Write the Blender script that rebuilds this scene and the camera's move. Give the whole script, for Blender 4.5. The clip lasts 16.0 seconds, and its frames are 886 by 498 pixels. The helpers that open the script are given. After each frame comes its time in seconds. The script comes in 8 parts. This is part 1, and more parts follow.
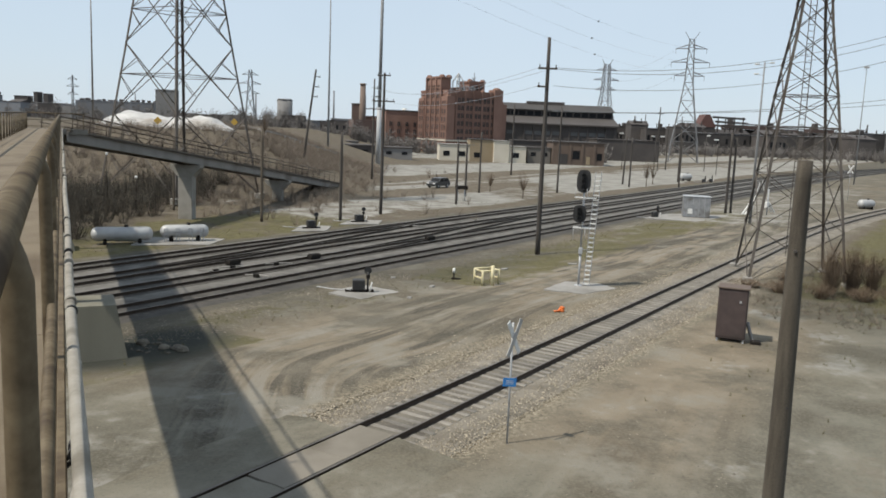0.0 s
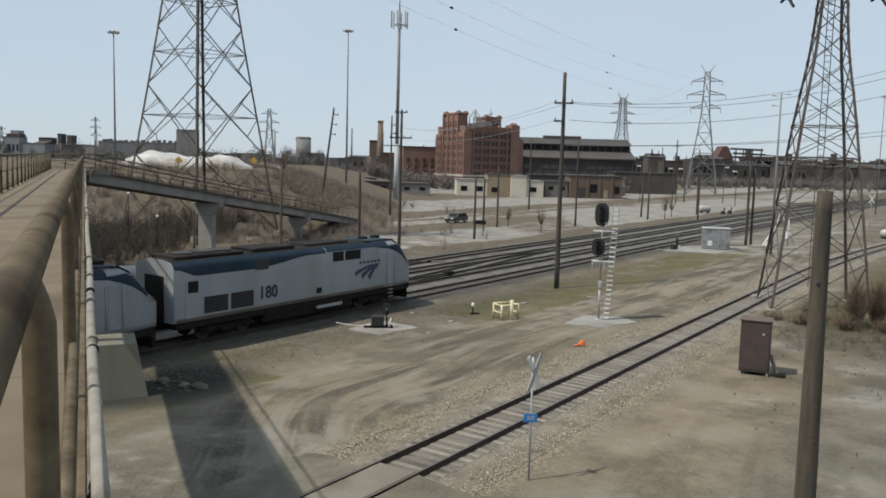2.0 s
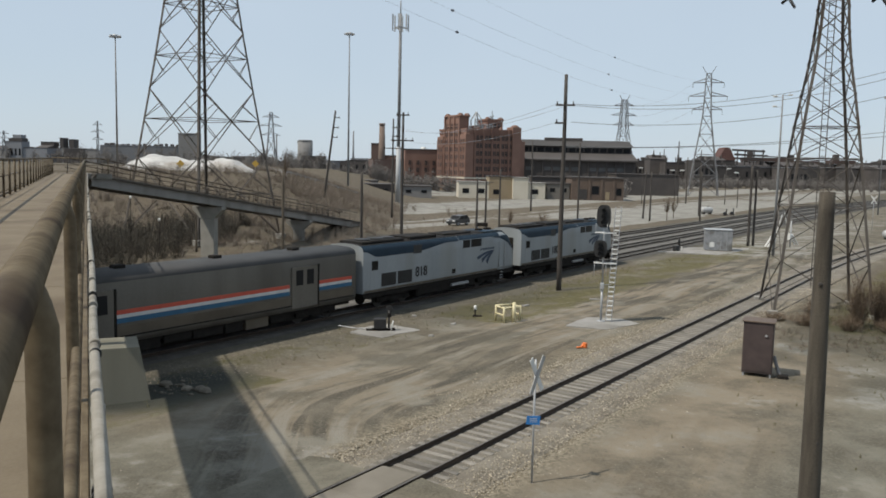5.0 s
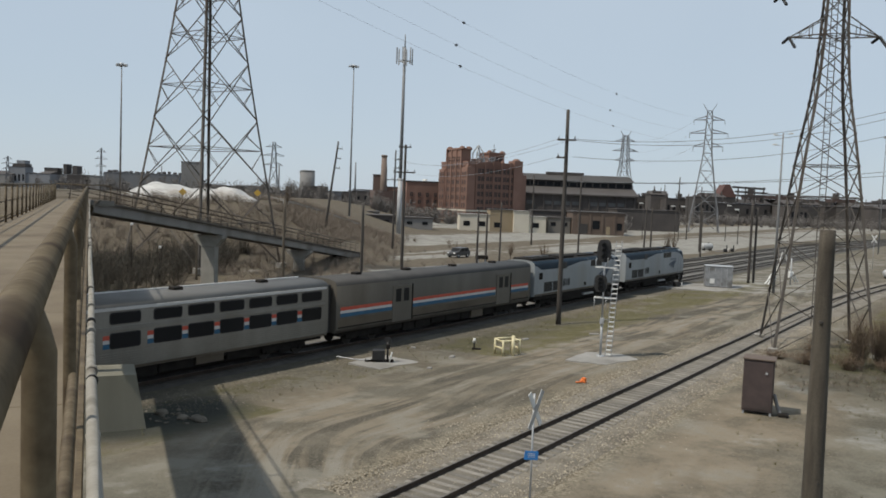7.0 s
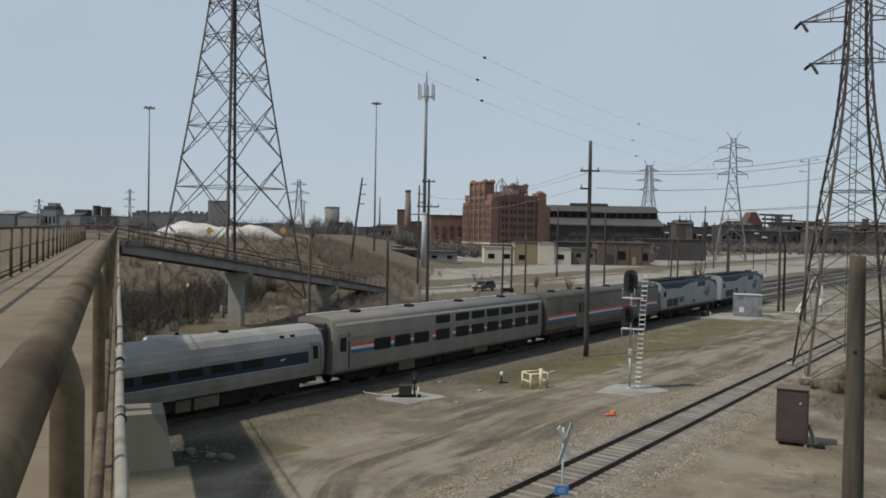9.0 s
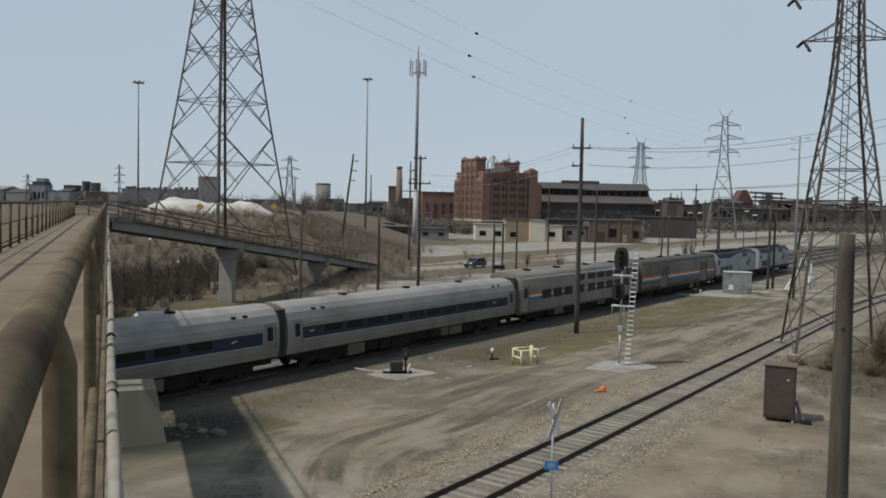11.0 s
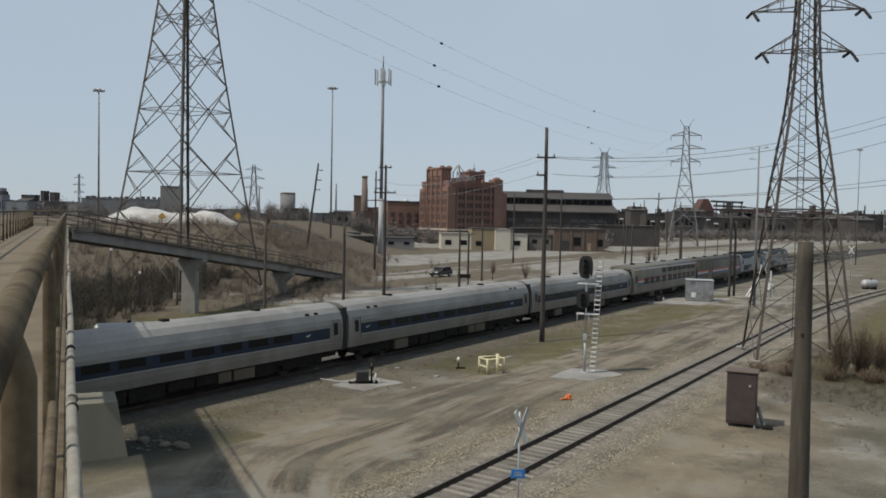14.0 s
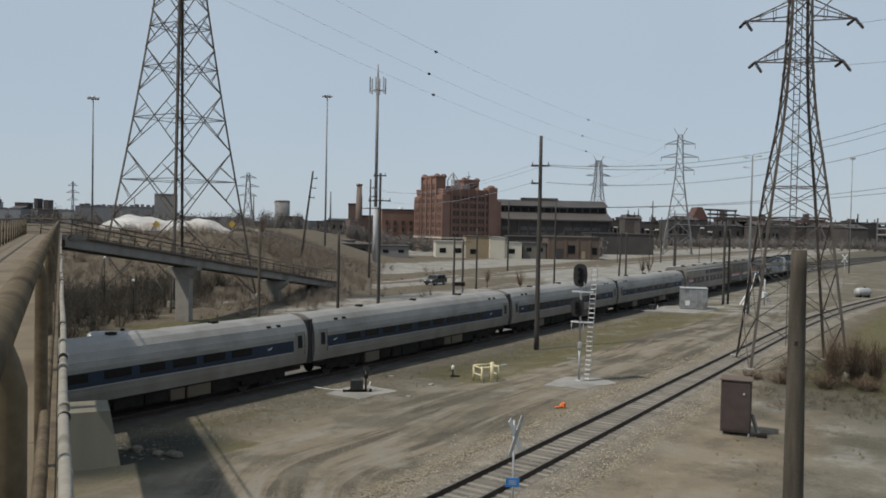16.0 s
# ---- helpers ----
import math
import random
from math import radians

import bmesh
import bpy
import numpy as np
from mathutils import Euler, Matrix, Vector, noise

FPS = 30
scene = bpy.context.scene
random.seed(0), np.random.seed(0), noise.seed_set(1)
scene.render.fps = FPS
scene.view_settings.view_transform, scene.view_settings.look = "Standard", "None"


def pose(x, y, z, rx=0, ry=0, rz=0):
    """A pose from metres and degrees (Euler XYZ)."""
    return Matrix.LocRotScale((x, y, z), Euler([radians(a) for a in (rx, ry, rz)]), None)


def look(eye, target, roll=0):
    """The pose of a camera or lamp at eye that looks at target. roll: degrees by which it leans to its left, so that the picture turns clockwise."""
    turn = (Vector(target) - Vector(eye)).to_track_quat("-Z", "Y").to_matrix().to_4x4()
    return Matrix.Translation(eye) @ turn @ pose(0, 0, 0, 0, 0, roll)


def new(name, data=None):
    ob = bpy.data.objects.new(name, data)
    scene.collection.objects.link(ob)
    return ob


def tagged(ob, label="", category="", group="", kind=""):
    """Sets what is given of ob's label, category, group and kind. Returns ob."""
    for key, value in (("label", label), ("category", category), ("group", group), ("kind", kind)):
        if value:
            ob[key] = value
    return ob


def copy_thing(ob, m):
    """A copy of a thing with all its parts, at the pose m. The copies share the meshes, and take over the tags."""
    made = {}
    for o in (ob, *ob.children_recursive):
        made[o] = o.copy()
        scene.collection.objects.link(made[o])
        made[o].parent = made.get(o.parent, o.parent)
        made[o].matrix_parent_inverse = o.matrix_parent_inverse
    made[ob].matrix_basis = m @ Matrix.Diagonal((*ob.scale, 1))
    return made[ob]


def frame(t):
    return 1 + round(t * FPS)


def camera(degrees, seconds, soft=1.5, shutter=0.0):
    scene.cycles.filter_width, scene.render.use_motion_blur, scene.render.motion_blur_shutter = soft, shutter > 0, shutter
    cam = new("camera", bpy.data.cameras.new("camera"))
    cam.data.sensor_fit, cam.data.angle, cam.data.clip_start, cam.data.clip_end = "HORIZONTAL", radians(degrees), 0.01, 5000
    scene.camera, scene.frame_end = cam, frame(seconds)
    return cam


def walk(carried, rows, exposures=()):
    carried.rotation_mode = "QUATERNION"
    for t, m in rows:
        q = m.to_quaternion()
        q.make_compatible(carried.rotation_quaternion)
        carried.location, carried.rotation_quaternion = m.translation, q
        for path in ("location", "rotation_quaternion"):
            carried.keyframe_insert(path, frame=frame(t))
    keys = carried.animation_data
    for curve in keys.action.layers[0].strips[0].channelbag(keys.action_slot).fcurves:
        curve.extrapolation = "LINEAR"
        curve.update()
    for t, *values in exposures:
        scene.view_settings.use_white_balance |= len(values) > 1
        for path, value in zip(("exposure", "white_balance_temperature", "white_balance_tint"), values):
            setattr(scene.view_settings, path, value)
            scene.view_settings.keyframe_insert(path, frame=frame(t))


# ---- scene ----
cam = camera(56.47, 16.0, soft=1.75)


def view(x, y, z, yaw, pitch, roll):
    """A camera pose from its place, its turn to the left, its tilt up and its lean to the left."""
    return pose(x, y, z, 0, 0, yaw) @ pose(0, 0, 0, 90 + pitch) @ pose(0, 0, 0, 0, 0, roll)


PATH = [
    (0.0, view(-0.000, 0.000, 9.700, 0.000, -8.373, 2.341)),
    (0.5, view(-0.001, 0.002, 9.700, 0.194, -7.837, 2.232)),
    (1.0, view(0.001, 0.000, 9.701, 0.465, -6.949, 2.313)),
    (1.5, view(-0.003, 0.003, 9.702, 1.118, -6.580, 1.559)),
    (2.0, view(0.001, 0.000, 9.702, 1.374, -5.990, 1.523)),
    (2.5, view(-0.001, -0.001, 9.700, 1.682, -5.858, 1.150)),
    (3.0, view(-0.000, -0.002, 9.702, 1.695, -5.920, 1.422)),
    (3.5, view(0.004, -0.002, 9.699, 1.721, -6.048, 0.968)),
    (6.0, view(-0.002, 0.003, 9.706, 1.568, -5.407, 1.610)),
    (6.5, view(0.004, 0.001, 9.699, 1.817, -4.878, 1.808)),
    (7.0, view(-0.001, 0.001, 9.701, 1.602, -3.598, 2.208)),
    (7.5, view(-0.002, 0.002, 9.702, 1.961, -3.006, 2.016)),
    (8.0, view(-0.000, -0.001, 9.704, 2.337, -2.180, 1.550)),
    (8.5, view(0.003, -0.000, 9.702, 3.349, -1.360, 1.818)),
    (9.0, view(0.005, -0.002, 9.700, 3.396, -1.311, 1.048)),
    (11.5, view(-0.000, -0.001, 9.697, 2.220, -3.084, 1.516)),
    (12.0, view(-0.001, -0.002, 9.699, 1.338, -3.048, 1.473)),
    (12.5, view(-0.001, -0.003, 9.697, 1.500, -3.340, 1.086)),
    (13.0, view(-0.000, -0.001, 9.702, 0.463, -2.195, 1.232)),
    (13.5, view(-0.003, 0.000, 9.699, 0.148, -2.436, 0.643)),
    (14.0, view(-0.002, -0.001, 9.697, 0.388, -2.214, 1.110)),
    (14.5, view(0.000, -0.002, 9.693, 0.303, -2.345, 0.621)),
    (15.0, view(0.001, -0.001, 9.698, 0.024, -1.777, 0.831)),
    (15.5, view(0.001, -0.000, 9.697, -0.442, -1.654, 0.886)),
    (16.0, view(0.001, 0.001, 9.698, 0.019, -1.648, 1.151)),
]
walk(cam, PATH, exposures=[(0.0, -0.02), (1.0, -0.14), (2.0, -0.20), (3.5, -0.20), (6.0, -0.20), (7.0, -0.32), (9.0, -0.46), (12.5, -0.49), (16.0, -0.49)])

# ---- light ----
world = bpy.data.worlds.new("world")
scene.world = world
world.use_nodes = True
_nt = world.node_tree
_sky = _nt.nodes.new("ShaderNodeTexSky")
_sky.sky_type = "NISHITA"
_sky.sun_disc = False
SUN_FROM = Vector((-0.907 * 0.66, -0.4213 * 0.66, 1.0)).normalized()
_sky.sun_elevation = math.asin(SUN_FROM.z)
_sky.sun_rotation = math.atan2(SUN_FROM.x, SUN_FROM.y)
_sky.air_density, _sky.dust_density, _sky.ozone_density = 1.0, 0.4, 1.5
# a thin, even veil of high cloud over the blue
_tc = _nt.nodes.new("ShaderNodeTexCoord")
_cl = _nt.nodes.new("ShaderNodeTexNoise")
_cl.inputs["Scale"].default_value, _cl.inputs["Detail"].default_value = 1.6, 5
_nt.links.new(_tc.outputs["Generated"], _cl.inputs["Vector"])
_mr = _nt.nodes.new("ShaderNodeMapRange")
for _i, _v in enumerate((0.3, 0.7, 0.70, 0.90)):
    _mr.inputs[_i + 1].default_value = _v
_nt.links.new(_cl.outputs[0], _mr.inputs[0])
_mx = _nt.nodes.new("ShaderNodeMix")
_mx.data_type = "RGBA"
_mx.inputs[7].default_value = (6.7, 7.9, 9.15, 1)
_nt.links.new(_mr.outputs[0], _mx.inputs[0])
_nt.links.new(_sky.outputs[0], _mx.inputs[6])
_nt.links.new(_mx.outputs[2], _nt.nodes["Background"].inputs[0])
_nt.nodes["Background"].inputs[1].default_value = 0.10
_sun = bpy.data.lights.new("sun", "SUN")
_sun.energy, _sun.angle, _sun.color = 5.0, radians(0.8), (1.0, 0.93, 0.81)
_so = new("sun", _sun)
_so.matrix_world = look(SUN_FROM * 100, (0, 0, 0))

# ---- building tools ----
class MB:
    """Gathers faces for one mesh; m is the material slot."""

    def __init__(self):
        self.v, self.f, self.m, self.s = [], [], [], []

    def add(self, vs, fs, m=0, smooth=False):
        b = len(self.v)
        self.v += [tuple(p) for p in vs]
        for q in fs:
            self.f.append(tuple(b + i for i in q))
            self.m.append(m)
            self.s.append(smooth)
        return self

    def box(self, x0, x1, y0, y1, z0, z1, m=0, mat=None):
        vs = [Vector((x, y, z)) for z in (z0, z1) for x, y in ((x0, y0), (x1, y0), (x1, y1), (x0, y1))]
        if mat is not None:
            vs = [mat @ p for p in vs]
        return self.add(vs, [(3, 2, 1, 0), (4, 5, 6, 7), (0, 1, 5, 4), (1, 2, 6, 5), (2, 3, 7, 6), (3, 0, 4, 7)], m)

    def cbox(self, x0, x1, y0, y1, z0, z1, c=0.01, m=0, mat=None):
        """A box with chamfered edges."""
        xs, ys, zs = (x0, x1), (y0, y1), (z0, z1)
        vs, idx = [], {}
        for i in (0, 1):
            for j in (0, 1):
                for k in (0, 1):
                    p = Vector((xs[i], ys[j], zs[k]))
                    for a in range(3):
                        q = p.copy()
                        for b in range(3):
                            if b != a:
                                q[b] += c * (1 - 2 * (i, j, k)[b])
                        idx[i, j, k, a] = len(vs)
                        vs.append(q)
        fs = []
        for a in range(3):
            b, d = (a + 1) % 3, (a + 2) % 3
            for side in (0, 1):
                q = []
                for u, w in ((0, 0), (1, 0), (1, 1), (0, 1)):
                    key = [0, 0, 0]
                    key[a], key[b], key[d] = side, u, w
                    q.append(idx[(*key, a)])
                fs.append(tuple(q) if side else tuple(reversed(q)))
        for a in range(3):  # edges along a
            b, d = (a + 1) % 3, (a + 2) % 3
            for u in (0, 1):
                for w in (0, 1):
                    k0, k1 = [0, 0, 0], [0, 0, 0]
                    k0[b] = k1[b] = u
                    k0[d] = k1[d] = w
                    k1[a] = 1
                    q = (idx[(*k0, b)], idx[(*k1, b)], idx[(*k1, d)], idx[(*k0, d)])
                    fs.append(q if u == w else tuple(reversed(q)))
        for i in (0, 1):
            for j in (0, 1):
                for k in (0, 1):
                    q = tuple(idx[i, j, k, a] for a in range(3))
                    fs.append(q if (i + j + k) % 2 else tuple(reversed(q)))
        if mat is not None:
            vs = [mat @ p for p in vs]
        return self.add(vs, fs, m)

    def cyl(self, p0, p1, r0, r1=None, n=10, m=0, caps=True, smooth=True):
        r1 = r0 if r1 is None else r1
        p0, p1 = Vector(p0), Vector(p1)
        d = (p1 - p0).normalized()
        a = d.orthogonal().normalized()
        b = d.cross(a)
        vs = []
        for p, r in ((p0, r0), (p1, r1)):
            for i in range(n):
                t = 2 * math.pi * i / n
                vs.append(p + (a * math.cos(t) + b * math.sin(t)) * r)
        self.add(vs, [(i, (i + 1) % n, n + (i + 1) % n, n + i) for i in range(n)], m, smooth)
        if caps:
            k = len(self.v) - 2 * n
            self.f += [tuple(k + i for i in reversed(range(n))), tuple(k + n + i for i in range(n))]
            self.m += [m, m]
            self.s += [False, False]
        return self

    def tube(self, pts, r, n=8, m=0):
        """A bent pipe through pts; r is one radius or one a point."""
        pts = [Vector(p) for p in pts]
        rs = r if isinstance(r, (list, tuple)) else [r] * len(pts)
        vs = []
        ref = Vector((0.13, 0.21, 0.97))
        for i, p in enumerate(pts):
            d = (pts[min(i + 1, len(pts) - 1)] - pts[max(i - 1, 0)]).normalized()
            a = d.cross(ref)
            a = a.normalized() if a.length > 0.05 else d.orthogonal().normalized()
            b = d.cross(a)
            vs += [p + (a * math.cos(2 * math.pi * k / n) + b * math.sin(2 * math.pi * k / n)) * rs[i] for k in range(n)]
        fs = [(i * n + k, i * n + (k + 1) % n, (i + 1) * n + (k + 1) % n, (i + 1) * n + k) for i in range(len(pts) - 1) for k in range(n)]
        self.add(vs, fs, m, True)
        k = len(self.v) - len(vs)
        self.add(vs[:n], [tuple(reversed(range(n)))], m)
        self.add(vs[-n:], [tuple(range(n))], m)
        return self

    def bar(self, p0, p1, w, h=None, m=0, up=(0, 0, 1)):
        """A straight bar of rectangular section."""
        h = w if h is None else h
        p0, p1 = Vector(p0), Vector(p1)
        d = (p1 - p0).normalized()
        up = Vector(up)
        if abs(d.dot(up)) > 0.95:
            up = Vector((1, 0, 0)) if abs(d.x) < 0.9 else Vector((0, 1, 0))
        a = d.cross(up).normalized()
        b = a.cross(d)
        vs = [p + a * (w / 2 * u) + b * (h / 2 * v) for p in (p0, p1) for u, v in ((-1, -1), (1, -1), (1, 1), (-1, 1))]
        return self.add(vs, [(0, 1, 2, 3), (7, 6, 5, 4), (0, 4, 5, 1), (1, 5, 6, 2), (2, 6, 7, 3), (3, 7, 4, 0)], m)

    def angle(self, p0, p1, w, m=0, t=None):
        """A steel angle (L section)."""
        t = t or w * 0.16
        p0, p1 = Vector(p0), Vector(p1)
        d = (p1 - p0).normalized()
        a = d.orthogonal().normalized()
        b = d.cross(a)
        prof = ((0, 0), (w, 0), (w, t), (t, t), (t, w), (0, w))
        vs = [p + a * (u - w * 0.3) + b * (v - w * 0.3) for p in (p0, p1) for u, v in prof]
        n = 6
        return self.add(vs, [(i, (i + 1) % n, n + (i + 1) % n, n + i) for i in range(n)] + [(5, 4, 3, 2, 1, 0), (6, 7, 8, 9, 10, 11)], m)

    def loft(self, rings, m=0, closed=True, smooth=True, cap=True, ms=None):
        """Skins rings of points with the same count; ms gives a slot for each strip round the ring."""
        n = len(rings[0])
        vs = [p for r in rings for p in r]
        b = len(self.v)
        self.v += [tuple(p) for p in vs]
        for i in range(len(rings) - 1):
            for k in range(n if closed else n - 1):
                self.f.append((b + i * n + k, b + i * n + (k + 1) % n, b + (i + 1) * n + (k + 1) % n, b + (i + 1) * n + k))
                self.m.append(ms[k] if ms else m)
                self.s.append(smooth)
        if cap:
            self.f += [tuple(b + i for i in reversed(range(n))), tuple(b + (len(rings) - 1) * n + i for i in range(n))]
            self.m += [m, m]
            self.s += [False, False]
        return self

    def mesh(self, name, mats):
        me = bpy.data.meshes.new(name)
        me.from_pydata(self.v, [], self.f)
        for q in mats if isinstance(mats, (list, tuple)) else [mats]:
            me.materials.append(q)
        me.polygons.foreach_set("material_index", self.m)
        me.polygons.foreach_set("use_smooth", self.s)
        me.update()
        return me


def part(name, mb, mats, parent=None, label="", m=None):
    ob = new(name, mb if isinstance(mb, bpy.types.Mesh) else mb.mesh(name, mats))
    if parent is not None:
        ob.parent = parent
    if m is not None:
        ob.matrix_basis = m
    return tagged(ob, label)


def thing(name, m, label, category, group="", kind=""):
    ob = new(name)
    ob.empty_display_size = 0.2
    ob.matrix_basis = m
    return tagged(ob, label, category, group, kind)


def at(x, y, z=0.0, turn=0.0):
    return pose(x, y, z, 0, 0, turn)


RAIL_TURN = 57.286
RAIL = pose(-10.776, 49.045, 0, 0, 0, RAIL_TURN)      # x runs along the main tracks, y away from the footbridge's near end
BRIDGE_TURN = 24.92
BRIDGE = pose(0, 0, 0, 0, 0, BRIDGE_TURN)              # y runs along the footbridge, x to its open side


def rail_xy(s, n):
    """World x, y of a place s metres along the main track and n metres to the near side of it."""
    p = RAIL @ Vector((s, -n, 0))
    return p.x, p.y


def smooth(a, b, x):
    t = min(1.0, max(0.0, (x - a) / (b - a)))
    return t * t * (3 - 2 * t)


def fill(x, y):
    """The share of the high fill at a place."""
    return smooth(-9, -42, x + 0.04 * (y - 150)) * smooth(99, 140, y + 0.12 * (x + 34)) * smooth(520, 260, y)


def height(x, y):
    """The lie of the land."""
    p = RAIL.inverted() @ Vector((x, y, 0))
    s, n = p.x, -p.y
    h = -0.24 + 0.56 * smooth(3.0, 17.5, n)
    # the siding lies in a shallow trough of its own ballast
    h -= 0.13 * smooth(3.0, 2.3, abs(n - 21.02 - max(0.0, s - 42) ** 2 / 800)) * smooth(-18.5, -16.2, s) * smooth(250, 230, s)
    # high fill beyond the tracks, behind the ramp
    h += 7.9 * fill(x, y)
    return h + 0.05 * noise.noise((x * 0.13, y * 0.13, 0.0)) * smooth(2.5, 6.0, abs(n)) * smooth(2.0, 4.0, abs(n - 21))

# ---- materials ----
SHADE = 0.77   # all paints and soils a little darker, to balance them against the bright sky


def material(name, c1, c2, scale=3.0, rough=0.7, metal=0.0, bump=0.15, fine=40.0, stain=None, streak=False, vary=0.0, spec=0.5, coords="Object"):
    """Two tones broken up by a coarse and a fine noise, with fine relief; stain adds a third tone in patches."""
    c1, c2, stain = [tuple(q * SHADE for q in c) if c else None for c in (c1, c2, stain)]
    mt = bpy.data.materials.new(name)
    mt.use_nodes = True
    nt = mt.node_tree
    N, L = nt.nodes, nt.links
    bs = N["Principled BSDF"]
    co = N.new("ShaderNodeTexCoord")
    src = co.outputs[coords]
    if streak:
        mp = N.new("ShaderNodeMapping")
        mp.inputs["Scale"].default_value = (1, 1, 0.12)
        L.new(src, mp.inputs[0])
        src_c = mp.outputs[0]
    else:
        src_c = src
    n1 = N.new("ShaderNodeTexNoise")
    n1.inputs["Scale"].default_value, n1.inputs["Detail"].default_value = scale, 5
    L.new(src_c, n1.inputs["Vector"])
    n2 = N.new("ShaderNodeTexNoise")
    n2.inputs["Scale"].default_value, n2.inputs["Detail"].default_value = fine, 3
    L.new(src, n2.inputs["Vector"])
    ad = N.new("ShaderNodeMath")
    ad.operation = "MULTIPLY_ADD"
    ad.inputs[1].default_value = 0.45
    L.new(n2.outputs[0], ad.inputs[0])
    L.new(n1.outputs[0], ad.inputs[2])
    rp = N.new("ShaderNodeMapRange")
    rp.inputs[1].default_value, rp.inputs[2].default_value = 0.5, 0.95
    L.new(ad.outputs[0], rp.inputs[0])
    mx = N.new("ShaderNodeMix")
    mx.data_type = "RGBA"
    mx.inputs[6].default_value, mx.inputs[7].default_value = (*c1, 1), (*c2, 1)
    L.new(rp.outputs[0], mx.inputs[0])
    col = mx.outputs[2]
    if stain:
        n3 = N.new("ShaderNodeTexNoise")
        n3.inputs["Scale"].default_value, n3.inputs["Detail"].default_value = scale * 0.37, 6
        L.new(src_c, n3.inputs["Vector"])
        r3 = N.new("ShaderNodeMapRange")
        r3.inputs[1].default_value, r3.inputs[2].default_value = 0.52, 0.68
        L.new(n3.outputs[0], r3.inputs[0])
        m3 = N.new("ShaderNodeMix")
        m3.data_type = "RGBA"
        m3.inputs[7].default_value = (*stain, 1)
        L.new(r3.outputs[0], m3.inputs[0])
        L.new(col, m3.inputs[6])
        col = m3.outputs[2]
    if vary:
        oi = N.new("ShaderNodeObjectInfo")
        hv = N.new("ShaderNodeHueSaturation")
        mr = N.new("ShaderNodeMapRange")
        mr.inputs[3].default_value, mr.inputs[4].default_value = 1 - vary, 1 + vary
        L.new(oi.outputs["Random"], mr.inputs[0])
        L.new(mr.outputs[0], hv.inputs["Value"])
        L.new(col, hv.inputs["Color"])
        col = hv.outputs[0]
    L.new(col, bs.inputs["Base Color"])
    bs.inputs["Roughness"].default_value, bs.inputs["Metallic"].default_value = rough, metal
    bs.inputs["Specular IOR Level"].default_value = spec
    if bump:
        bp = N.new("ShaderNodeBump")
        bp.inputs["Strength"].default_value, bp.inputs["Distance"].default_value = bump, 0.02
        L.new(n2.outputs[0], bp.inputs["Height"])
        L.new(bp.outputs[0], bs.inputs["Normal"])
    return mt


M = {}
M["concrete"] = material("concrete", (0.259, 0.245, 0.216), (0.331, 0.317, 0.288), 1.2, 0.9, stain=(0.194, 0.180, 0.151))
M["pale"] = material("pale_concrete", (0.25, 0.24, 0.22), (0.35, 0.335, 0.31), 0.8, 0.9, stain=(0.19, 0.178, 0.158))
M["rail"] = material("rail_steel", (0.044, 0.032, 0.024), (0.080, 0.056, 0.040), 2, 0.6, 0.5)
M["railtop"] = material("worn_rail", (0.15, 0.13, 0.11), (0.22, 0.19, 0.16), 2, 0.5, 0.6, bump=0.02)
M["tie"] = material("tie_wood", (0.17, 0.155, 0.132), (0.27, 0.248, 0.215), 5, 0.9, vary=0.3)
M["tiedark"] = material("oiled_tie", (0.055, 0.046, 0.038), (0.095, 0.083, 0.069), 5, 0.9, vary=0.3)
M["wood"] = material("pole_wood", (0.084, 0.068, 0.050), (0.152, 0.124, 0.092), 3, 0.9, streak=True, fine=25, stain=(0.064, 0.052, 0.040), bump=0.04)
M["darkwood"] = material("dark_pole_wood", (0.047, 0.040, 0.036), (0.085, 0.075, 0.066), 3, 0.9, streak=True)
M["galv"] = material("galvanised_steel", (0.40, 0.41, 0.42), (0.52, 0.53, 0.54), 2, 0.55, 0.4)
M["lattice"] = material("lattice_steel", (0.155, 0.140, 0.128), (0.225, 0.208, 0.192), 1.5, 0.7, 0.3, stain=(0.115, 0.084, 0.064))
M["darklattice"] = material("weathered_tower_steel", (0.080, 0.068, 0.058), (0.135, 0.118, 0.102), 0.5, 0.8, 0.1, stain=(0.070, 0.048, 0.034))
# lattice steel shifted pale and bluish, so the haze sits in its colour
M["hazelattice"] = material("hazed_lattice_steel", (0.180, 0.184, 0.194), (0.223, 0.227, 0.238), 1, 0.7, 0.2)
M["tan"] = material("tan_painted_pipe", (0.088, 0.062, 0.034), (0.182, 0.142, 0.088), 8.0, 0.7, stain=(0.056, 0.036, 0.020), fine=45, spec=0.3, bump=0.06)
M["tandeck"] = material("tan_deck", (0.150, 0.114, 0.070), (0.205, 0.162, 0.106), 1.6, 0.85, stain=(0.102, 0.070, 0.038), fine=60)
M["pvc"] = material("cream_conduit", (0.27, 0.25, 0.212), (0.36, 0.338, 0.295), 7, 0.75, stain=(0.17, 0.152, 0.122), fine=60, spec=0.3)
M["black"] = material("black_paint", (0.012, 0.012, 0.013), (0.028, 0.027, 0.027), 4, 0.6)
M["dark"] = material("dark_grime", (0.012, 0.010, 0.009), (0.028, 0.024, 0.020), 3, 0.9, spec=0.2)
# brick, dark brick and shed wall tones are lightened for the distance haze
M["brick"] = material("red_brick", (0.228, 0.128, 0.098), (0.305, 0.182, 0.142), 0.15, 0.9, fine=3.0, stain=(0.195, 0.112, 0.088))
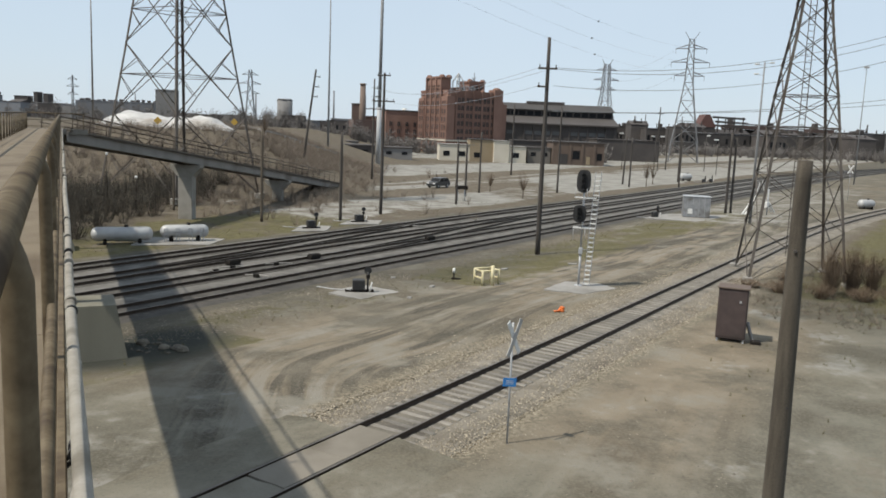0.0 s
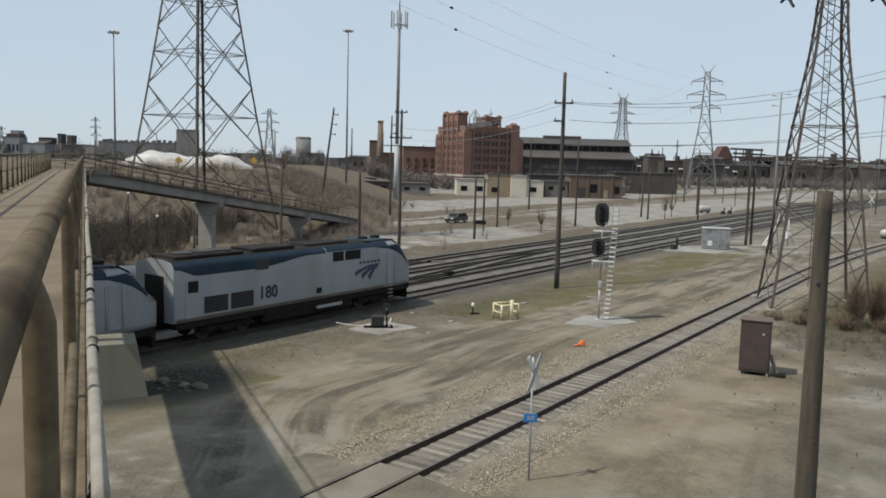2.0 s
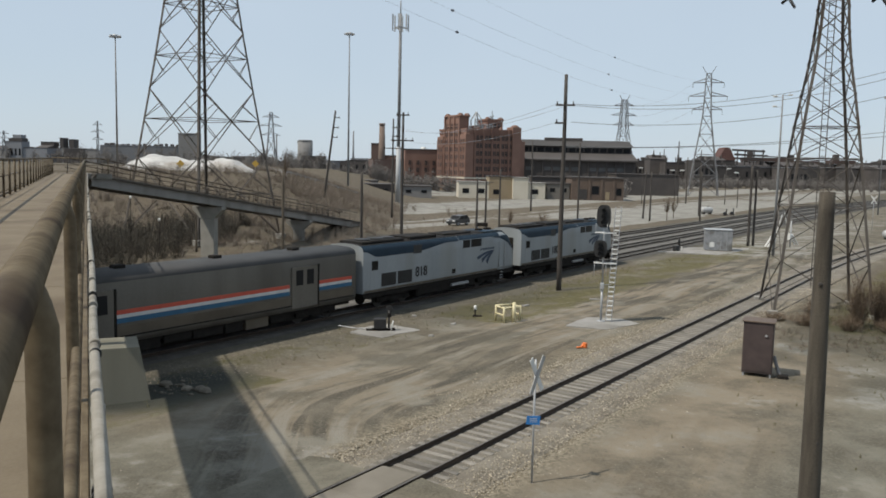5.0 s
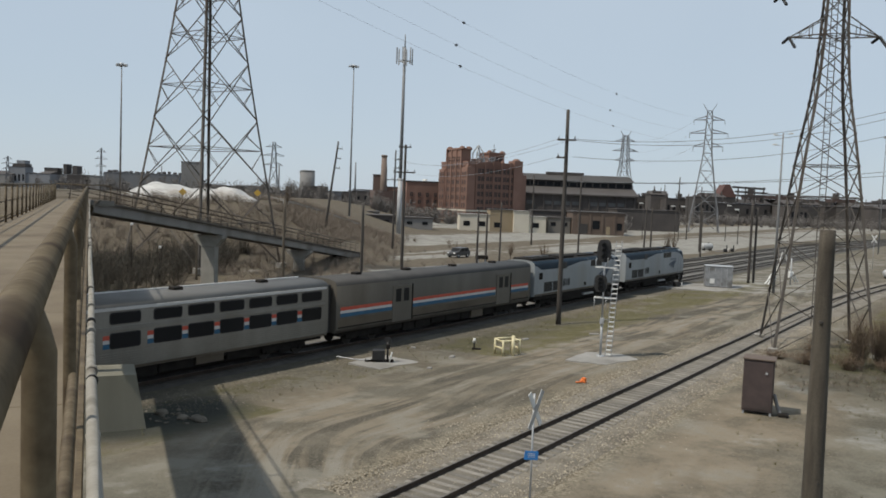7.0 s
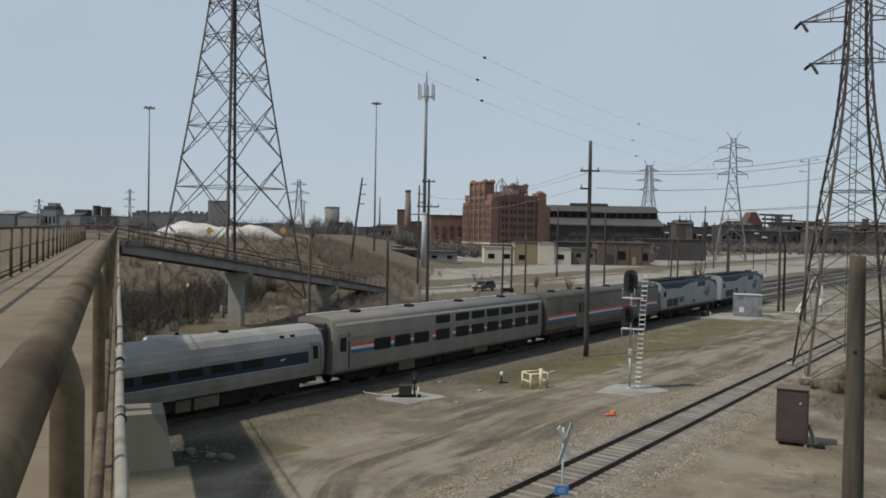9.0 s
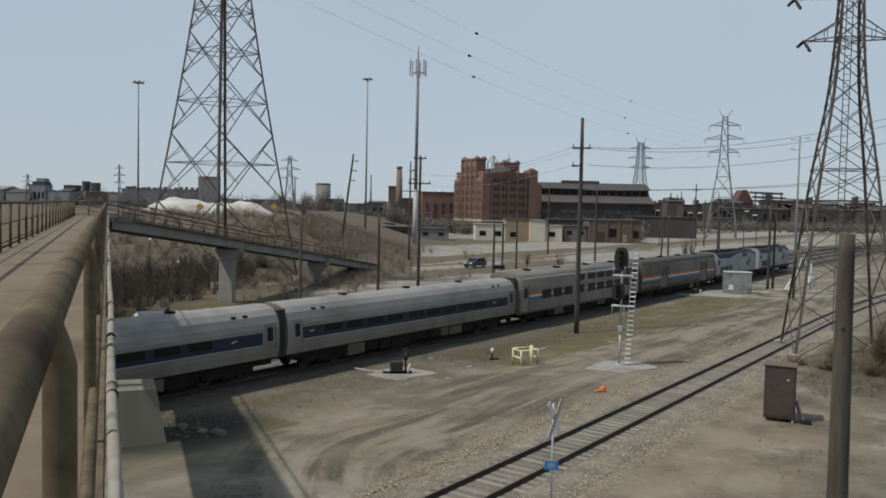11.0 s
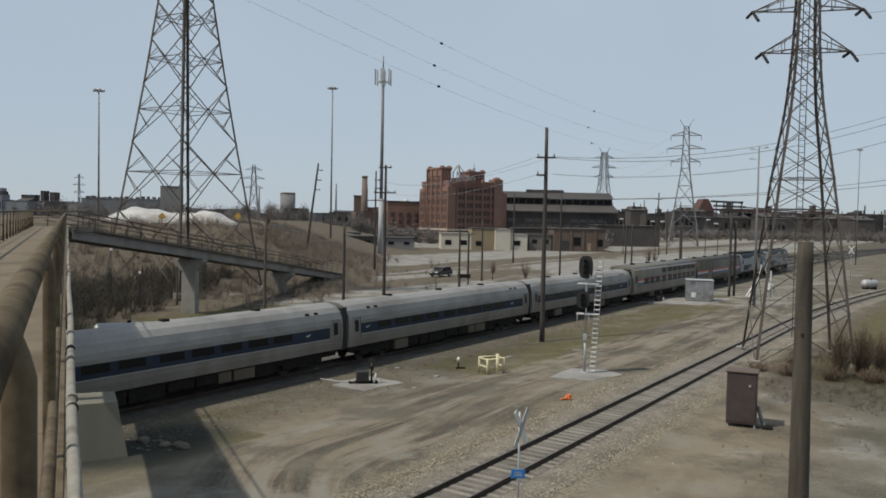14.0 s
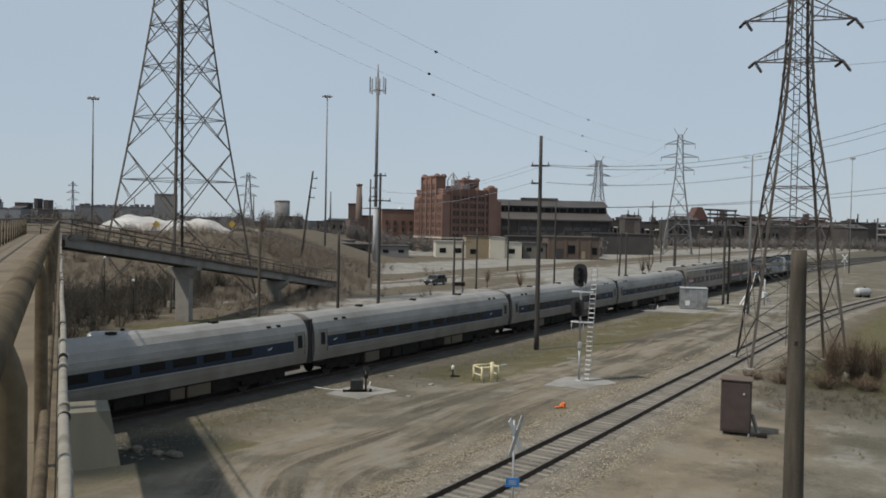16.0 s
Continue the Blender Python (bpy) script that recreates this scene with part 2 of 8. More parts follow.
M["brickdark"] = material("dark_brick", (0.110, 0.072, 0.062), (0.160, 0.108, 0.092), 0.15, 0.9, fine=3.0)
M["window"] = material("window_glass", (0.010, 0.011, 0.013), (0.018, 0.019, 0.022), 0.4, 0.3, bump=0.0, spec=0.14)
# glass of the far buildings, greyed to imitate haze in front of it
M["hazeglass"] = material("hazed_house_glass", (0.045, 0.042, 0.042), (0.080, 0.074, 0.072), 0.3, 0.4, bump=0.0, spec=0.2)
M["cream"] = material("cream_wall", (0.60, 0.55, 0.45), (0.70, 0.645, 0.54), 0.2, 0.9)
M["greywall"] = material("grey_wall", (0.216, 0.209, 0.202), (0.288, 0.277, 0.266), 0.15, 0.9, fine=2)
M["shed"] = material("shed_roof", (0.064, 0.056, 0.053), (0.096, 0.085, 0.080), 0.1, 0.8, fine=2)
M["sheddark"] = material("shed_wall", (0.060, 0.053, 0.051), (0.105, 0.092, 0.085), 0.1, 0.9, fine=2)
# skyline walls: the blue-grey tone includes the haze of distance
M["far"] = material("hazy_far_wall", (0.190, 0.198, 0.215), (0.250, 0.258, 0.275), 0.05, 0.9, fine=1, vary=0.35)
M["white"] = material("white_paint", (0.70, 0.70, 0.68), (0.80, 0.80, 0.78), 2, 0.6, stain=(0.55, 0.54, 0.51))
M["yellow"] = material("yellow_paint", (0.66, 0.58, 0.34), (0.76, 0.69, 0.46), 4, 0.6, stain=(0.50, 0.41, 0.22))
M["orange"] = material("orange_plastic", (0.75, 0.17, 0.03), (0.85, 0.24, 0.06), 4, 0.6)
M["blue"] = material("blue_sign", (0.03, 0.22, 0.62), (0.05, 0.30, 0.72), 3, 0.5)
M["cabinet"] = material("brown_cabinet", (0.052, 0.036, 0.034), (0.080, 0.056, 0.052), 2, 0.65, stain=(0.040, 0.030, 0.027))
M["silver"] = material("silver_tank", (0.42, 0.42, 0.42), (0.54, 0.54, 0.53), 1.2, 0.5, 0.2, stain=(0.30, 0.285, 0.26))
M["locogrey"] = material("loco_grey", (0.275, 0.298, 0.312), (0.345, 0.368, 0.380), 0.6, 0.5, 0.0, stain=(0.255, 0.258, 0.240), fine=7, streak=True, spec=0.35)
M["locoblue"] = material("loco_blue", (0.011, 0.026, 0.044), (0.019, 0.039, 0.061), 1.0, 0.6, spec=0.2)
M["locotop"] = material("loco_roof", (0.012, 0.011, 0.011), (0.024, 0.022, 0.020), 1.2, 0.9, stain=(0.030, 0.025, 0.020), spec=0.2)
M["steel"] = material("stainless_body", (0.205, 0.193, 0.170), (0.278, 0.263, 0.234), 0.8, 0.55, 0.15, stain=(0.180, 0.160, 0.130), fine=8, streak=True)
M["steelroof"] = material("stainless_roof", (0.27, 0.264, 0.250), (0.35, 0.342, 0.324), 0.7, 0.62, 0.15, stain=(0.205, 0.194, 0.176), fine=6)
M["bagside"] = material("dull_steel", (0.118, 0.106, 0.088), (0.160, 0.145, 0.122), 0.8, 0.5, 0.2, stain=(0.082, 0.070, 0.053), fine=8, streak=True)
M["bagroof"] = material("dark_roof", (0.040, 0.039, 0.039), (0.064, 0.062, 0.060), 0.7, 0.8)
M["red"] = material("red_stripe", (0.50, 0.068, 0.036), (0.60, 0.095, 0.052), 2, 0.5)
M["stripeblue"] = material("blue_stripe", (0.012, 0.090, 0.180), (0.02, 0.125, 0.235), 2, 0.5)
M["navy"] = material("navy_band", (0.018, 0.028, 0.048), (0.029, 0.041, 0.066), 1.2, 0.6, spec=0.2)
M["coachpane"] = material("tinted_pane", (0.004, 0.004, 0.005), (0.007, 0.007, 0.008), 0.8, 0.25, bump=0, spec=0.22)
M["carpaint"] = material("dark_car_paint", (0.029, 0.032, 0.036), (0.050, 0.054, 0.058), 2, 0.3)
M["tarp"] = material("white_tarp", (0.46, 0.45, 0.43), (0.64, 0.63, 0.61), 0.35, 0.85, fine=1.2, stain=(0.34, 0.31, 0.27))
M["twig"] = material("dry_twigs", (0.108, 0.076, 0.050), (0.173, 0.126, 0.086), 2, 0.95, bump=0, vary=0.2)
M["olive"] = material("olive_leaves", (0.036, 0.040, 0.020), (0.079, 0.076, 0.040), 2, 0.9, bump=0, vary=0.2)
M["stone"] = material("rubble_stone", (0.105, 0.090, 0.068), (0.180, 0.158, 0.124), 2, 0.9, vary=0.25)
M["mast"] = material("weathered_mast", (0.20, 0.205, 0.21), (0.27, 0.275, 0.28), 0.6, 0.75, 0.1)
M["palemast"] = material("pale_galvanised_mast", (0.40, 0.41, 0.42), (0.50, 0.51, 0.52), 0.5, 0.7, 0.1)
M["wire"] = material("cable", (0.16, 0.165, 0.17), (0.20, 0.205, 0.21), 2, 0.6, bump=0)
# paler, bluer copy of the cable colour: distance haze painted in
M["hazewire"] = material("hazed_cable", (0.34, 0.36, 0.39), (0.38, 0.40, 0.43), 2, 0.6, bump=0)


SOIL = (0.645, 0.643, 0.615)


def ground_material():
    mt = bpy.data.materials.new("ground_cover")
    mt.use_nodes = True
    nt = mt.node_tree
    N, L = nt.nodes, nt.links
    bs = N["Principled BSDF"]
    bs.inputs["Roughness"].default_value = 0.95
    bs.inputs["Specular IOR Level"].default_value = 0.15
    geo = N.new("ShaderNodeTexCoord").outputs["Object"]
    at_ = N.new("ShaderNodeAttribute")
    at_.attribute_name = "cover"
    sp = N.new("ShaderNodeSeparateColor")
    L.new(at_.outputs["Color"], sp.inputs[0])

    def nz(scale, detail=5, rough=0.6, stretch=None):
        n = N.new("ShaderNodeTexNoise")
        n.inputs["Scale"].default_value, n.inputs["Detail"].default_value, n.inputs["Roughness"].default_value = scale, detail, rough
        if stretch:
            mp = N.new("ShaderNodeMapping")
            mp.inputs["Rotation"].default_value = (0, 0, radians(-stretch[0]))
            mp.inputs["Scale"].default_value = (stretch[1], 1, 1)
            L.new(geo, mp.inputs[0])
            L.new(mp.outputs[0], n.inputs["Vector"])
        else:
            L.new(geo, n.inputs["Vector"])
        return n.outputs[0]

    def rng(v, a, b, lo=0.0, hi=1.0):
        r = N.new("ShaderNodeMapRange")
        for i, q in enumerate((a, b, lo, hi)):
            r.inputs[i + 1].default_value = q
        L.new(v, r.inputs[0])
        return r.outputs[0]

    def mix(f, a, b, mode="MIX"):
        x = N.new("ShaderNodeMix")
        x.data_type, x.blend_type = "RGBA", mode
        for i, q in ((0, f), (6, a), (7, b)):
            if isinstance(q, (int, float)):
                x.inputs[i].default_value = q
            elif isinstance(q, tuple):
                x.inputs[i].default_value = (*[v * k for v, k in zip(q, SOIL)], 1)
            else:
                L.new(q, x.inputs[i])
        return x.outputs[2]

    def add(a, b, k):
        x = N.new("ShaderNodeMath")
        x.operation = "MULTIPLY_ADD"
        x.inputs[1].default_value = k
        L.new(b, x.inputs[0])
        L.new(a, x.inputs[2])
        return x.outputs[0]

    fl = N.new("ShaderNodeAttribute")
    fl.attribute_name = "flow"
    tn = N.new("ShaderNodeAttribute")
    tn.attribute_name = "tone"
    fs, ts = N.new("ShaderNodeSeparateColor"), N.new("ShaderNodeSeparateColor")
    L.new(fl.outputs["Color"], fs.inputs[0])
    L.new(tn.outputs["Color"], ts.inputs[0])
    track = N.new("ShaderNodeCombineXYZ")
    for i, k in ((0, 0.10), (1, 1.0)):
        mu = N.new("ShaderNodeMath")
        mu.operation = "MULTIPLY"
        mu.inputs[1].default_value = k
        L.new(fs.outputs[i], mu.inputs[0])
        L.new(mu.outputs[0], track.inputs[i])
    ru = N.new("ShaderNodeTexNoise")
    ru.inputs["Scale"].default_value, ru.inputs["Detail"].default_value, ru.inputs["Roughness"].default_value = 0.75, 7, 0.6
    ru.inputs["Distortion"].default_value = 0.5
    L.new(track.outputs[0], ru.inputs["Vector"])
    ruts = ru.outputs[0]

    def times(p, q):
        x = N.new("ShaderNodeMath")
        x.operation = "MULTIPLY"
        L.new(p, x.inputs[0])
        L.new(q, x.inputs[1])
        return x.outputs[0]

    big, mid, small, tiny = nz(0.045, 6), nz(0.32, 6), nz(2.2, 5), nz(11.0, 4, 0.7)
    warm = nz(0.07, 5)
    dirt = mix(rng(big, 0.38, 0.62), (0.150, 0.129, 0.099), (0.182, 0.164, 0.134))
    dirt = mix(rng(warm, 0.47, 0.64, 0.0, 0.7), dirt, (0.200, 0.160, 0.112))
    tan = mix(rng(mid, 0.35, 0.65), (0.285, 0.226, 0.165), (0.395, 0.332, 0.258))
    dirt = mix(times(ts.outputs[0], rng(add(mid, small, 0.4), 0.42, 0.85, 0.25, 1.0)), dirt, tan)
    drab = mix(rng(mid, 0.35, 0.65), (0.166, 0.162, 0.134), (0.272, 0.264, 0.226))
    dirt = mix(times(ts.outputs[1], rng(add(mid, big, 0.6), 0.55, 0.95, 0.2, 1.0)), dirt, drab)
    # tyre ruts: dark, damp streaks and pale, dusty ones along the wheel tracks
    dirt = mix(times(fs.outputs[2], times(rng(ruts, 0.50, 0.56, 0.0, 1.0), rng(big, 0.36, 0.55, 0.7, 1.0))), dirt, (0.092, 0.083, 0.069))
    dirt = mix(times(fs.outputs[2], times(rng(ruts, 0.48, 0.41, 0.0, 0.95), rng(warm, 0.40, 0.58, 0.7, 1.0))), dirt, (0.335, 0.312, 0.276))
    dirt = mix(rng(mid, 0.50, 0.66, 0.0, 0.6), dirt, (0.245, 0.216, 0.174))
    blot = nz(0.17, 7, 0.68)
    dirt = mix(rng(blot, 0.50, 0.60, 0.0, 0.72), dirt, (0.118, 0.108, 0.086))
    dirt = mix(rng(blot, 0.46, 0.38, 0.0, 0.70), dirt, (0.315, 0.296, 0.258))
    pebbles = rng(tiny, 0.44, 0.62)
    dirt = mix(rng(add(pebbles, small, 0.6), 0.55, 1.25, 0.0, 0.5), dirt, (0.265, 0.235, 0.192))
    dirt = mix(rng(tiny, 0.40, 0.30, 0.0, 0.55), dirt, (0.070, 0.061, 0.050))
    # spread ballast
    coarse = nz(7.0, 3, 0.75)
    grit = mix(rng(coarse, 0.40, 0.60), (0.145, 0.124, 0.096), (0.410, 0.362, 0.285))
    grit = mix(rng(mid, 0.45, 0.66, 0.0, 0.55), grit, (0.240, 0.195, 0.142))
    dirt = mix(rng(times(ts.outputs[2], rng(add(mid, small, 0.5), 0.45, 1.0, 0.3, 1.5)), 0.28, 0.72), dirt, grit)
    weed = mix(rng(small, 0.35, 0.7), (0.120, 0.098, 0.074), (0.215, 0.182, 0.144))
    grass = mix(rng(small, 0.35, 0.7), (0.104, 0.096, 0.046), (0.195, 0.172, 0.094))
    pale = mix(rng(mid, 0.35, 0.7), (0.285, 0.274, 0.256), (0.43, 0.418, 0.396))
    pale = mix(rng(blot, 0.50, 0.60, 0.0, 0.5), pale, (0.205, 0.190, 0.166))
    pale = mix(rng(small, 0.55, 0.75, 0.0, 0.5), pale, (0.25, 0.23, 0.20))
    edge = add(mid, small, 0.5)

    def mask(ch):
        s = N.new("ShaderNodeMath")
        s.operation = "ADD"
        L.new(ch, s.inputs[0])
        L.new(rng(edge, 0.45, 1.05, -0.45, 0.45), s.inputs[1])
        return rng(s.outputs[0], 0.38, 0.68)

    col = mix(mask(sp.outputs[0]), dirt, weed)
    col = mix(mask(sp.outputs[1]), col, grass)
    col = mix(mask(sp.outputs[2]), col, pale)
    # coal-dark where the alpha is low: oily soil in places, painted shade in others
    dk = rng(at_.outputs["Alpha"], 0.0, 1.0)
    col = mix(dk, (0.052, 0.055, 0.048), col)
    L.new(col, bs.inputs["Base Color"])
    bp = N.new("ShaderNodeBump")
    bp.inputs["Strength"].default_value, bp.inputs["Distance"].default_value = 0.5, 0.06
    L.new(add(tiny, small, 1.0), bp.inputs["Height"])
    L.new(bp.outputs[0], bs.inputs["Normal"])
    return mt


M["ground"] = ground_material()
M["ballast"] = material("ballast", (0.046, 0.041, 0.035), (0.095, 0.086, 0.074), 1.2, 0.95, bump=0.8, fine=16, stain=(0.036, 0.032, 0.027))
M["greyballast"] = material("grey_ballast", (0.105, 0.097, 0.085), (0.185, 0.174, 0.156), 1.2, 0.95, bump=0.8, fine=14, stain=(0.070, 0.064, 0.055))
M["midballast"] = material("dusty_ballast", (0.110, 0.097, 0.078), (0.205, 0.182, 0.146), 1.2, 0.95, bump=0.8, fine=14, stain=(0.070, 0.060, 0.048))
M["lightballast"] = material("pale_ballast", (0.150, 0.130, 0.100), (0.270, 0.240, 0.194), 1.2, 0.95, bump=0.8, fine=11, stain=(0.140, 0.116, 0.088))

# ---- the land and the tracks ----
def spread(lo, hi, step, far, grow=1.22):
    """Coordinates that are even between lo and hi and widen outwards to far."""
    mid = list(np.arange(lo, hi + 0.001, step))
    out, d = [], step
    x = hi
    while x < far:
        d *= grow
        x += d
        out.append(x)
    neg, d, x = [], step, lo
    while x > -far:
        d *= grow
        x -= d
        neg.append(x)
    return list(reversed(neg)) + mid + out


def land_cover(s, n, x, y):
    """Shares of dry weeds, grass and pale paving, and how light the ground's colour stays."""
    weed = grass = pale = 0.0
    lightness = 1.0
    wob = 2.5 * noise.noise((x * 0.06, y * 0.06, 3.0))
    if n < -15.5:
        weed = 0.75
        if s < 32:
            grass = 0.62 if n > -30 else 0.3
            # shade below the ramp and thicket, painted as a darker ground colour
            lightness = 1.0 - 0.45 * smooth(-20, -26, n) * smooth(14, 2, s)
        far = -n + wob
        if s + 0.2 * n > 18:
            band = smooth(18.5, 20.5, far) * (1 - smooth(49, 53, far))
            strip = smooth(31.5, 33.5, far) * (1 - smooth(39.5, 41.5, far)) * (1 - smooth(95, 120, s))
            strip = max(strip, 0.8 * smooth(45.5, 46.5, far) * (1 - smooth(48.5, 49.5, far)), 0.55 * smooth(0.05, 0.35, noise.noise((x * 0.045, y * 0.02, 9.0))))
            pale = max(pale, 1.0 * band * (1 - strip) * smooth(22, 34, s))
            pale = max(pale, 0.95 * smooth(60, 64, far) * (1 - smooth(84, 92, far)) * smooth(48, 60, s))
            pale = max(pale, 0.95 * smooth(105, 112, far) * (1 - smooth(130, 140, far)) * smooth(90, 120, s))
        pale *= (1 - smooth(0.0, 0.08, fill(x, y))) * (0.62 + 0.38 * smooth(45, 85, s))
        if far > 150:
            weed, pale = 0.8, 0.0
            lightness = 0.75
            if far > 190:
                pale = 0.75 * smooth(-0.05, 0.2, noise.noise((x * 0.012, y * 0.02, 4.0)))
    elif n < 2.6:
        lightness = 0.62
    else:
        if 3.0 < n < 13 and s > 8:
            grass = 0.62 * smooth(3, 5, n) * (1 - smooth(10.5, 13, n)) * (1 - smooth(75, 95, s))
        if 3.5 < n < 8 and s < 2:
            grass = 0.42
        if -19 < s < -9 and 5 < n < 10:
            grass = 0.5
        if n > 23 and s > 12:
            grass = 0.40 * smooth(25, 29, n) + 0.45 * smooth(24, 27, n) * smooth(16, 21, s)
            weed = 0.66 * smooth(23.5, 26, n) * smooth(13, 19, s)
        if n > 31:
            weed = max(weed, 0.44 * smooth(31, 35, n))
            grass = max(grass, 0.40 * smooth(32, 36, n))
        if s > 58 and n > 2:
            pale = 0.48 * smooth(58, 64, s) * (1 - smooth(16, 20, n)) * (1 - smooth(130, 200, s))
        if n > 45:
            weed = max(weed, 0.4)
        if -30 < s < -14 and 8.5 < n < 19.5:
            pale = 0.30
        if n > 23.5 and s < 6:
            pale = 0.22
        for ps, pn, r in ((11.7, 27.6, 2.2), (3.2, 31.3, 2.0), (7.5, 29.8, 1.6)):
            pale = max(pale, 0.52 * math.exp(-(((s - ps) / (r * 1.5)) ** 2 + ((n - pn) / r) ** 2)))
        lightness -= 0.38 * smooth(9.5, 6.0, n) * smooth(40, 15, s)
        # darker soil round the concrete block: damp, with the bridge's shade painted in
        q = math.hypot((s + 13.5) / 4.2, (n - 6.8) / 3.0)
        lightness -= 0.75 * smooth(1.3, 0.6, q)
        # darker ground round the tower's foot and the bushes
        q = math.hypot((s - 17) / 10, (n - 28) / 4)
        lightness -= 0.42 * smooth(1.25, 0.4, q)
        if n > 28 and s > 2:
            lightness -= 0.2 * smooth(28, 33, n)
    return weed, grass, pale, max(0.0, lightness)


def road_line(s):
    """The wheel tracks' n: they swing out of the crossing and run beside the main track."""
    return 13.0 + 9.0 * smooth(-10.0, -24.0, s) + 0.035 * max(0.0, s) * smooth(80, 20, s)


def land_flow(s, n):
    """Along, across and share of the wheel tracks."""
    v = n - road_line(s) + 0.35 * math.sin(s * 0.21)
    share = smooth(-5.2, -2.5, v) * smooth(6.2, 3.4, v) * smooth(-40, -22, s) * smooth(95, 60, s)
    near = smooth(24.5, 27.5, n) * smooth(36, 31, n) * smooth(-34, -26, s) * smooth(0, -10, s)
    if near > share:
        return s * 0.8, n * 0.7 + 0.12 * s, near * 0.35, 1.0
    return s, v, share, 1.0


def land_tone(s, n):
    """Shares of warm tan dirt, drab grey-green dirt and spread ballast."""
    d = n - SIDING(s)
    grit = smooth(4.6, 2.0, abs(d)) * smooth(-19, -15.5, s) * (0.25 + 0.75 * smooth(26, 8, s))
    grit = max(grit, 0.6 * smooth(2.2, 3.2, n) * smooth(9.5, 6.5, n) * smooth(-13, -8, s) * smooth(12, 4, s))
    tan = smooth(23.5, 25.5, n) * smooth(33, 27, n) * smooth(-20, -12, s) * smooth(22, 10, s)
    tan = max(tan, 0.9 * smooth(8.5, 10.5, n) * smooth(18.5, 15, n) * smooth(-4, 8, s) * smooth(62, 50, s))
    tan = max(tan, 0.7 * smooth(5.5, 7, n) * smooth(19, 16, n) * smooth(-22, -14, s) * smooth(2, -6, s))
    drab = max(smooth(24, 26, n) * smooth(-11, -17, s), smooth(28.5, 32, n), 0.8 * smooth(8, 10, n) * smooth(-14, -20, s))
    return tan, drab, grit, 1.0


SIDING_BEND = (21.02, 42, 400)


def bend(n0, start, radius):
    """A line that is straight at n0 and curves to the near side past start."""
    return lambda s: n0 + (max(0.0, s - start) ** 2) / (2 * radius)


SIDING = bend(*SIDING_BEND)


def build_ground():
    ss = spread(-46, 90, 0.5, 4200)
    ns = spread(-62, -14, 1.0, 4200)
    ns = [q for q in ns if q < -14] + [q for q in spread(-14, 46, 0.5, 4200) if q >= -14]
    vs, cov, flow, tone = [], [], [], []
    for s in ss:
        for n in ns:
            x, y = rail_xy(s, n)
            vs.append((x, y, height(x, y)))
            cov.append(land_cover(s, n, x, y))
            flow.append(land_flow(s, n))
            tone.append(land_tone(s, n))
    w = len(ns)
    fs = [(i * w + j, i * w + j + 1, (i + 1) * w + j + 1, (i + 1) * w + j) for i in range(len(ss) - 1) for j in range(w - 1)]
    me = bpy.data.meshes.new("ground")
    me.from_pydata(vs, [], fs)
    me.materials.append(M["ground"])
    me.polygons.foreach_set("use_smooth", [True] * len(me.polygons))
    for nm, rows in (("cover", cov), ("flow", flow), ("tone", tone)):
        a = me.color_attributes.new(nm, "FLOAT_COLOR", "POINT")
        a.data.foreach_set("color", [c for q in rows for c in q])
    me.update()
    if me.polygons[0].normal.z < 0:
        me.flip_normals()
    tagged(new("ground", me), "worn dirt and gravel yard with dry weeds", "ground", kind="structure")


build_ground()

RAIL_PROFILE = ((-0.07, 0), (0.07, 0), (0.07, 0.018), (0.012, 0.04), (0.012, 0.12), (0.036, 0.13), (0.036, 0.168), (-0.036, 0.168), (-0.036, 0.13), (-0.012, 0.12), (-0.012, 0.04), (-0.07, 0.018))


def rail_mesh(mb, line, top):
    """One rail along a line of (s, n) in the tracks' own frame."""
    rings = []
    for i, (s, n) in enumerate(line):
        a, b = line[max(i - 1, 0)], line[min(i + 1, len(line) - 1)]
        d = Vector((b[0] - a[0], b[1] - a[1])).normalized()
        rings.append([Vector((s + d.y * -u, -(n + d.x * u), top - 0.168 + v)) for u, v in RAIL_PROFILE])
    k = len(mb.f)
    mb.loft(rings, smooth=False)
    n = len(RAIL_PROFILE)
    for i in range(k, len(mb.f) - 2):
        if (i - k) % n == 6:
            mb.m[i] = 1
    return mb


def tie_mesh(wood):
    mb = MB()
    mb.cbox(-0.115, 0.115, -1.3, 1.3, -0.17, 0.0, 0.012)
    return mb.mesh("tie", M[wood])


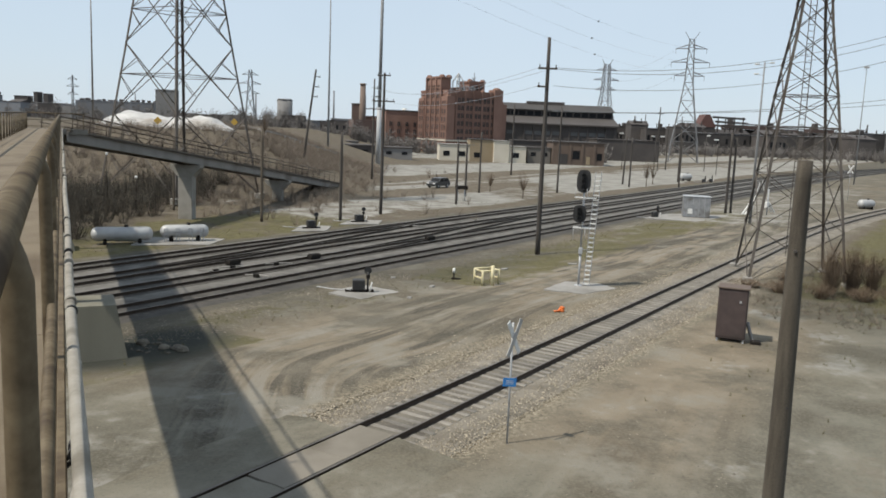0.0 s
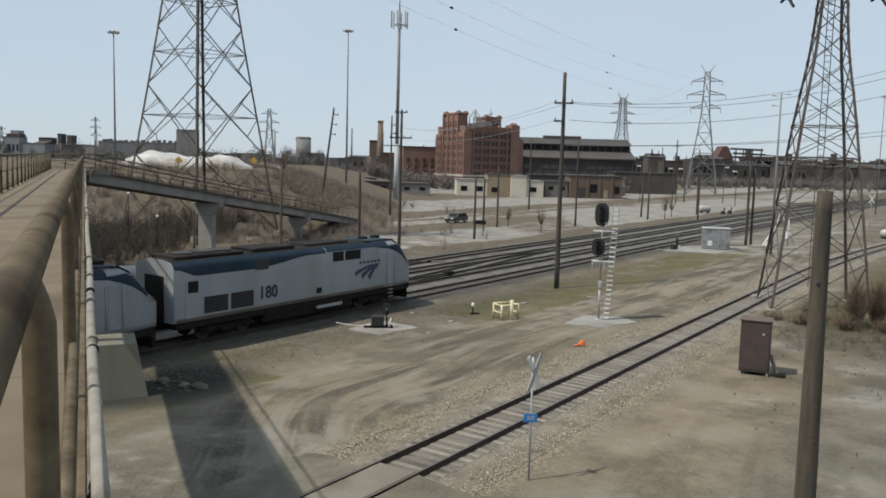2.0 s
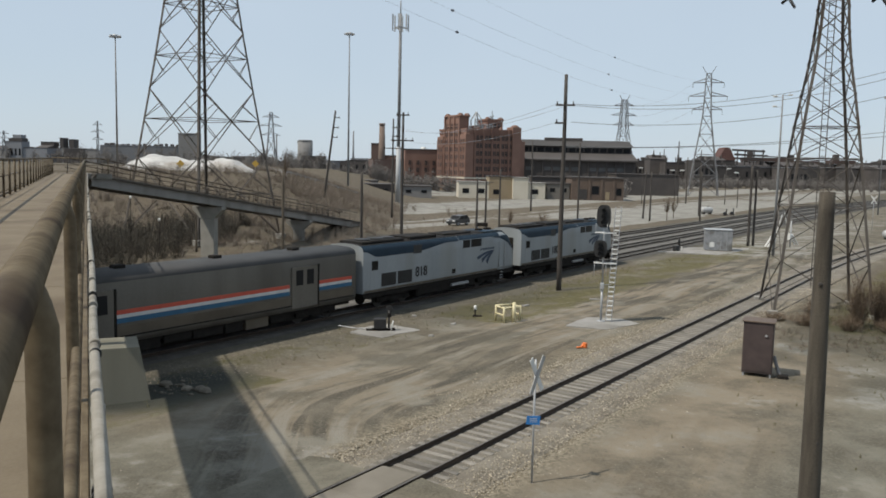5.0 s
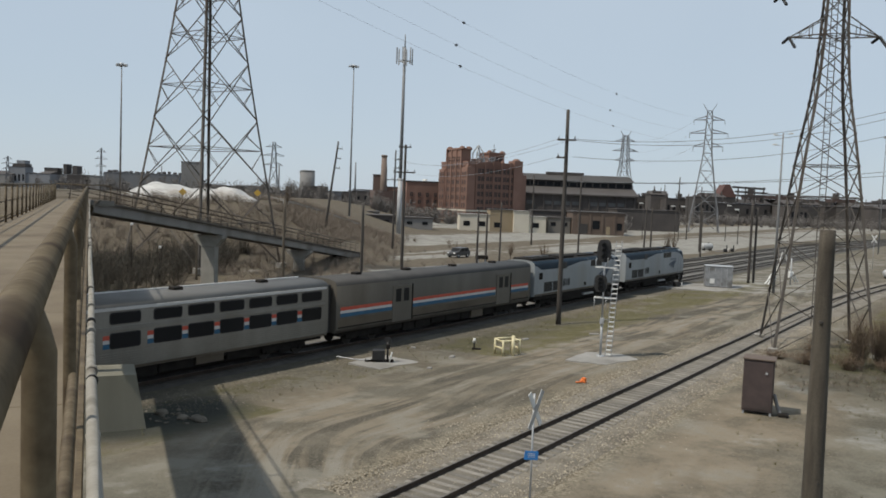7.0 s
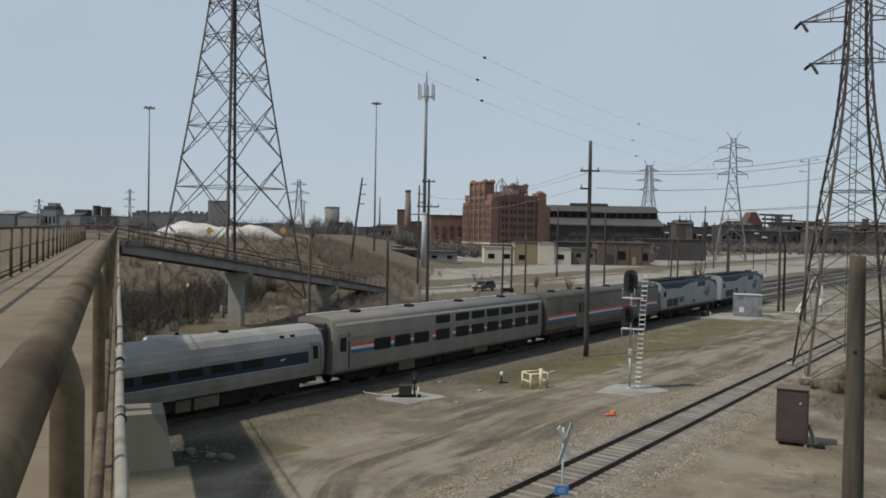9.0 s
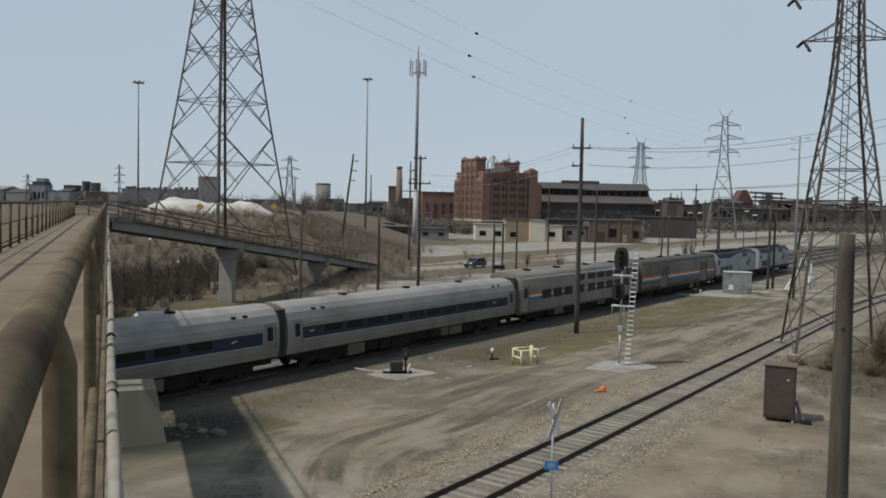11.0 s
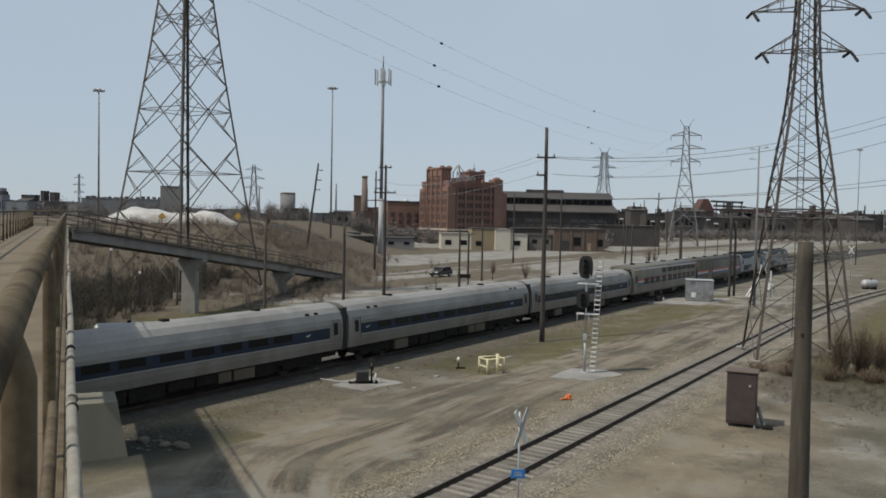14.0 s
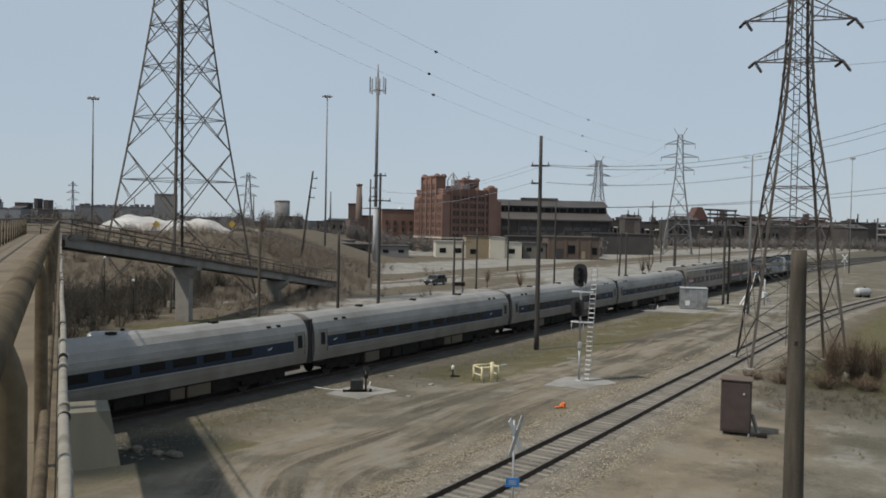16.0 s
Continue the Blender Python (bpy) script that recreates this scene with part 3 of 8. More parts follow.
def build_track(name, label, centre, s0, s1, top, ties=(0, 0), stuff=(0, 0), ballast="greyballast", bed=True, wide=2.1, spacing=0.52, wood="tiedark"):
    """centre(s) gives the track's n. ties: the stretch built sleeper by sleeper."""
    tr = tagged(new(name), label, "railway track", kind="structure")
    tr.matrix_basis = RAIL
    steps = [s0 + i * 2.0 for i in range(int((s1 - s0) / 2) + 1)]
    for k in (-0.7535, 0.7535):
        part("rail", rail_mesh(MB(), [(s, centre(s) + k) for s in steps], top), [M["rail"], M["railtop"]], tr)
    me = tie_mesh(wood)
    s = ties[0]
    while s < ties[1]:
        ob = new("tie", me)
        ob.parent = tr
        ob.matrix_basis = pose(s + random.uniform(-0.03, 0.03), -centre(s) + random.uniform(-0.05, 0.05), top - 0.172 + random.uniform(-0.012, 0.004), 0, 0, random.uniform(-1.2, 1.2))
        s += spacing
    if stuff[1] > stuff[0]:
        mb = MB()
        s = stuff[0]
        while s < stuff[1]:
            if not ties[0] <= s < ties[1]:
                mb.box(s - 0.11, s + 0.11, -centre(s) - 1.3, -centre(s) + 1.3, top - 0.32, top - 0.172)
            s += spacing
        tagged(part("ties", mb, M[wood], tr), kind="stuff")
    if bed:
        mb = MB()
        rings = []
        for s in steps:
            c = centre(s)
            h = top - (0.202 if wood == "tie" else 0.182)
            rings.append([Vector((s, -(c + u), h + v + 0.02 * noise.noise((s * 0.7, u * 1.3, c)))) for u, v in ((wide + 1.0, -0.30), (wide, -0.02), (1.3, 0.0), (0.55, 0.015), (-0.55, 0.015), (-1.3, 0.0), (-wide, -0.02), (-wide - 1.0, -0.30))])
        mb.loft(rings, closed=False, cap=False, ms=(0, 0, 1, 1, 1, 0, 0))
        part("ballast_bed", mb, [M[ballast], M["midballast" if wood == "tie" else "ballast"]], tr)
    return tr


def main_line(s):
    return -0.0 + max(0.0, s - 165.0) ** 2 / 2600.0


# nearest track's shoulders use the dark ballast too, standing in for the train's shade
build_track("track_1", "worn main track on dark ballast", main_line, -70, 380, 0.0, (-15, 62), (-70, 200), ballast="ballast", wide=1.7)
build_track("track_2", "main track on dark ballast", lambda s: -4.05 + max(0.0, s - 165.0) ** 2 / 2600.0, -70, 380, 0.0, (0, 0), (-70, 170))
build_track("track_3", "yard track on dark ballast", lambda s: -8.1 + max(0.0, s - 165.0) ** 2 / 2600.0, -70, 380, 0.0, (0, 0), (-70, 170))
build_track("track_4", "yard track on dark ballast", lambda s: -12.2 + max(0.0, s - 165.0) ** 2 / 2600.0, -70, 380, 0.0, (0, 0), (-70, 170))
# crossover between the second and third tracks
build_track("crossover", "crossover track between main tracks", lambda s: -4.05 - 4.05 * smooth(8, 58, s), 8, 58, 0.004, (0, 0), (0, 0), bed=False)
build_track("crossover", "crossover track between yard tracks", lambda s: -8.1 - 4.1 * smooth(-8, 40, s), -8, 40, 0.004, (0, 0), (0, 0), bed=False)
build_track("siding", "rusty siding on pale ballast", SIDING, -60, 260, 0.5, (-17.0, 60), (60, 200), ballast="lightballast", wide=2.3, wood="tie")


def build_stones():
    """Loose ballast along the siding's shoulders."""
    mb = MB()
    rnd = random.Random(4)
    for i in range(22000):
        s = -16.5 + 62 * rnd.random() ** 1.25
        side = rnd.choice((-1, 1))
        u = rnd.uniform(0.0, 1.2) if rnd.random() < 0.10 else rnd.gauss(2.4, 0.8)
        n = SIDING(s) + side * abs(u)
        r = rnd.uniform(0.022, 0.052)
        x, y = s, -n
        d = abs(n - SIDING(s))
        z = 0.5 - 0.205 if d < 2.3 else max(0.5 - 0.215 - (d - 2.3) * 0.28, 0.30)
        a = rnd.random() * 6.28
        c, q = math.cos(a) * r, math.sin(a) * r
        w = rnd.uniform(0.6, 1.0)
        mb.add([(x + c, y + q, z), (x - q * w, y + c * w, z), (x - c, y - q, z), (x + q * w, y - c * w, z), (x + c * 0.3, y, z + r * rnd.uniform(0.5, 1.1))],
               [(0, 1, 4), (1, 2, 4), (2, 3, 4), (3, 0, 4)])
    ob = part("loose_stones", mb, M["stone_mix"], None, "loose pale ballast stones along the siding", RAIL)
    tagged(ob, category="gravel", kind="stuff")


def build_cinders():
    """Brown stones and cinders strewn between the main track and the yard road, and thinly over the yard."""
    mb = MB()
    rnd = random.Random(14)
    for i in range(17000):
        if rnd.random() < 0.72:
            s, n = rnd.uniform(-14, 46), 2.4 + abs(rnd.gauss(0, 2.8))
        else:
            s, n = rnd.uniform(-24, 40), rnd.uniform(8, 33)
        if 18.4 < n < 23.6 or noise.noise((s * 0.3, n * 0.3, 3.0)) < -0.15:
            continue
        r = rnd.uniform(0.018, 0.045) * (1.6 if rnd.random() < 0.04 else 1.0)
        x, y = rail_xy(s, n)
        z = height(x, y) - 0.004
        a = rnd.random() * 6.28
        c, q = math.cos(a) * r, math.sin(a) * r
        w = rnd.uniform(0.6, 1.0)
        mb.add([(x + c, y + q, z), (x - q * w, y + c * w, z), (x - c, y - q, z), (x + q * w, y - c * w, z), (x + c * 0.3, y, z + r * rnd.uniform(0.5, 1.0))],
               [(0, 1, 4), (1, 2, 4), (2, 3, 4), (3, 0, 4)])
    tagged(part("cinders", mb, M["cinder_mix"], None, "brown stones and cinders strewn beside the main track"), category="gravel", kind="stuff")


def island_stone(name="loose_stone", c1=(0.270, 0.232, 0.172), c2=(0.385, 0.338, 0.262)):
    mt = material(name, c1, c2, 1.0, 0.95)
    nt = mt.node_tree
    geo = nt.nodes.new("ShaderNodeNewGeometry")
    mr = nt.nodes.new("ShaderNodeMapRange")
    mr.inputs[3].default_value, mr.inputs[4].default_value = 0.55, 1.45
    hv = nt.nodes.new("ShaderNodeHueSaturation")
    nt.links.new(geo.outputs["Random Per Island"], mr.inputs[0])
    nt.links.new(mr.outputs[0], hv.inputs["Value"])
    bs = nt.nodes["Principled BSDF"]
    old = bs.inputs["Base Color"].links[0].from_socket
    nt.links.new(old, hv.inputs["Color"])
    nt.links.new(hv.outputs[0], bs.inputs["Base Color"])
    return mt


M["stone_mix"] = island_stone()
M["cinder_mix"] = island_stone("cinder", (0.130, 0.105, 0.082), (0.275, 0.240, 0.200))
build_stones()
build_cinders()


def build_crossing():
    """Concrete panels between and beside the siding's rails where the yard road crosses."""
    cr = tagged(new("road_crossing"), "concrete crossing panels flush with the rails", "crossing", kind="structure")
    cr.matrix_basis = RAIL
    for k in range(2):
        s1 = -16.1 - k * 2.36
        for lo, hi in ((-0.66, 0.66),):
            mb = MB()
            mb.cbox(s1 - 2.34, s1, -(21.02 + hi), -(21.02 + lo), 0.30, 0.488 + random.uniform(-0.006, 0.004), 0.012)
            part("panel", mb, M["crossing"], cr)
    # packed dirt filling up to the rails where the road runs over them
    for u, s0, s1 in (((0.86, 1.4, 2.4, 3.9), -36, -16.2), ((-0.86, -1.4, -2.4, -3.9), -36, -16.6), ((-0.66, -0.2, 0.2, 0.66), -36, -20.86)):
        rings = []
        for i in range(40):
            s = s0 + (s1 - s0) * i / 39
            zs = (0.470, 0.462, 0.40, 0.27) if abs(u[1]) > 1 else (0.46, 0.468, 0.468, 0.46)
            ring = [Vector((s + 0.25 * noise.noise((s, v, 1.0)), -(21.02 + v), z + 0.012 * noise.noise((s * 0.9, v * 2, 5.0)))) for v, z in zip(u, zs)]
            rings.append(ring if u[1] < u[0] else list(reversed(ring)))
        mb = MB()
        mb.loft(rings, closed=False, cap=False)
        ob = part("packed_dirt", mb, M["ground"], cr)
        for nm, rgba in (("cover", (0, 0, 0, 1)), ("flow", (0, 0, 0, 1)), ("tone", (0.2, 0.9, 0, 1))):
            at_ = ob.data.color_attributes.new(nm, "FLOAT_COLOR", "POINT")
            at_.data.foreach_set("color", list(rgba) * len(ob.data.vertices))


M["crossing"] = material("crossing_concrete", (0.200, 0.180, 0.148), (0.262, 0.236, 0.198), 0.9, 0.95, stain=(0.150, 0.132, 0.105), vary=0.12, spec=0.15)
build_crossing()

# ---- the footbridge and its ramp ----
EYE = 9.7
DECK = 8.44


def railing(parent, p0, p1, spacing, top, rails, post_r, deck_drop=0.0, side=(0, 0), first=0.0, top_r=0.045, inset=None):
    """Posts and horizontal pipes between two places; rails gives heights above the deck and radii."""
    p0, p1 = Vector(p0), Vector(p1)
    ln = (p1 - p0).length
    d = (p1 - p0) / ln
    k = first
    while k < ln:
        b = p0 + d * k
        mb = MB()
        if inset is None:
            mb.cyl(b + Vector((0, 0, -0.05)), b + Vector((0, 0, top)), post_r, n=14)
        else:
            mb.tube([b + Vector((inset[0] * u, 0, z)) for u, z in ((0, -0.05), (0, inset[1] - 0.095), (0.4, inset[1] - 0.06), (1.0, inset[1] - 0.02))], post_r, n=14)
        part("post", mb, M["tan"], parent)
        k += spacing
    off = Vector((side[0], side[1], 0))
    for h, r in rails:
        mb = MB()
        mb.cyl(p0 + off + Vector((0, 0, h)), p1 + off + Vector((0, 0, h)), r, n=10)
        part("rail", mb, M["tan"], parent)
    mb = MB()
    q = Vector((0, 0, top)) if inset is None else Vector((inset[0], 0, inset[1]))
    mb.cyl(p0 + q, p1 + q, top_r, n=28)
    part("handrail", mb, M["tan"], parent)


def build_bridge():
    br = tagged(new("footbridge"), "tan painted steel footbridge with pipe railings", "footbridge", kind="structure")
    br.matrix_basis = BRIDGE
    L0, L1 = -6.0, 68.0
    for i in range(20):
        y0 = L0 + i * 3.7
        mb = MB()
        mb.cbox(-2.42, -0.046, y0, y0 + 3.694, DECK - 0.16, DECK, 0.008)
        part("deck_panel", mb, M["tandeck"], br)
    mb = MB()
    mb.cbox(-0.045, -0.012, L0, L1, DECK - 0.32, DECK + 0.05, 0.004)
    part("edge_beam", mb, M["tan"], br)
    mb = MB()
    mb.cbox(-2.46, -2.421, L0, L1, DECK - 0.32, DECK + 0.05, 0.004)
    part("edge_beam", mb, M["tan"], br)
    for x in (-2.1, -0.35):
        mb = MB()
        mb.box(x - 0.15, x + 0.15, L0, L1, DECK - 0.93, DECK - 0.90)
        mb.box(x - 0.012, x + 0.012, L0, L1, DECK - 0.90, DECK - 0.19)
        mb.box(x - 0.15, x + 0.15, L0, L1, DECK - 0.19, DECK - 0.161)
        part("girder", mb, M["lattice"], br)
    railing(br, (-0.079, L0, DECK), (-0.079, L1 - 0.5, DECK), 2.78, 1.03, ((0.31, 0.024),), 0.030, first=2.07, side=(0.017, 0), top_r=0.0365, inset=(-0.025, 1.053))
    railing(br, (-2.28, L0, DECK), (-2.28, L1, DECK), 2.2, 1.14, ((0.17, 0.021), (0.63, 0.021)), 0.036, first=0.9, side=(-0.057, 0), top_r=0.04)
    railing(br, (-2.28, L1, DECK), (1.6, L1, DECK), 1.9, 1.14, ((0.17, 0.021), (0.63, 0.021)), 0.036, first=0.0, top_r=0.04)
    mb = MB()
    mb.cbox(-2.42, 1.8, L1 + 0.002, L1 + 0.22, DECK - 0.4, DECK + 0.02, 0.01)
    part("landing_edge", mb, M["concrete"], br)
    # concrete pier beside the main track
    for y, x0, x1, z1 in ((36.4, -2.6, 1.85, 2.05), (66.3, -2.2, 0.3, 0.8)):
        mb = MB()
        z0 = -0.5
        mb.add([(x0, y - 1.6, z0), (x1 + 0.45, y - 1.6, z0), (x1 + 0.45, y + 1.3, z0), (x0, y + 1.3, z0), (x0, y - 1.25, z1), (x1, y - 1.25, z1), (x1, y + 0.95, z1), (x0, y + 0.95, z1)],
               [(3, 2, 1, 0), (4, 5, 6, 7), (0, 1, 5, 4), (1, 2, 6, 5), (2, 3, 7, 6), (3, 0, 4, 7)])
        part("crash_block", mb, M["pierblock"], br, "weathered concrete crash block")
        for x in (-2.1, -0.35):
            mb = MB()
            mb.cbox(x - 0.22, x + 0.22, y - 0.42, y + 0.02, z1 - 0.1, DECK - 0.93, 0.02)
            part("column", mb, M["concrete"], br)
    return br


M["pierblock"] = material("weathered_block", (0.165, 0.156, 0.118), (0.225, 0.212, 0.165), 0.8, 0.92, stain=(0.118, 0.112, 0.080), streak=True)
build_bridge()


def build_conduit():
    c = thing("conduit", BRIDGE, "white plastic conduit strapped along the footbridge edge", "conduit")
    x, z = 0.030, EYE - 1.2
    pts = [(x + 0.006 * math.sin(y * 0.8) + (0.04 if y > 40 else 0) * (y - 40) / 28, y, z + 0.02 * math.sin(y * 0.6)) for y in np.arange(-5.5, 67.6, 0.75)]
    mb = MB()
    mb.tube(pts, 0.031, n=16)
    part("pipe", mb, M["pvc"], c)
    for k in range(20):
        y = 1.1 + 1.52 * k
        mb = MB()
        mb.cyl((x, y, z), (x, y + 0.09, z), 0.0345, n=16)
        part("coupling", mb, M["pvc"], c)
    for k in range(20):
        y = 3.05 + 2.35 * k
        for off in ((0, 0.07) if k == 0 else (0,)):
            mb = MB()
            mb.cyl((x, y + off, z), (x, y + off + 0.028, z), 0.0365, n=16)
            mb.bar((x, y + off + 0.014, z + 0.0), (-0.03, y + off + 0.014, z - 0.06), 0.02, 0.012)
            part("strap", mb, M["black"], c)


build_conduit()

RAMP_A, RAMP_B = Vector((-28.3, 61.7, 7.5)), Vector((-15.7, 122.0, 0.05))


def build_ramp():
    d = RAMP_B - RAMP_A
    turn = math.degrees(math.atan2(-d.x, d.y))
    ln = math.hypot(d.x, d.y)
    tilt = math.degrees(math.atan2(d.z, ln))
    rp = tagged(new("ramp"), "footbridge ramp with steel girders and pipe railings", "ramp", kind="structure")
    rp.matrix_basis = pose(RAMP_A.x, RAMP_A.y, RAMP_A.z, 0, 0, turn) @ pose(0, 0, 0, tilt)
    sl = d.length
    for x in (0.0, -2.2):
        mb = MB()
        mb.box(x - 0.02, x + 0.02, 0, sl, 0.04, 0.74)
        mb.box(x - 0.16, x + 0.16, 0, sl, 0.0, 0.04)
        mb.box(x - 0.16, x + 0.16, 0, sl, 0.74, 0.78)
        part("girder", mb, M["rampsteel"], rp)
    n = 12
    for i in range(n):
        mb = MB()
        mb.cbox(-2.5, 0.28, sl * i / n, sl * (i + 1) / n - 0.01, 0.784, 0.95, 0.01)
        part("deck_panel", mb, M["rampdeck"], rp)
    for x in (0.2, -2.42):
        k = 0.3
        while k < sl - 2:
            mb = MB()
            mb.cyl((x, k, 0.94), (x, k, 2.15), 0.038, n=6)
            part("post", mb, M["ramprail"], rp)
            k += 2.1
        for h, r in ((2.15, 0.050), (1.78, 0.034), (1.40, 0.034)):
            mb = MB()
            mb.cyl((x, 0, h), (x, sl - 2, h), r, n=6)
            part("rail", mb, M["ramprail"], rp)
    inv = rp.matrix_basis.inverted()
    for y, w in ((19.6, 1.0), (42.0, 0.85)):
        top = rp.matrix_basis @ Vector((-1.1, y, 0.0))
        g0 = height(top.x, top.y) - 0.4
        p = tagged(new("ramp_pier"), "concrete pier with a flared cap under the ramp", "pier", kind="structure")
        p.matrix_basis = pose(top.x, top.y, 0, 0, 0, turn)
        mb = MB()
        mb.cbox(-0.75 * w, 0.75 * w, -0.4, 0.4, g0, top.z - 1.2, 0.04)
        part("shaft", mb, M["concrete"], p)
        mb = MB()
        prof = [(-0.75 * w, -1.2), (0.75 * w, -1.2), (1.6, -0.35), (1.6, -0.05), (-1.6, -0.05), (-1.6, -0.35)]
        mb.loft([[Vector((x, yy, top.z + z)) for x, z in prof] for yy in (-0.45, 0.45)], smooth=False)
        part("cap", mb, M["concrete"], p)


M["ramprail"] = material("ramp_rail_paint", (0.052, 0.040, 0.030), (0.090, 0.070, 0.052), 0.8, 0.8)
M["rampsteel"] = material("ramp_steel", (0.220, 0.206, 0.188), (0.300, 0.284, 0.262), 0.6, 0.8, stain=(0.150, 0.128, 0.106), streak=True)
M["rampdeck"] = material("ramp_deck", (0.072, 0.060, 0.048), (0.115, 0.098, 0.080), 0.6, 0.9)
build_ramp()

# ---- the train ----
CAR_ENDS = [0.0, 21.03, 42.06, 68.0, 94.0, 120.0, 146.0, 172.0, 198.0, 224.0]


def nose_at(t):
    """How far along the track the front coupler has come at t seconds; the train eases off slightly."""
    return -11.87 + 11.66 * t + float(np.interp(t, (0, 1.5, 3, 6, 9, 12, 14, 16), (-1.12, -0.08, 0.60, 0.86, 0.84, 0.62, 0.20, 0.12)))


def section(half, z0, z1, zs, crown, lean=0.0, n=5):
    """The cross-section of a car body, from the near sill over the roof to the far sill: (y, z)."""
    pts = [(-half + 0.10, z0), (-half, z0 + 0.28), (-half, zs * 0.5 + z0 * 0.5), (-half + lean, zs)]
    for i in range(1, n):
        a = math.pi * i / (2 * n)
        pts.append((-(half - lean) * math.cos(a) ** crown, zs + (z1 - zs) * math.sin(a) ** crown))
    top = [(0.0, z1)]
    return pts + top + [(-y, z) for y, z in reversed(pts)]


def truck(parent, x, base=2.6, wheel=0.46):
    tk = MB()
    for y in (-1.02, 1.02):
        tk.cbox(-base / 2 - 0.45, base / 2 + 0.45, y - 0.09, y + 0.09, 0.42, 0.72, 0.03)
        tk.cbox(-0.45, 0.45, y - 0.13, y + 0.13, 0.30, 0.52, 0.03)
        for w in (-base / 2, base / 2):
            tk.cbox(w - 0.2, w + 0.2, y - 0.14, y + 0.14, 0.34, 0.62, 0.04)
    tk.box(-0.35, 0.35, -1.0, 1.0, 0.45, 0.75)
    t = part("truck", tk, M["dark"], parent, m=pose(x, 0, 0))
    for w in (-base / 2, base / 2):
        mb = MB()
        for y in (-0.79, 0.66):
            mb.cyl((0, y, 0), (0, y + 0.13, 0), wheel, n=20)
        mb.cyl((0, -0.7, 0), (0, 0.7, 0), 0.09, n=8)
        part("wheelset", mb, M["wheel"], t, m=pose(w, 0, wheel))


def panel(parent, name, x0, x1, z0, z1, mats, y=-1.525, label="", thick=0.02, m=0):
    mb = MB()
    mb.cbox(x0, x1, y - thick, y + 0.03, z0, z1, 0.006)
    return part(name, mb, mats, parent, label)


def pane(parent, name, x0, x1, z0, z1, y=-1.525, c=0.10):
    """A dark window with rounded corners in a thin rubber frame."""
    def ring(d, yy):
        k = c + d * 0.5
        return [Vector((x, yy, z)) for x, z in ((x0 - d + k, z0 - d), (x1 + d - k, z0 - d), (x1 + d - k * 0.3, z0 - d + k * 0.3), (x1 + d, z0 - d + k), (x1 + d, z1 + d - k), (x1 + d - k * 0.3, z1 + d - k * 0.3),
                                                 (x1 + d - k, z1 + d), (x0 - d + k, z1 + d), (x0 - d + k * 0.3, z1 + d - k * 0.3), (x0 - d, z1 + d - k), (x0 - d, z0 - d + k), (x0 - d + k * 0.3, z0 - d + k * 0.3))]
    w = part(name, MB().loft([ring(0, y - 0.018), ring(0, y + 0.02)], smooth=False), M["window"], parent)
    part("window_frame", MB().loft([ring(0.045, y - 0.010), ring(0.045, y + 0.02)], smooth=False), M["black"], w)
    return w


def lettering(parent, name, text, size, m, mat, label="", stretch=1.0):
    cu = bpy.data.curves.new(name, "FONT")
    cu.body, cu.size, cu.extrude, cu.align_x = text, size, 0.008, "CENTER"
    cu.space_character, cu.offset = 1.02, 0.022 * size
    tmp = bpy.data.objects.new(name, cu)
    scene.collection.objects.link(tmp)
    me = bpy.data.meshes.new_from_object(tmp.evaluated_get(bpy.context.evaluated_depsgraph_get()))
    bpy.data.objects.remove(tmp)
    bpy.data.curves.remove(cu)
    me.materials.clear()
    me.materials.append(mat)
    ob = new(name, me)
    ob.parent = parent
    ob.matrix_basis = m @ Matrix.Diagonal((stretch, 1, 1, 1))
    return tagged(ob, label)


SIDE = pose(0, 0, 0, 90, 0, 0)   # lays flat lettering on the near flank


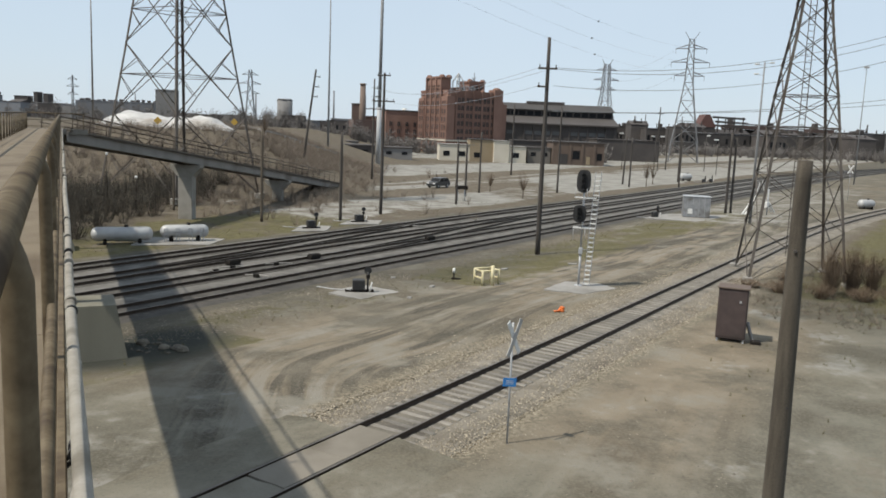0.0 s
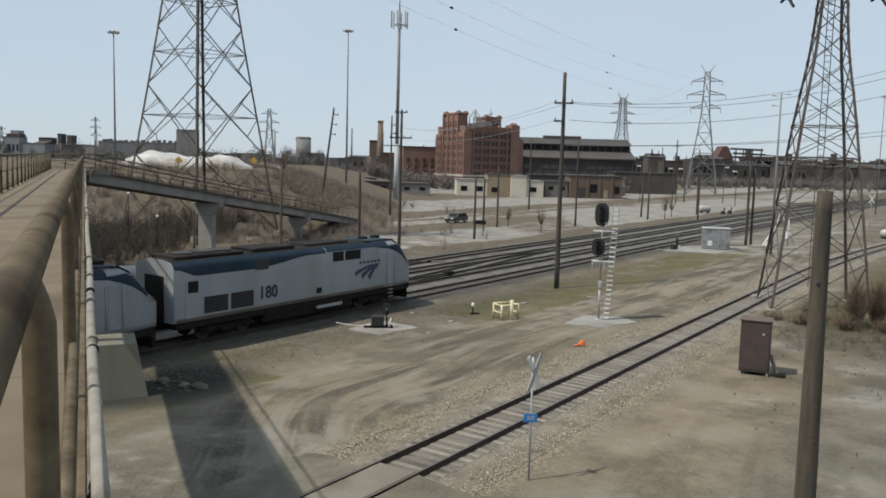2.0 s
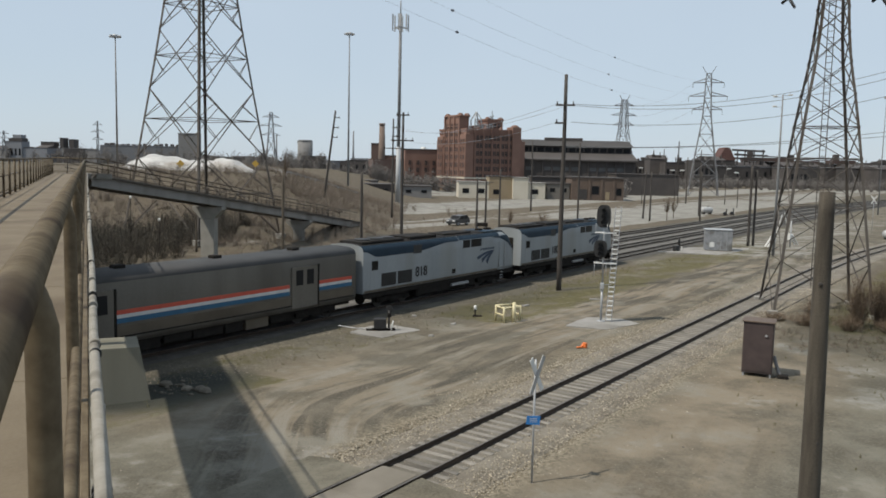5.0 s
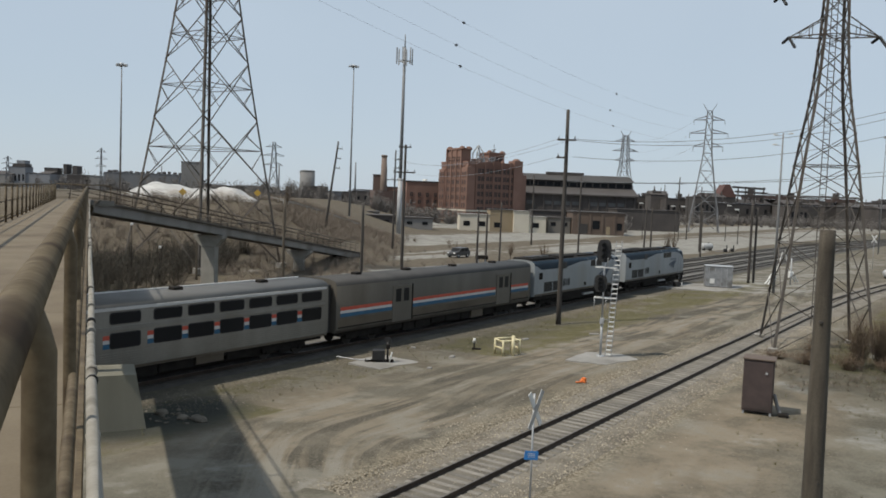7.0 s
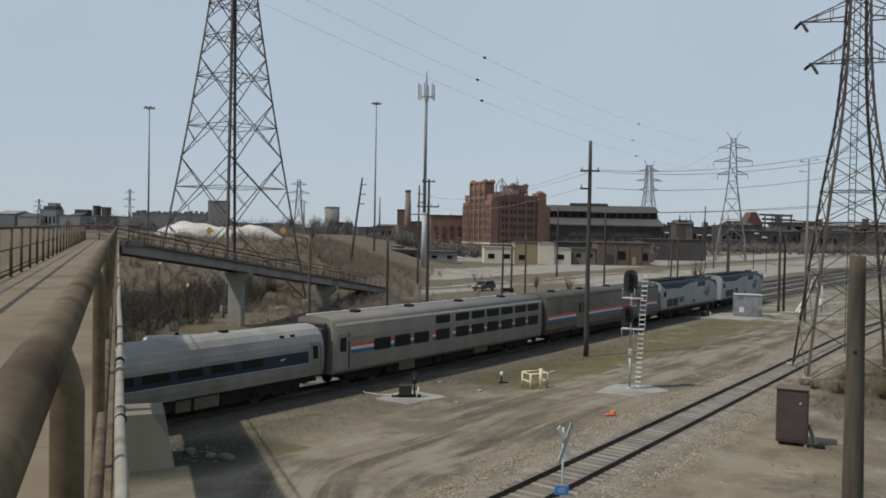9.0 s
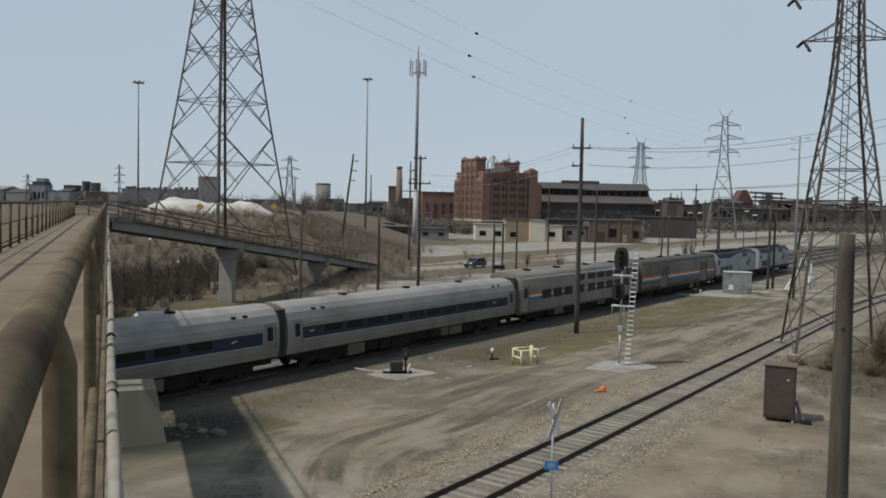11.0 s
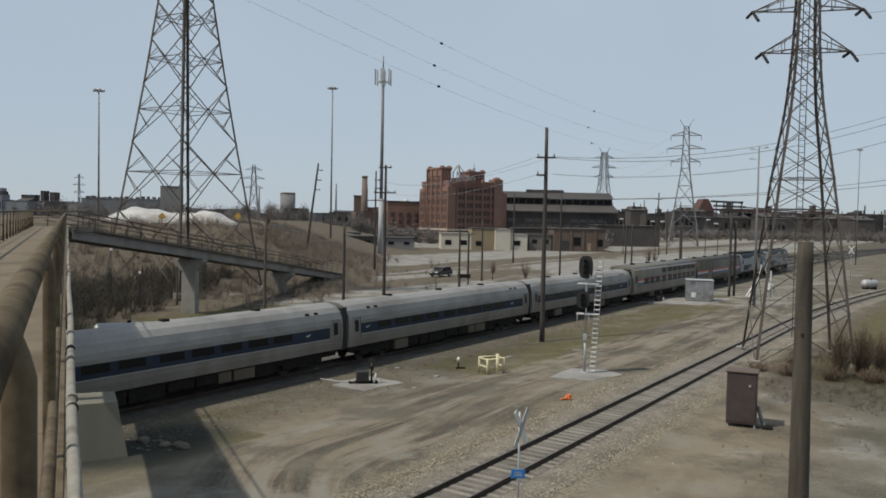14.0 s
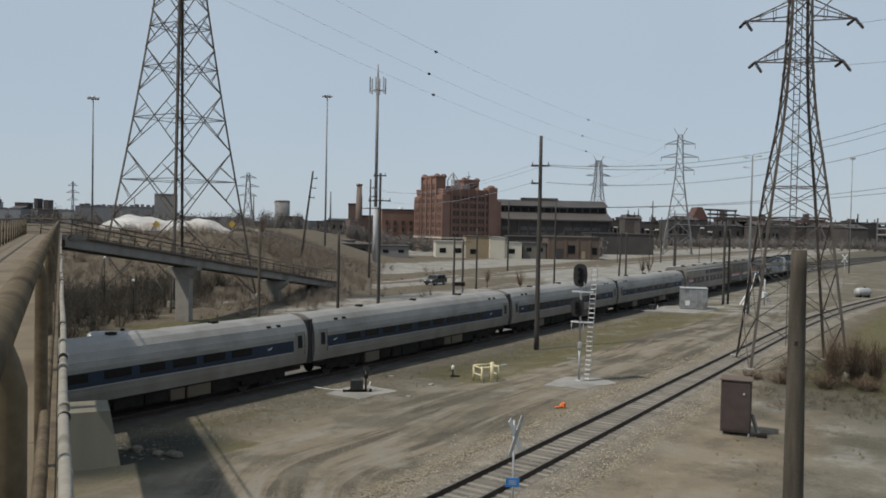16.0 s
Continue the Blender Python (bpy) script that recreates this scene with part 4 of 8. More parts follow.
def locomotive(number):
    lo = thing("locomotive", Matrix.Identity(4), "grey and blue diesel passenger locomotive numbered %s" % number, "locomotive", "train cars")
    H = 1.525
    # the hull: flat sides up to a rounded roof edge; the nose rakes back and narrows
    prof = [(-H + 0.05, 1.22), (-H, 1.5), (-H, 2.4), (-H, 3.3), (-H, 4.0), (-H + 0.10, 4.18), (-H + 0.34, 4.33), (-0.6, 4.42), (0, 4.44)]
    prof = prof + [(-y, z) for y, z in reversed(prof[:-1])]

    def ring(x, k, cap, low=1.0):
        """cap: nothing rises above this height; k narrows the hull."""
        return [Vector((x, y * k, min(z, cap + 0.04 * (H - abs(y))) if z > 1.3 else z * low)) for y, z in prof]

    mb = MB()
    mb.loft([ring(-20.72, 1, 9), ring(-20.6, 1, 9), ring(-12, 1, 9), ring(-3.3, 1, 9), ring(-2.55, 0.995, 4.34), ring(-2.05, 0.985, 4.05), ring(-1.6, 0.965, 3.55), ring(-1.15, 0.93, 3.0), ring(-0.75, 0.87, 2.72), ring(-0.45, 0.78, 2.45)])
    part("hull", mb, M["locogrey"], lo)

    def edge(x):
        """The lower edge of the blue band."""
        if x < -19.2:
            return 3.55 + 0.42 * smooth(-19.2, -20.6, x)
        return 3.55 + 0.55 * smooth(-15.6, -9.4, x)

    band, roof = MB(), MB()
    for sgn in (-1, 1):
        rings = []
        for x in np.arange(-20.70, -9.3, 0.4):
            z = min(edge(x), 3.99)
            rings.append([Vector((x, sgn * (H + 0.010), z)), Vector((x, sgn * (H + 0.010), 4.0)), Vector((x, sgn * (H - 0.09), 4.19)), Vector((x, sgn * (H - 0.30), 4.33))])
        band.loft(rings, closed=False, cap=False)
        rings = []
        for x in np.arange(-9.4, -3.2, 0.4):
            rings.append([Vector((x, sgn * (H + 0.006), 4.02 + 0.02)), Vector((x, sgn * (H - 0.09), 4.19)), Vector((x, sgn * (H - 0.30), 4.335))])
        band.loft(rings, closed=False, cap=False)
    part("blue_band", band, M["locoblue"], lo, "dark blue band below the roof")
    rings = []
    for x in np.arange(-20.70, -4.6, 0.8):
        rings.append([Vector((x, -H + 0.30, 4.345)), Vector((x, -0.6, 4.435)), Vector((x, 0, 4.455)), Vector((x, 0.6, 4.435)), Vector((x, H - 0.30, 4.345))])
    roof.loft(rings, closed=False, cap=False)
    part("roof_deck", roof, M["locotop"], lo, "sooty dark roof deck")
    # blue cab roof and the wedge that runs down the nose
    wedge = MB()
    for sgn in (-1, 1):
        wedge.loft([[Vector((x, sgn * (H * k + 0.012), zl)), Vector((x, sgn * (H * k + 0.012), zh)), Vector((x, sgn * (H * k - 0.12), zh + 0.13))] for x, k, zl, zh in ((-4.6, 1, 3.98, 4.0), (-3.3, 1, 3.85, 4.0), (-2.55, 0.995, 3.62, 4.02), (-2.05, 0.985, 3.42, 3.96), (-1.6, 0.965, 3.15, 3.5), (-1.15, 0.93, 2.80, 2.98))], closed=False, cap=False)
    part("nose_wedge", wedge, M["locoblue"], lo, "dark blue wedge on the cab side")
    vis = MB()
    vis.loft([[Vector((x, y, z + 0.04)) for y in (-w, 0, w)] for x, w, z in ((-5.2, 1.2, 4.40), (-3.3, 1.2, 4.42), (-2.55, 1.2, 4.38), (-2.05, 1.25, 4.10), (-1.6, 1.3, 3.60), (-1.15, 1.3, 3.05))], closed=False, cap=False)
    part("cab_roof", vis, M["locoblue"], lo, "dark blue cab roof")
    for y0, y1 in ((-1.12, -0.08), (0.08, 1.12)):
        mb = MB()
        mb.add([(-1.98, y0, 4.12), (-1.98, y1, 4.12), (-1.52, y1, 3.58), (-1.52, y0, 3.58)], [(0, 3, 2, 1)])
        part("windshield", mb, M["window"], lo)
    for x0, x1 in ((-8.85, -7.85), (-7.70, -6.2)):
        panel(lo, "side_window", x0, x1, 3.40, 4.0, M["window"])
    panel(lo, "side_window", -6.0, -4.4, 3.52, 3.98, M["locogrey"], label="plated-over window")
    panel(lo, "intake", -15.25, -14.25, 3.46, 4.06, M["black"], label="dark air intake grille")
    for x0, x1 in ((-18.8, -17.2), (-17.0, -15.38)):
        g = panel(lo, "grille", x0, x1, 1.52, 2.40, M["black"], label="black louvred radiator grille")
        for k in range(6):
            mb = MB()
            mb.box(x0 + 0.04, x1 - 0.04, -1.562, -1.545, 1.60 + k * 0.14, 1.63 + k * 0.14)
            part("louvre", mb, M["dark"], g)
    panel(lo, "door", -20.0, -19.15, 1.40, 3.30, M["locogrey"], label="grey side door")
    panel(lo, "vent", -19.85, -19.2, 2.70, 3.30, M["dark"], y=-1.545)
    panel(lo, "door", -3.35, -2.72, 1.55, 3.55, M["locogrey"], label="cab door with grab rails")
    for x in (-3.48, -2.60):
        mb = MB()
        mb.cyl((x, -1.58, 1.5), (x, -1.58, 3.6), 0.022, n=6)
        part("grab_rail", mb, M["galv"], lo)
    for k in range(5):
        mb = MB()
        mb.box(-3.25, -2.80, -1.60, -1.54, 0.55 + k * 0.24, 0.59 + k * 0.24)
        part("step", mb, M["galv"], lo)
    panel(lo, "sill_grime", -20.5, -3.6, 1.26, 1.40, M["grimeside"], thick=0.004, label="grimy lower sill")
    panel(lo, "filler", -10.3, -9.85, 1.58, 1.92, M["dark"])
    lettering(lo, "number", number, 0.97, pose(-14.28, -1.556, 1.83) @ SIDE, M["black"], "dark road number", 0.97)
    # swept emblem of three bars that fan out from one end
    for x0, z0, x1, z1, w0 in ((-6.72, 2.44, -4.20, 2.93, 0.105), (-6.05, 2.20, -4.28, 2.88, 0.135), (-5.32, 2.02, -4.40, 2.80, 0.150)):
        d = Vector((x1 - x0, 0, z1 - z0)).normalized()
        q = Vector((-d.z, 0, d.x))
        rings = []
        for f in np.linspace(0, 1, 9):
            c = Vector((x0 + (x1 - x0) * f, 0, z0 + (z1 - z0) * f)) + q * 0.11 * math.sin(math.pi * f)
            w = w0 * (1 - f) ** 0.7 + 0.018
            rings.append([Vector((c.x + q.x * u, y, c.z + q.z * u)) for u, y in ((-w, -1.556), (w, -1.556), (w, -1.53), (-w, -1.53))])
        part("emblem_bar", MB().loft(rings, smooth=False), M["emblem"], lo)
    for k in range(6):
        panel(lo, "name_bar", -6.30 + k * 0.37, -6.06 + k * 0.37, 3.03, 3.20, M["emblem"], y=-1.53, thick=0.010)
    # below the sills
    part("fuel_tank", MB().cbox(-14.4, -6.6, -1.30, 1.30, 0.30, 1.24, 0.12), M["dark"], lo)
    part("step_board", MB().cbox(-10.2, -7.9, -1.52, -1.32, 0.62, 0.80, 0.02), M["silverline"], lo)
    part("underframe", MB().box(-20.5, -0.75, -1.40, 1.40, 0.86, 1.24), M["dark"], lo)
    mb = MB()
    mb.add([(-0.75, -1.25, 0.16), (-0.15, -0.7, 0.16), (-0.15, 0.7, 0.16), (-0.75, 1.25, 0.16), (-0.95, -1.42, 1.24), (-0.40, -1.0, 1.24), (-0.40, 1.0, 1.24), (-0.95, 1.42, 1.24)],
           [(0, 1, 5, 4), (1, 2, 6, 5), (2, 3, 7, 6), (0, 4, 7, 3), (4, 5, 6, 7), (3, 2, 1, 0)])
    part("pilot", mb, M["dark"], lo, "dark plough at the front")
    part("end_door", MB().cbox(-20.78, -20.5, -0.75, 0.75, 1.1, 3.6, 0.03), M["dark"], lo)
    for x0, x1 in ((-0.5, 0.0), (-21.03, -20.4)):
        part("coupler", MB().cyl((x0, 0, 0.88), (x1, 0, 0.88), 0.13, n=8), M["dark"], lo)
    # roof gear
    for x0, x1, w, z in ((-20.2, -15.6, 1.0, 4.56), (-14.9, -11.6, 0.95, 4.60), (-10.4, -6.6, 0.8, 4.54)):
        part("roof_hatch", MB().cbox(x0, x1, -w, w, 4.38, z, 0.05), M["locotop"], lo)
    for x in (-19.0, -17.6, -16.4):
        part("roof_fan", MB().cyl((x, 0, 4.55), (x, 0, 4.64), 0.55, n=18), M["black"], lo)
    for x in (-4.2, -2.9):
        part("roof_box", MB().cbox(x - 0.28, x + 0.28, -0.22, 0.22, 4.40, 4.60, 0.03), M["dark"], lo)
    for x in (-4.1, -16.9):
        truck(lo, x, 2.75, 0.51)
    return lo


M["offwhite"] = material("dull_white", (0.56, 0.55, 0.53), (0.66, 0.65, 0.63), 2, 0.5)
M["emblem"] = material("emblem_blue", (0.014, 0.034, 0.070), (0.022, 0.046, 0.090), 2, 0.5)
M["wheel"] = material("wheel_steel", (0.036, 0.031, 0.027), (0.065, 0.058, 0.050), 3, 0.6, 0.5)


def car_end(parent, L, h0, h1, dark, w=0.72):
    """Corridor connections and couplers at both ends."""
    for x0, x1 in ((-0.30, -0.01), (-L + 0.01, -L + 0.30)):
        mb = MB()
        mb.cbox(x0, x1, -w, w, h0, h1, 0.04)
        part("diaphragm", mb, dark, parent, "black corridor connection")
    for x0, x1 in ((-0.6, 0.0), (-L, -L + 0.6)):
        part("coupler", MB().cyl((x0, 0, 0.85), (x1, 0, 0.85), 0.12, n=8), M["dark"], parent)


def underbody(parent, L, seed):
    rnd = random.Random(seed)
    x = -6.3
    while x > -L + 6.5:
        w = rnd.uniform(0.9, 2.2)
        mb = MB()
        mb.cbox(x - w, x, -1.25, 1.25, rnd.uniform(0.30, 0.5), 1.06, 0.04)
        part("equipment_box", mb, M["grimeside"] if rnd.random() < 0.12 else M["dark"], parent)
        x -= w + rnd.uniform(0.05, 0.25)
    part("centre_sill", MB().box(-L + 0.6, -0.6, -1.15, 1.15, 0.72, 1.05), M["dark"], parent)
    part("brake_rigging", MB().box(-L + 4.6, -4.6, -0.9, 0.9, 0.30, 0.72), M["dark"], parent)
    for x in (-3.6, -L + 3.6):
        truck(parent, x, 2.59, 0.45)


def coach():
    """A stainless tube-sided coach with a navy window band."""
    L = 26.0
    ca = thing("coach", Matrix.Identity(4), "stainless steel passenger coach with a navy window band", "railway coach", "train cars")
    prof = [(-1.22, 0.98), (-1.40, 1.12), (-1.49, 1.55), (-1.525, 1.98), (-1.525, 2.20), (-1.50, 2.62), (-1.44, 3.08), (-1.28, 3.48), (-0.98, 3.78), (-0.50, 3.95), (0, 4.0)]
    prof = prof + [(-y, z) for y, z in reversed(prof[:-1])]
    mb = MB()
    # fluted lower sides and roof: grooves pressed between the ridges
    fine = []
    for (ya, za), (yb, zb) in zip(prof, prof[1:]):
        k = max(1, round(math.hypot(yb - ya, zb - za) / 0.055)) if 1.1 < (za + zb) / 2 < 1.9 or (za + zb) / 2 > 2.75 else 1
        fine += [(ya + (yb - ya) * i / k, za + (zb - za) * i / k, -0.006 if i % 2 else 0.0) for i in range(k)]
    fine.append((*prof[-1], 0.0))
    n = len(fine)
    ms = [2 if 0.9 < (fine[k][1] + fine[(k + 1) % n][1]) / 2 < 1.08 else 1 if (fine[k][1] + fine[(k + 1) % n][1]) / 2 > 2.8 else 0 for k in range(n)]
    mb.loft([[Vector((x, y * (q + g / 1.5), z + (g if z > 3.4 else 0.0))) for y, z, g in fine] for x, q in ((-25.68, 0.985), (-25.5, 1), (-0.5, 1), (-0.32, 0.985))], ms=ms, smooth=False)
    part("shell", mb, [M["steel"], M["steelroof"], M["dark"]], ca)
    def flank(x0, x1, z0, z1, mat, name, d=0.012, label="", sides=(1, -1)):
        """A strip that follows the curved flank."""
        zz = np.linspace(z0, z1, 4)
        def yy(z):
            for (ya, za), (yb, zb) in zip(prof, prof[1:11]):
                if za <= z <= zb:
                    return ya + (yb - ya) * (z - za) / (zb - za)
            return -1.5
        for sg in sides:
            b = MB()
            b.loft([[Vector((x, sg * (yy(z) - d), z)) for z in zz] for x in (x0, x1)], closed=False, cap=False)
            part(name, b, mat, ca, label)
    flank(-24.5, -1.6, 1.93, 2.60, M["navy"], "window_band", 0.008, "navy blue band round the windows")
    flank(-24.4, -1.7, 1.935, 2.02, M["navy"], "navy_stripe", 0.014, "navy blue stripe below the windows")
    for x0, x1 in ((-24.4, -22.9), (-4.7, -1.7)):
        flank(x0, x1, 2.02, 2.60, M["navy"], "navy_panel", 0.014, "navy blue end panel")
    flank(-24.4, -1.7, 1.86, 1.915, M["silverline"], "pinstripe", 0.009)
    for k in range(9):
        x = -5.0 - k * 1.98 - (0.35 if k > 4 else 0)
        for sg in (1, -1):
            flank(x - 1.50, x, 2.16, 2.57, M["coachpane"], "window", 0.022, "", (sg,))
    for x in (-3.4, -23.6):
        for k in range(3):
            b = MB()
            b.add([(x - 0.42 + 0.22 * k, -1.536, 2.30 - 0.05 * k), (x - 0.22 + 0.22 * k, -1.536, 2.24 - 0.05 * k), (x + 0.48, -1.522, 2.44), (x + 0.30, -1.522, 2.45)], [(0, 1, 2, 3), (3, 2, 1, 0)])
            part("emblem", b, M["offwhite"], ca, "pale swept emblem")
    for x in (-1.05, -24.95):
        for sg in (1, -1):
            flank(x - 0.40, x + 0.40, 1.02, 3.05, M["steel"], "door", 0.015, "", (sg,))
            flank(x - 0.2, x + 0.2, 2.10, 2.85, M["window"], "door_window", 0.028, "", (sg,))
            flank(x + 0.41, x + 0.45, 1.02, 3.05, M["dark"], "door_seal", 0.016, "", (sg,))
    for x in (-2.6, -3.4, -22.6, -23.4):
        mb = MB()
        mb.cbox(x - 0.16, x + 0.16, -1.27, -1.03, 3.46, 3.62, 0.03)
        part("roof_vent", mb, M["dark"], ca)
    for x in (-6.5, -13.0, -19.5):
        mb = MB()
        mb.cbox(x - 0.22, x + 0.22, -0.2, 0.2, 3.96, 4.11, 0.03)
        part("roof_vent", mb, M["dark"], ca)
    car_end(ca, L, 1.0, 3.75, M["black"], 1.3)
    underbody(ca, L, 7)
    return ca


M["grimeside"] = material("grimy_side_sheet", (0.098, 0.078, 0.054), (0.142, 0.116, 0.084), 0.6, 0.6, 0.2, stain=(0.072, 0.054, 0.036))
M["dinerside"] = material("fluted_steel", (0.215, 0.198, 0.166), (0.285, 0.264, 0.226), 0.8, 0.5, 0.15, stain=(0.21, 0.186, 0.150), fine=8, streak=True)
M["dinerroof"] = material("grey_steel_roof", (0.115, 0.110, 0.100), (0.165, 0.158, 0.146), 0.7, 0.75, 0.0, stain=(0.16, 0.155, 0.145))
M["silverline"] = material("silver_line", (0.374, 0.382, 0.389), (0.432, 0.439, 0.446), 2, 0.4, 0.3)


def tall_car(kind):
    """The square-shouldered cars behind the engines: the baggage car, and the one with two rows of windows."""
    L = 26.0
    bag = kind == "baggage"
    ca = thing("baggage_car" if bag else "dining_car", Matrix.Identity(4),
               "grey baggage car with red, white and blue stripes" if bag else "stainless dining car with two rows of windows", "railway coach", "train cars")
    prof = section(1.525, 0.95, 4.36, 3.92, 0.7, 0.03)
    n = len(prof)
    ms = [1 if (prof[k][1] + prof[(k + 1) % n][1]) / 2 > 3.93 else 0 for k in range(n)]
    ms[-1] = 2
    mb = MB()
    mb.loft([[Vector((x, y, z)) for y, z in prof] for x in (-25.6, -0.4)], ms=ms)
    side, roof = (M["bagside"], M["bagroof"]) if bag else (M["dinerside"], M["dinerroof"])
    part("shell", mb, [side, roof, M["dark"]], ca)
    Y = -1.525
    def stripe(x0, x1, z0):
        for z, h, mt, nm in ((z0 + 0.45, 0.21, M["red"], "red_stripe"), (z0 + 0.27, 0.175, M["offwhite"], "white_stripe"), (z0 + 0.03, 0.235, M["stripeblue"], "blue_stripe")):
            panel(ca, nm, x0, x1, z, z + h, mt, thick=0.006)
    if bag:
        for x0, x1 in ((-25.2, -19.95), (-17.75, -6.3), (-3.8, -0.8)):
            stripe(x0, x1, 1.90)
        for x in (-18.85, -5.05):
            d = panel(ca, "door", x - 1.08, x + 1.08, 1.10, 3.55, M["bagside"], thick=0.03, label="sliding baggage door")
            for k in (-0.45, 0.45):
                part("window", MB().cbox(x + k - 0.3, x + k + 0.3, Y - 0.038, Y, 2.45, 3.35, 0.01), M["window"], d)
            part("door_post", MB().cbox(x + 1.09, x + 1.22, Y - 0.05, Y, 1.1, 3.6, 0.01), M["dark"], d)
        part("sill_grime", MB().cbox(-25.4, -0.6, Y - 0.006, Y + 0.02, 1.24, 1.32, 0.004), M["dark"], ca)
        # brown sheet: grime, and the ground's reflection put into its colour
        panel(ca, "lower_side", -25.4, -0.6, 1.33, 1.80, M["grimeside"], thick=0.004, label="brown lower side sheet, grime plus painted ground reflection")
    else:
        panel(ca, "shoulder", -25.4, -0.6, 3.82, 3.97, M["offwhite"], label="bright shoulder strip")
        part("roof_edge", MB().cbox(-25.4, -0.6, 0.86, 0.98, 4.26, 4.40, 0.02), M["offwhite"], ca, "pale strip along the roof edge")
        for k in range(7):
            x = -1.05 - k * 2.05 - (0.35 if k == 6 else 0)
            pane(ca, "upper_window", x - 1.60, x, 3.22, 3.70)
            pane(ca, "window", x - 1.60, x, 2.06, 2.74)
            stripe(x - 1.99, x - 1.63, 2.02)
        for k in range(3):
            x = -16.15 - k * 2.05
            pane(ca, "window", x - 1.60, x, 2.06, 2.74)
            if k:
                stripe(x + 0.03, x + 0.39, 2.02)
        stripe(-24.0, -21.9, 2.02)
        panel(ca, "ledge", -25.3, -0.7, 2.88, 3.08, M["steel"], thick=0.03, label="raised steel belt between the window rows")
        for k in range(7):
            panel(ca, "flute", -25.3, -0.7, 1.12 + k * 0.11, 1.17 + k * 0.11, M["dinerside"], thick=0.016)
        panel(ca, "sill_grime", -25.3, -0.7, 0.99, 1.10, M["grimeside"], thick=0.012)
        panel(ca, "door", -25.2, -24.25, 1.2, 3.35, M["steel"], thick=0.02)
        panel(ca, "door_window", -25.0, -24.45, 2.25, 3.1, M["window"], y=-1.54)
        panel(ca, "door_edge", -24.24, -24.14, 1.2, 3.35, M["dark"])
    for x in (-4.5, -10.5, -16.5, -22.0):
        mb = MB()
        mb.cbox(x - 0.3, x + 0.3, -0.25, 0.25, 4.30, 4.52, 0.04)
        part("roof_vent", mb, M["dark"], ca)
    car_end(ca, L, 1.0, 4.0, M["black"], 1.15)
    underbody(ca, L, 3 if bag else 5)
    return ca


def build_train():
    cars = [locomotive("180"), locomotive("818"), tall_car("baggage"), tall_car("dining")]
    first = coach()
    cars.append(first)
    for i in range(4):
        cars.append(copy_thing(first, Matrix.Identity(4)))
    return cars


TRAIN = build_train()


def motions():
    """The train rolls along the main track at a steady pace."""
    times = [0.0, 1.5, 3.0, 6.0, 9.0, 12.0, 14.0, 16.0]
    for car, back in zip(TRAIN, CAR_ENDS):
        rows = []
        for t in times:
            rows.append((t, RAIL @ pose(nose_at(t) - back, 0, 0)))
        walk(car, rows)
        keys = car.animation_data
        for curve in keys.action.layers[0].strips[0].channelbag(keys.action_slot).fcurves:
            for k in curve.keyframe_points:
                k.interpolation = "LINEAR"

# ---- yard things ----
def utility_pole(x, y, top, r0, r1, arms=(), mat="darkwood", label="weathered wooden utility pole", lean=0.0, turn=0.0, z0=None, name="utility_pole", cat="utility pole", group="utility poles", n=10):
    """arms: height, reach to either side, and how many insulators."""
    z0 = height(x, y) if z0 is None else z0
    u = thing(name, pose(x, y, z0, 0, lean, turn), label, cat, group)
    h = top - z0
    mb = MB()
    mb.loft([[Vector(((r0 + (r1 - r0) * f) * math.cos(a) + 0.04 * r0 * math.sin(f * 9 + x), (r0 + (r1 - r0) * f) * math.sin(a), -0.3 + (h + 0.3) * f)) for a in [2 * math.pi * q / n for q in range(n)]] for f in [i / 8 for i in range(9)]])
    part("shaft", mb, M[mat], u)
    for z, lo, hi, cnt in arms:
        mb = MB()
        mb.cbox(-lo, hi, -r1 - 0.12, -r1 - 0.01, z - z0 - 0.07, z - z0 + 0.07, 0.01)
        arm = part("crossarm", mb, M["darkwood"], u)
        for i in range(cnt):
            xx = -lo + 0.12 + (lo + hi - 0.24) * i / max(1, cnt - 1)
            mb = MB()
            mb.cyl((xx, -r1 - 0.065, z - z0 + 0.07), (xx, -r1 - 0.065, z - z0 + 0.30), 0.05, 0.035, n=6)
            part("insulator", mb, M["dark"], arm)
    return u


def near_pole():
    x, y = 5.42, 12.52
    u = thing("wooden_post", pose(x, y, 0.3), "tall bare weathered wooden pole beside the footbridge", "pole")
    rnd = random.Random(2)
    rings = []
    for i in range(31):
        z = -0.5 + 9.63 * i / 30
        r = 0.205 - 0.092 * i / 30
        rings.append([Vector(((r + 0.006 * noise.noise((math.cos(a) * 2, math.sin(a) * 2, z * 1.5))) * math.cos(a) + 0.02 * math.sin(z * 0.5), r * math.sin(a), z)) for a in [2 * math.pi * k / 24 for k in range(24)]])
    mb = MB()
    mb.loft(rings)
    part("shaft", mb, M["nearwood"], u)
    for z, a in ((7.75, -2.2), (5.3, -1.4)):
        mb = MB()
        mb.cyl((0.12 * math.cos(a), 0.12 * math.sin(a), z), (0.16 * math.cos(a), 0.16 * math.sin(a), z), 0.035, 0.02, n=10)
        part("knot", mb, M["darkwood"], u)


M["nearwood"] = material("cracked_pole_wood", (0.058, 0.048, 0.036), (0.118, 0.100, 0.076), 9, 0.92, streak=True, fine=45, stain=(0.040, 0.032, 0.024), bump=0.5)
near_pole()


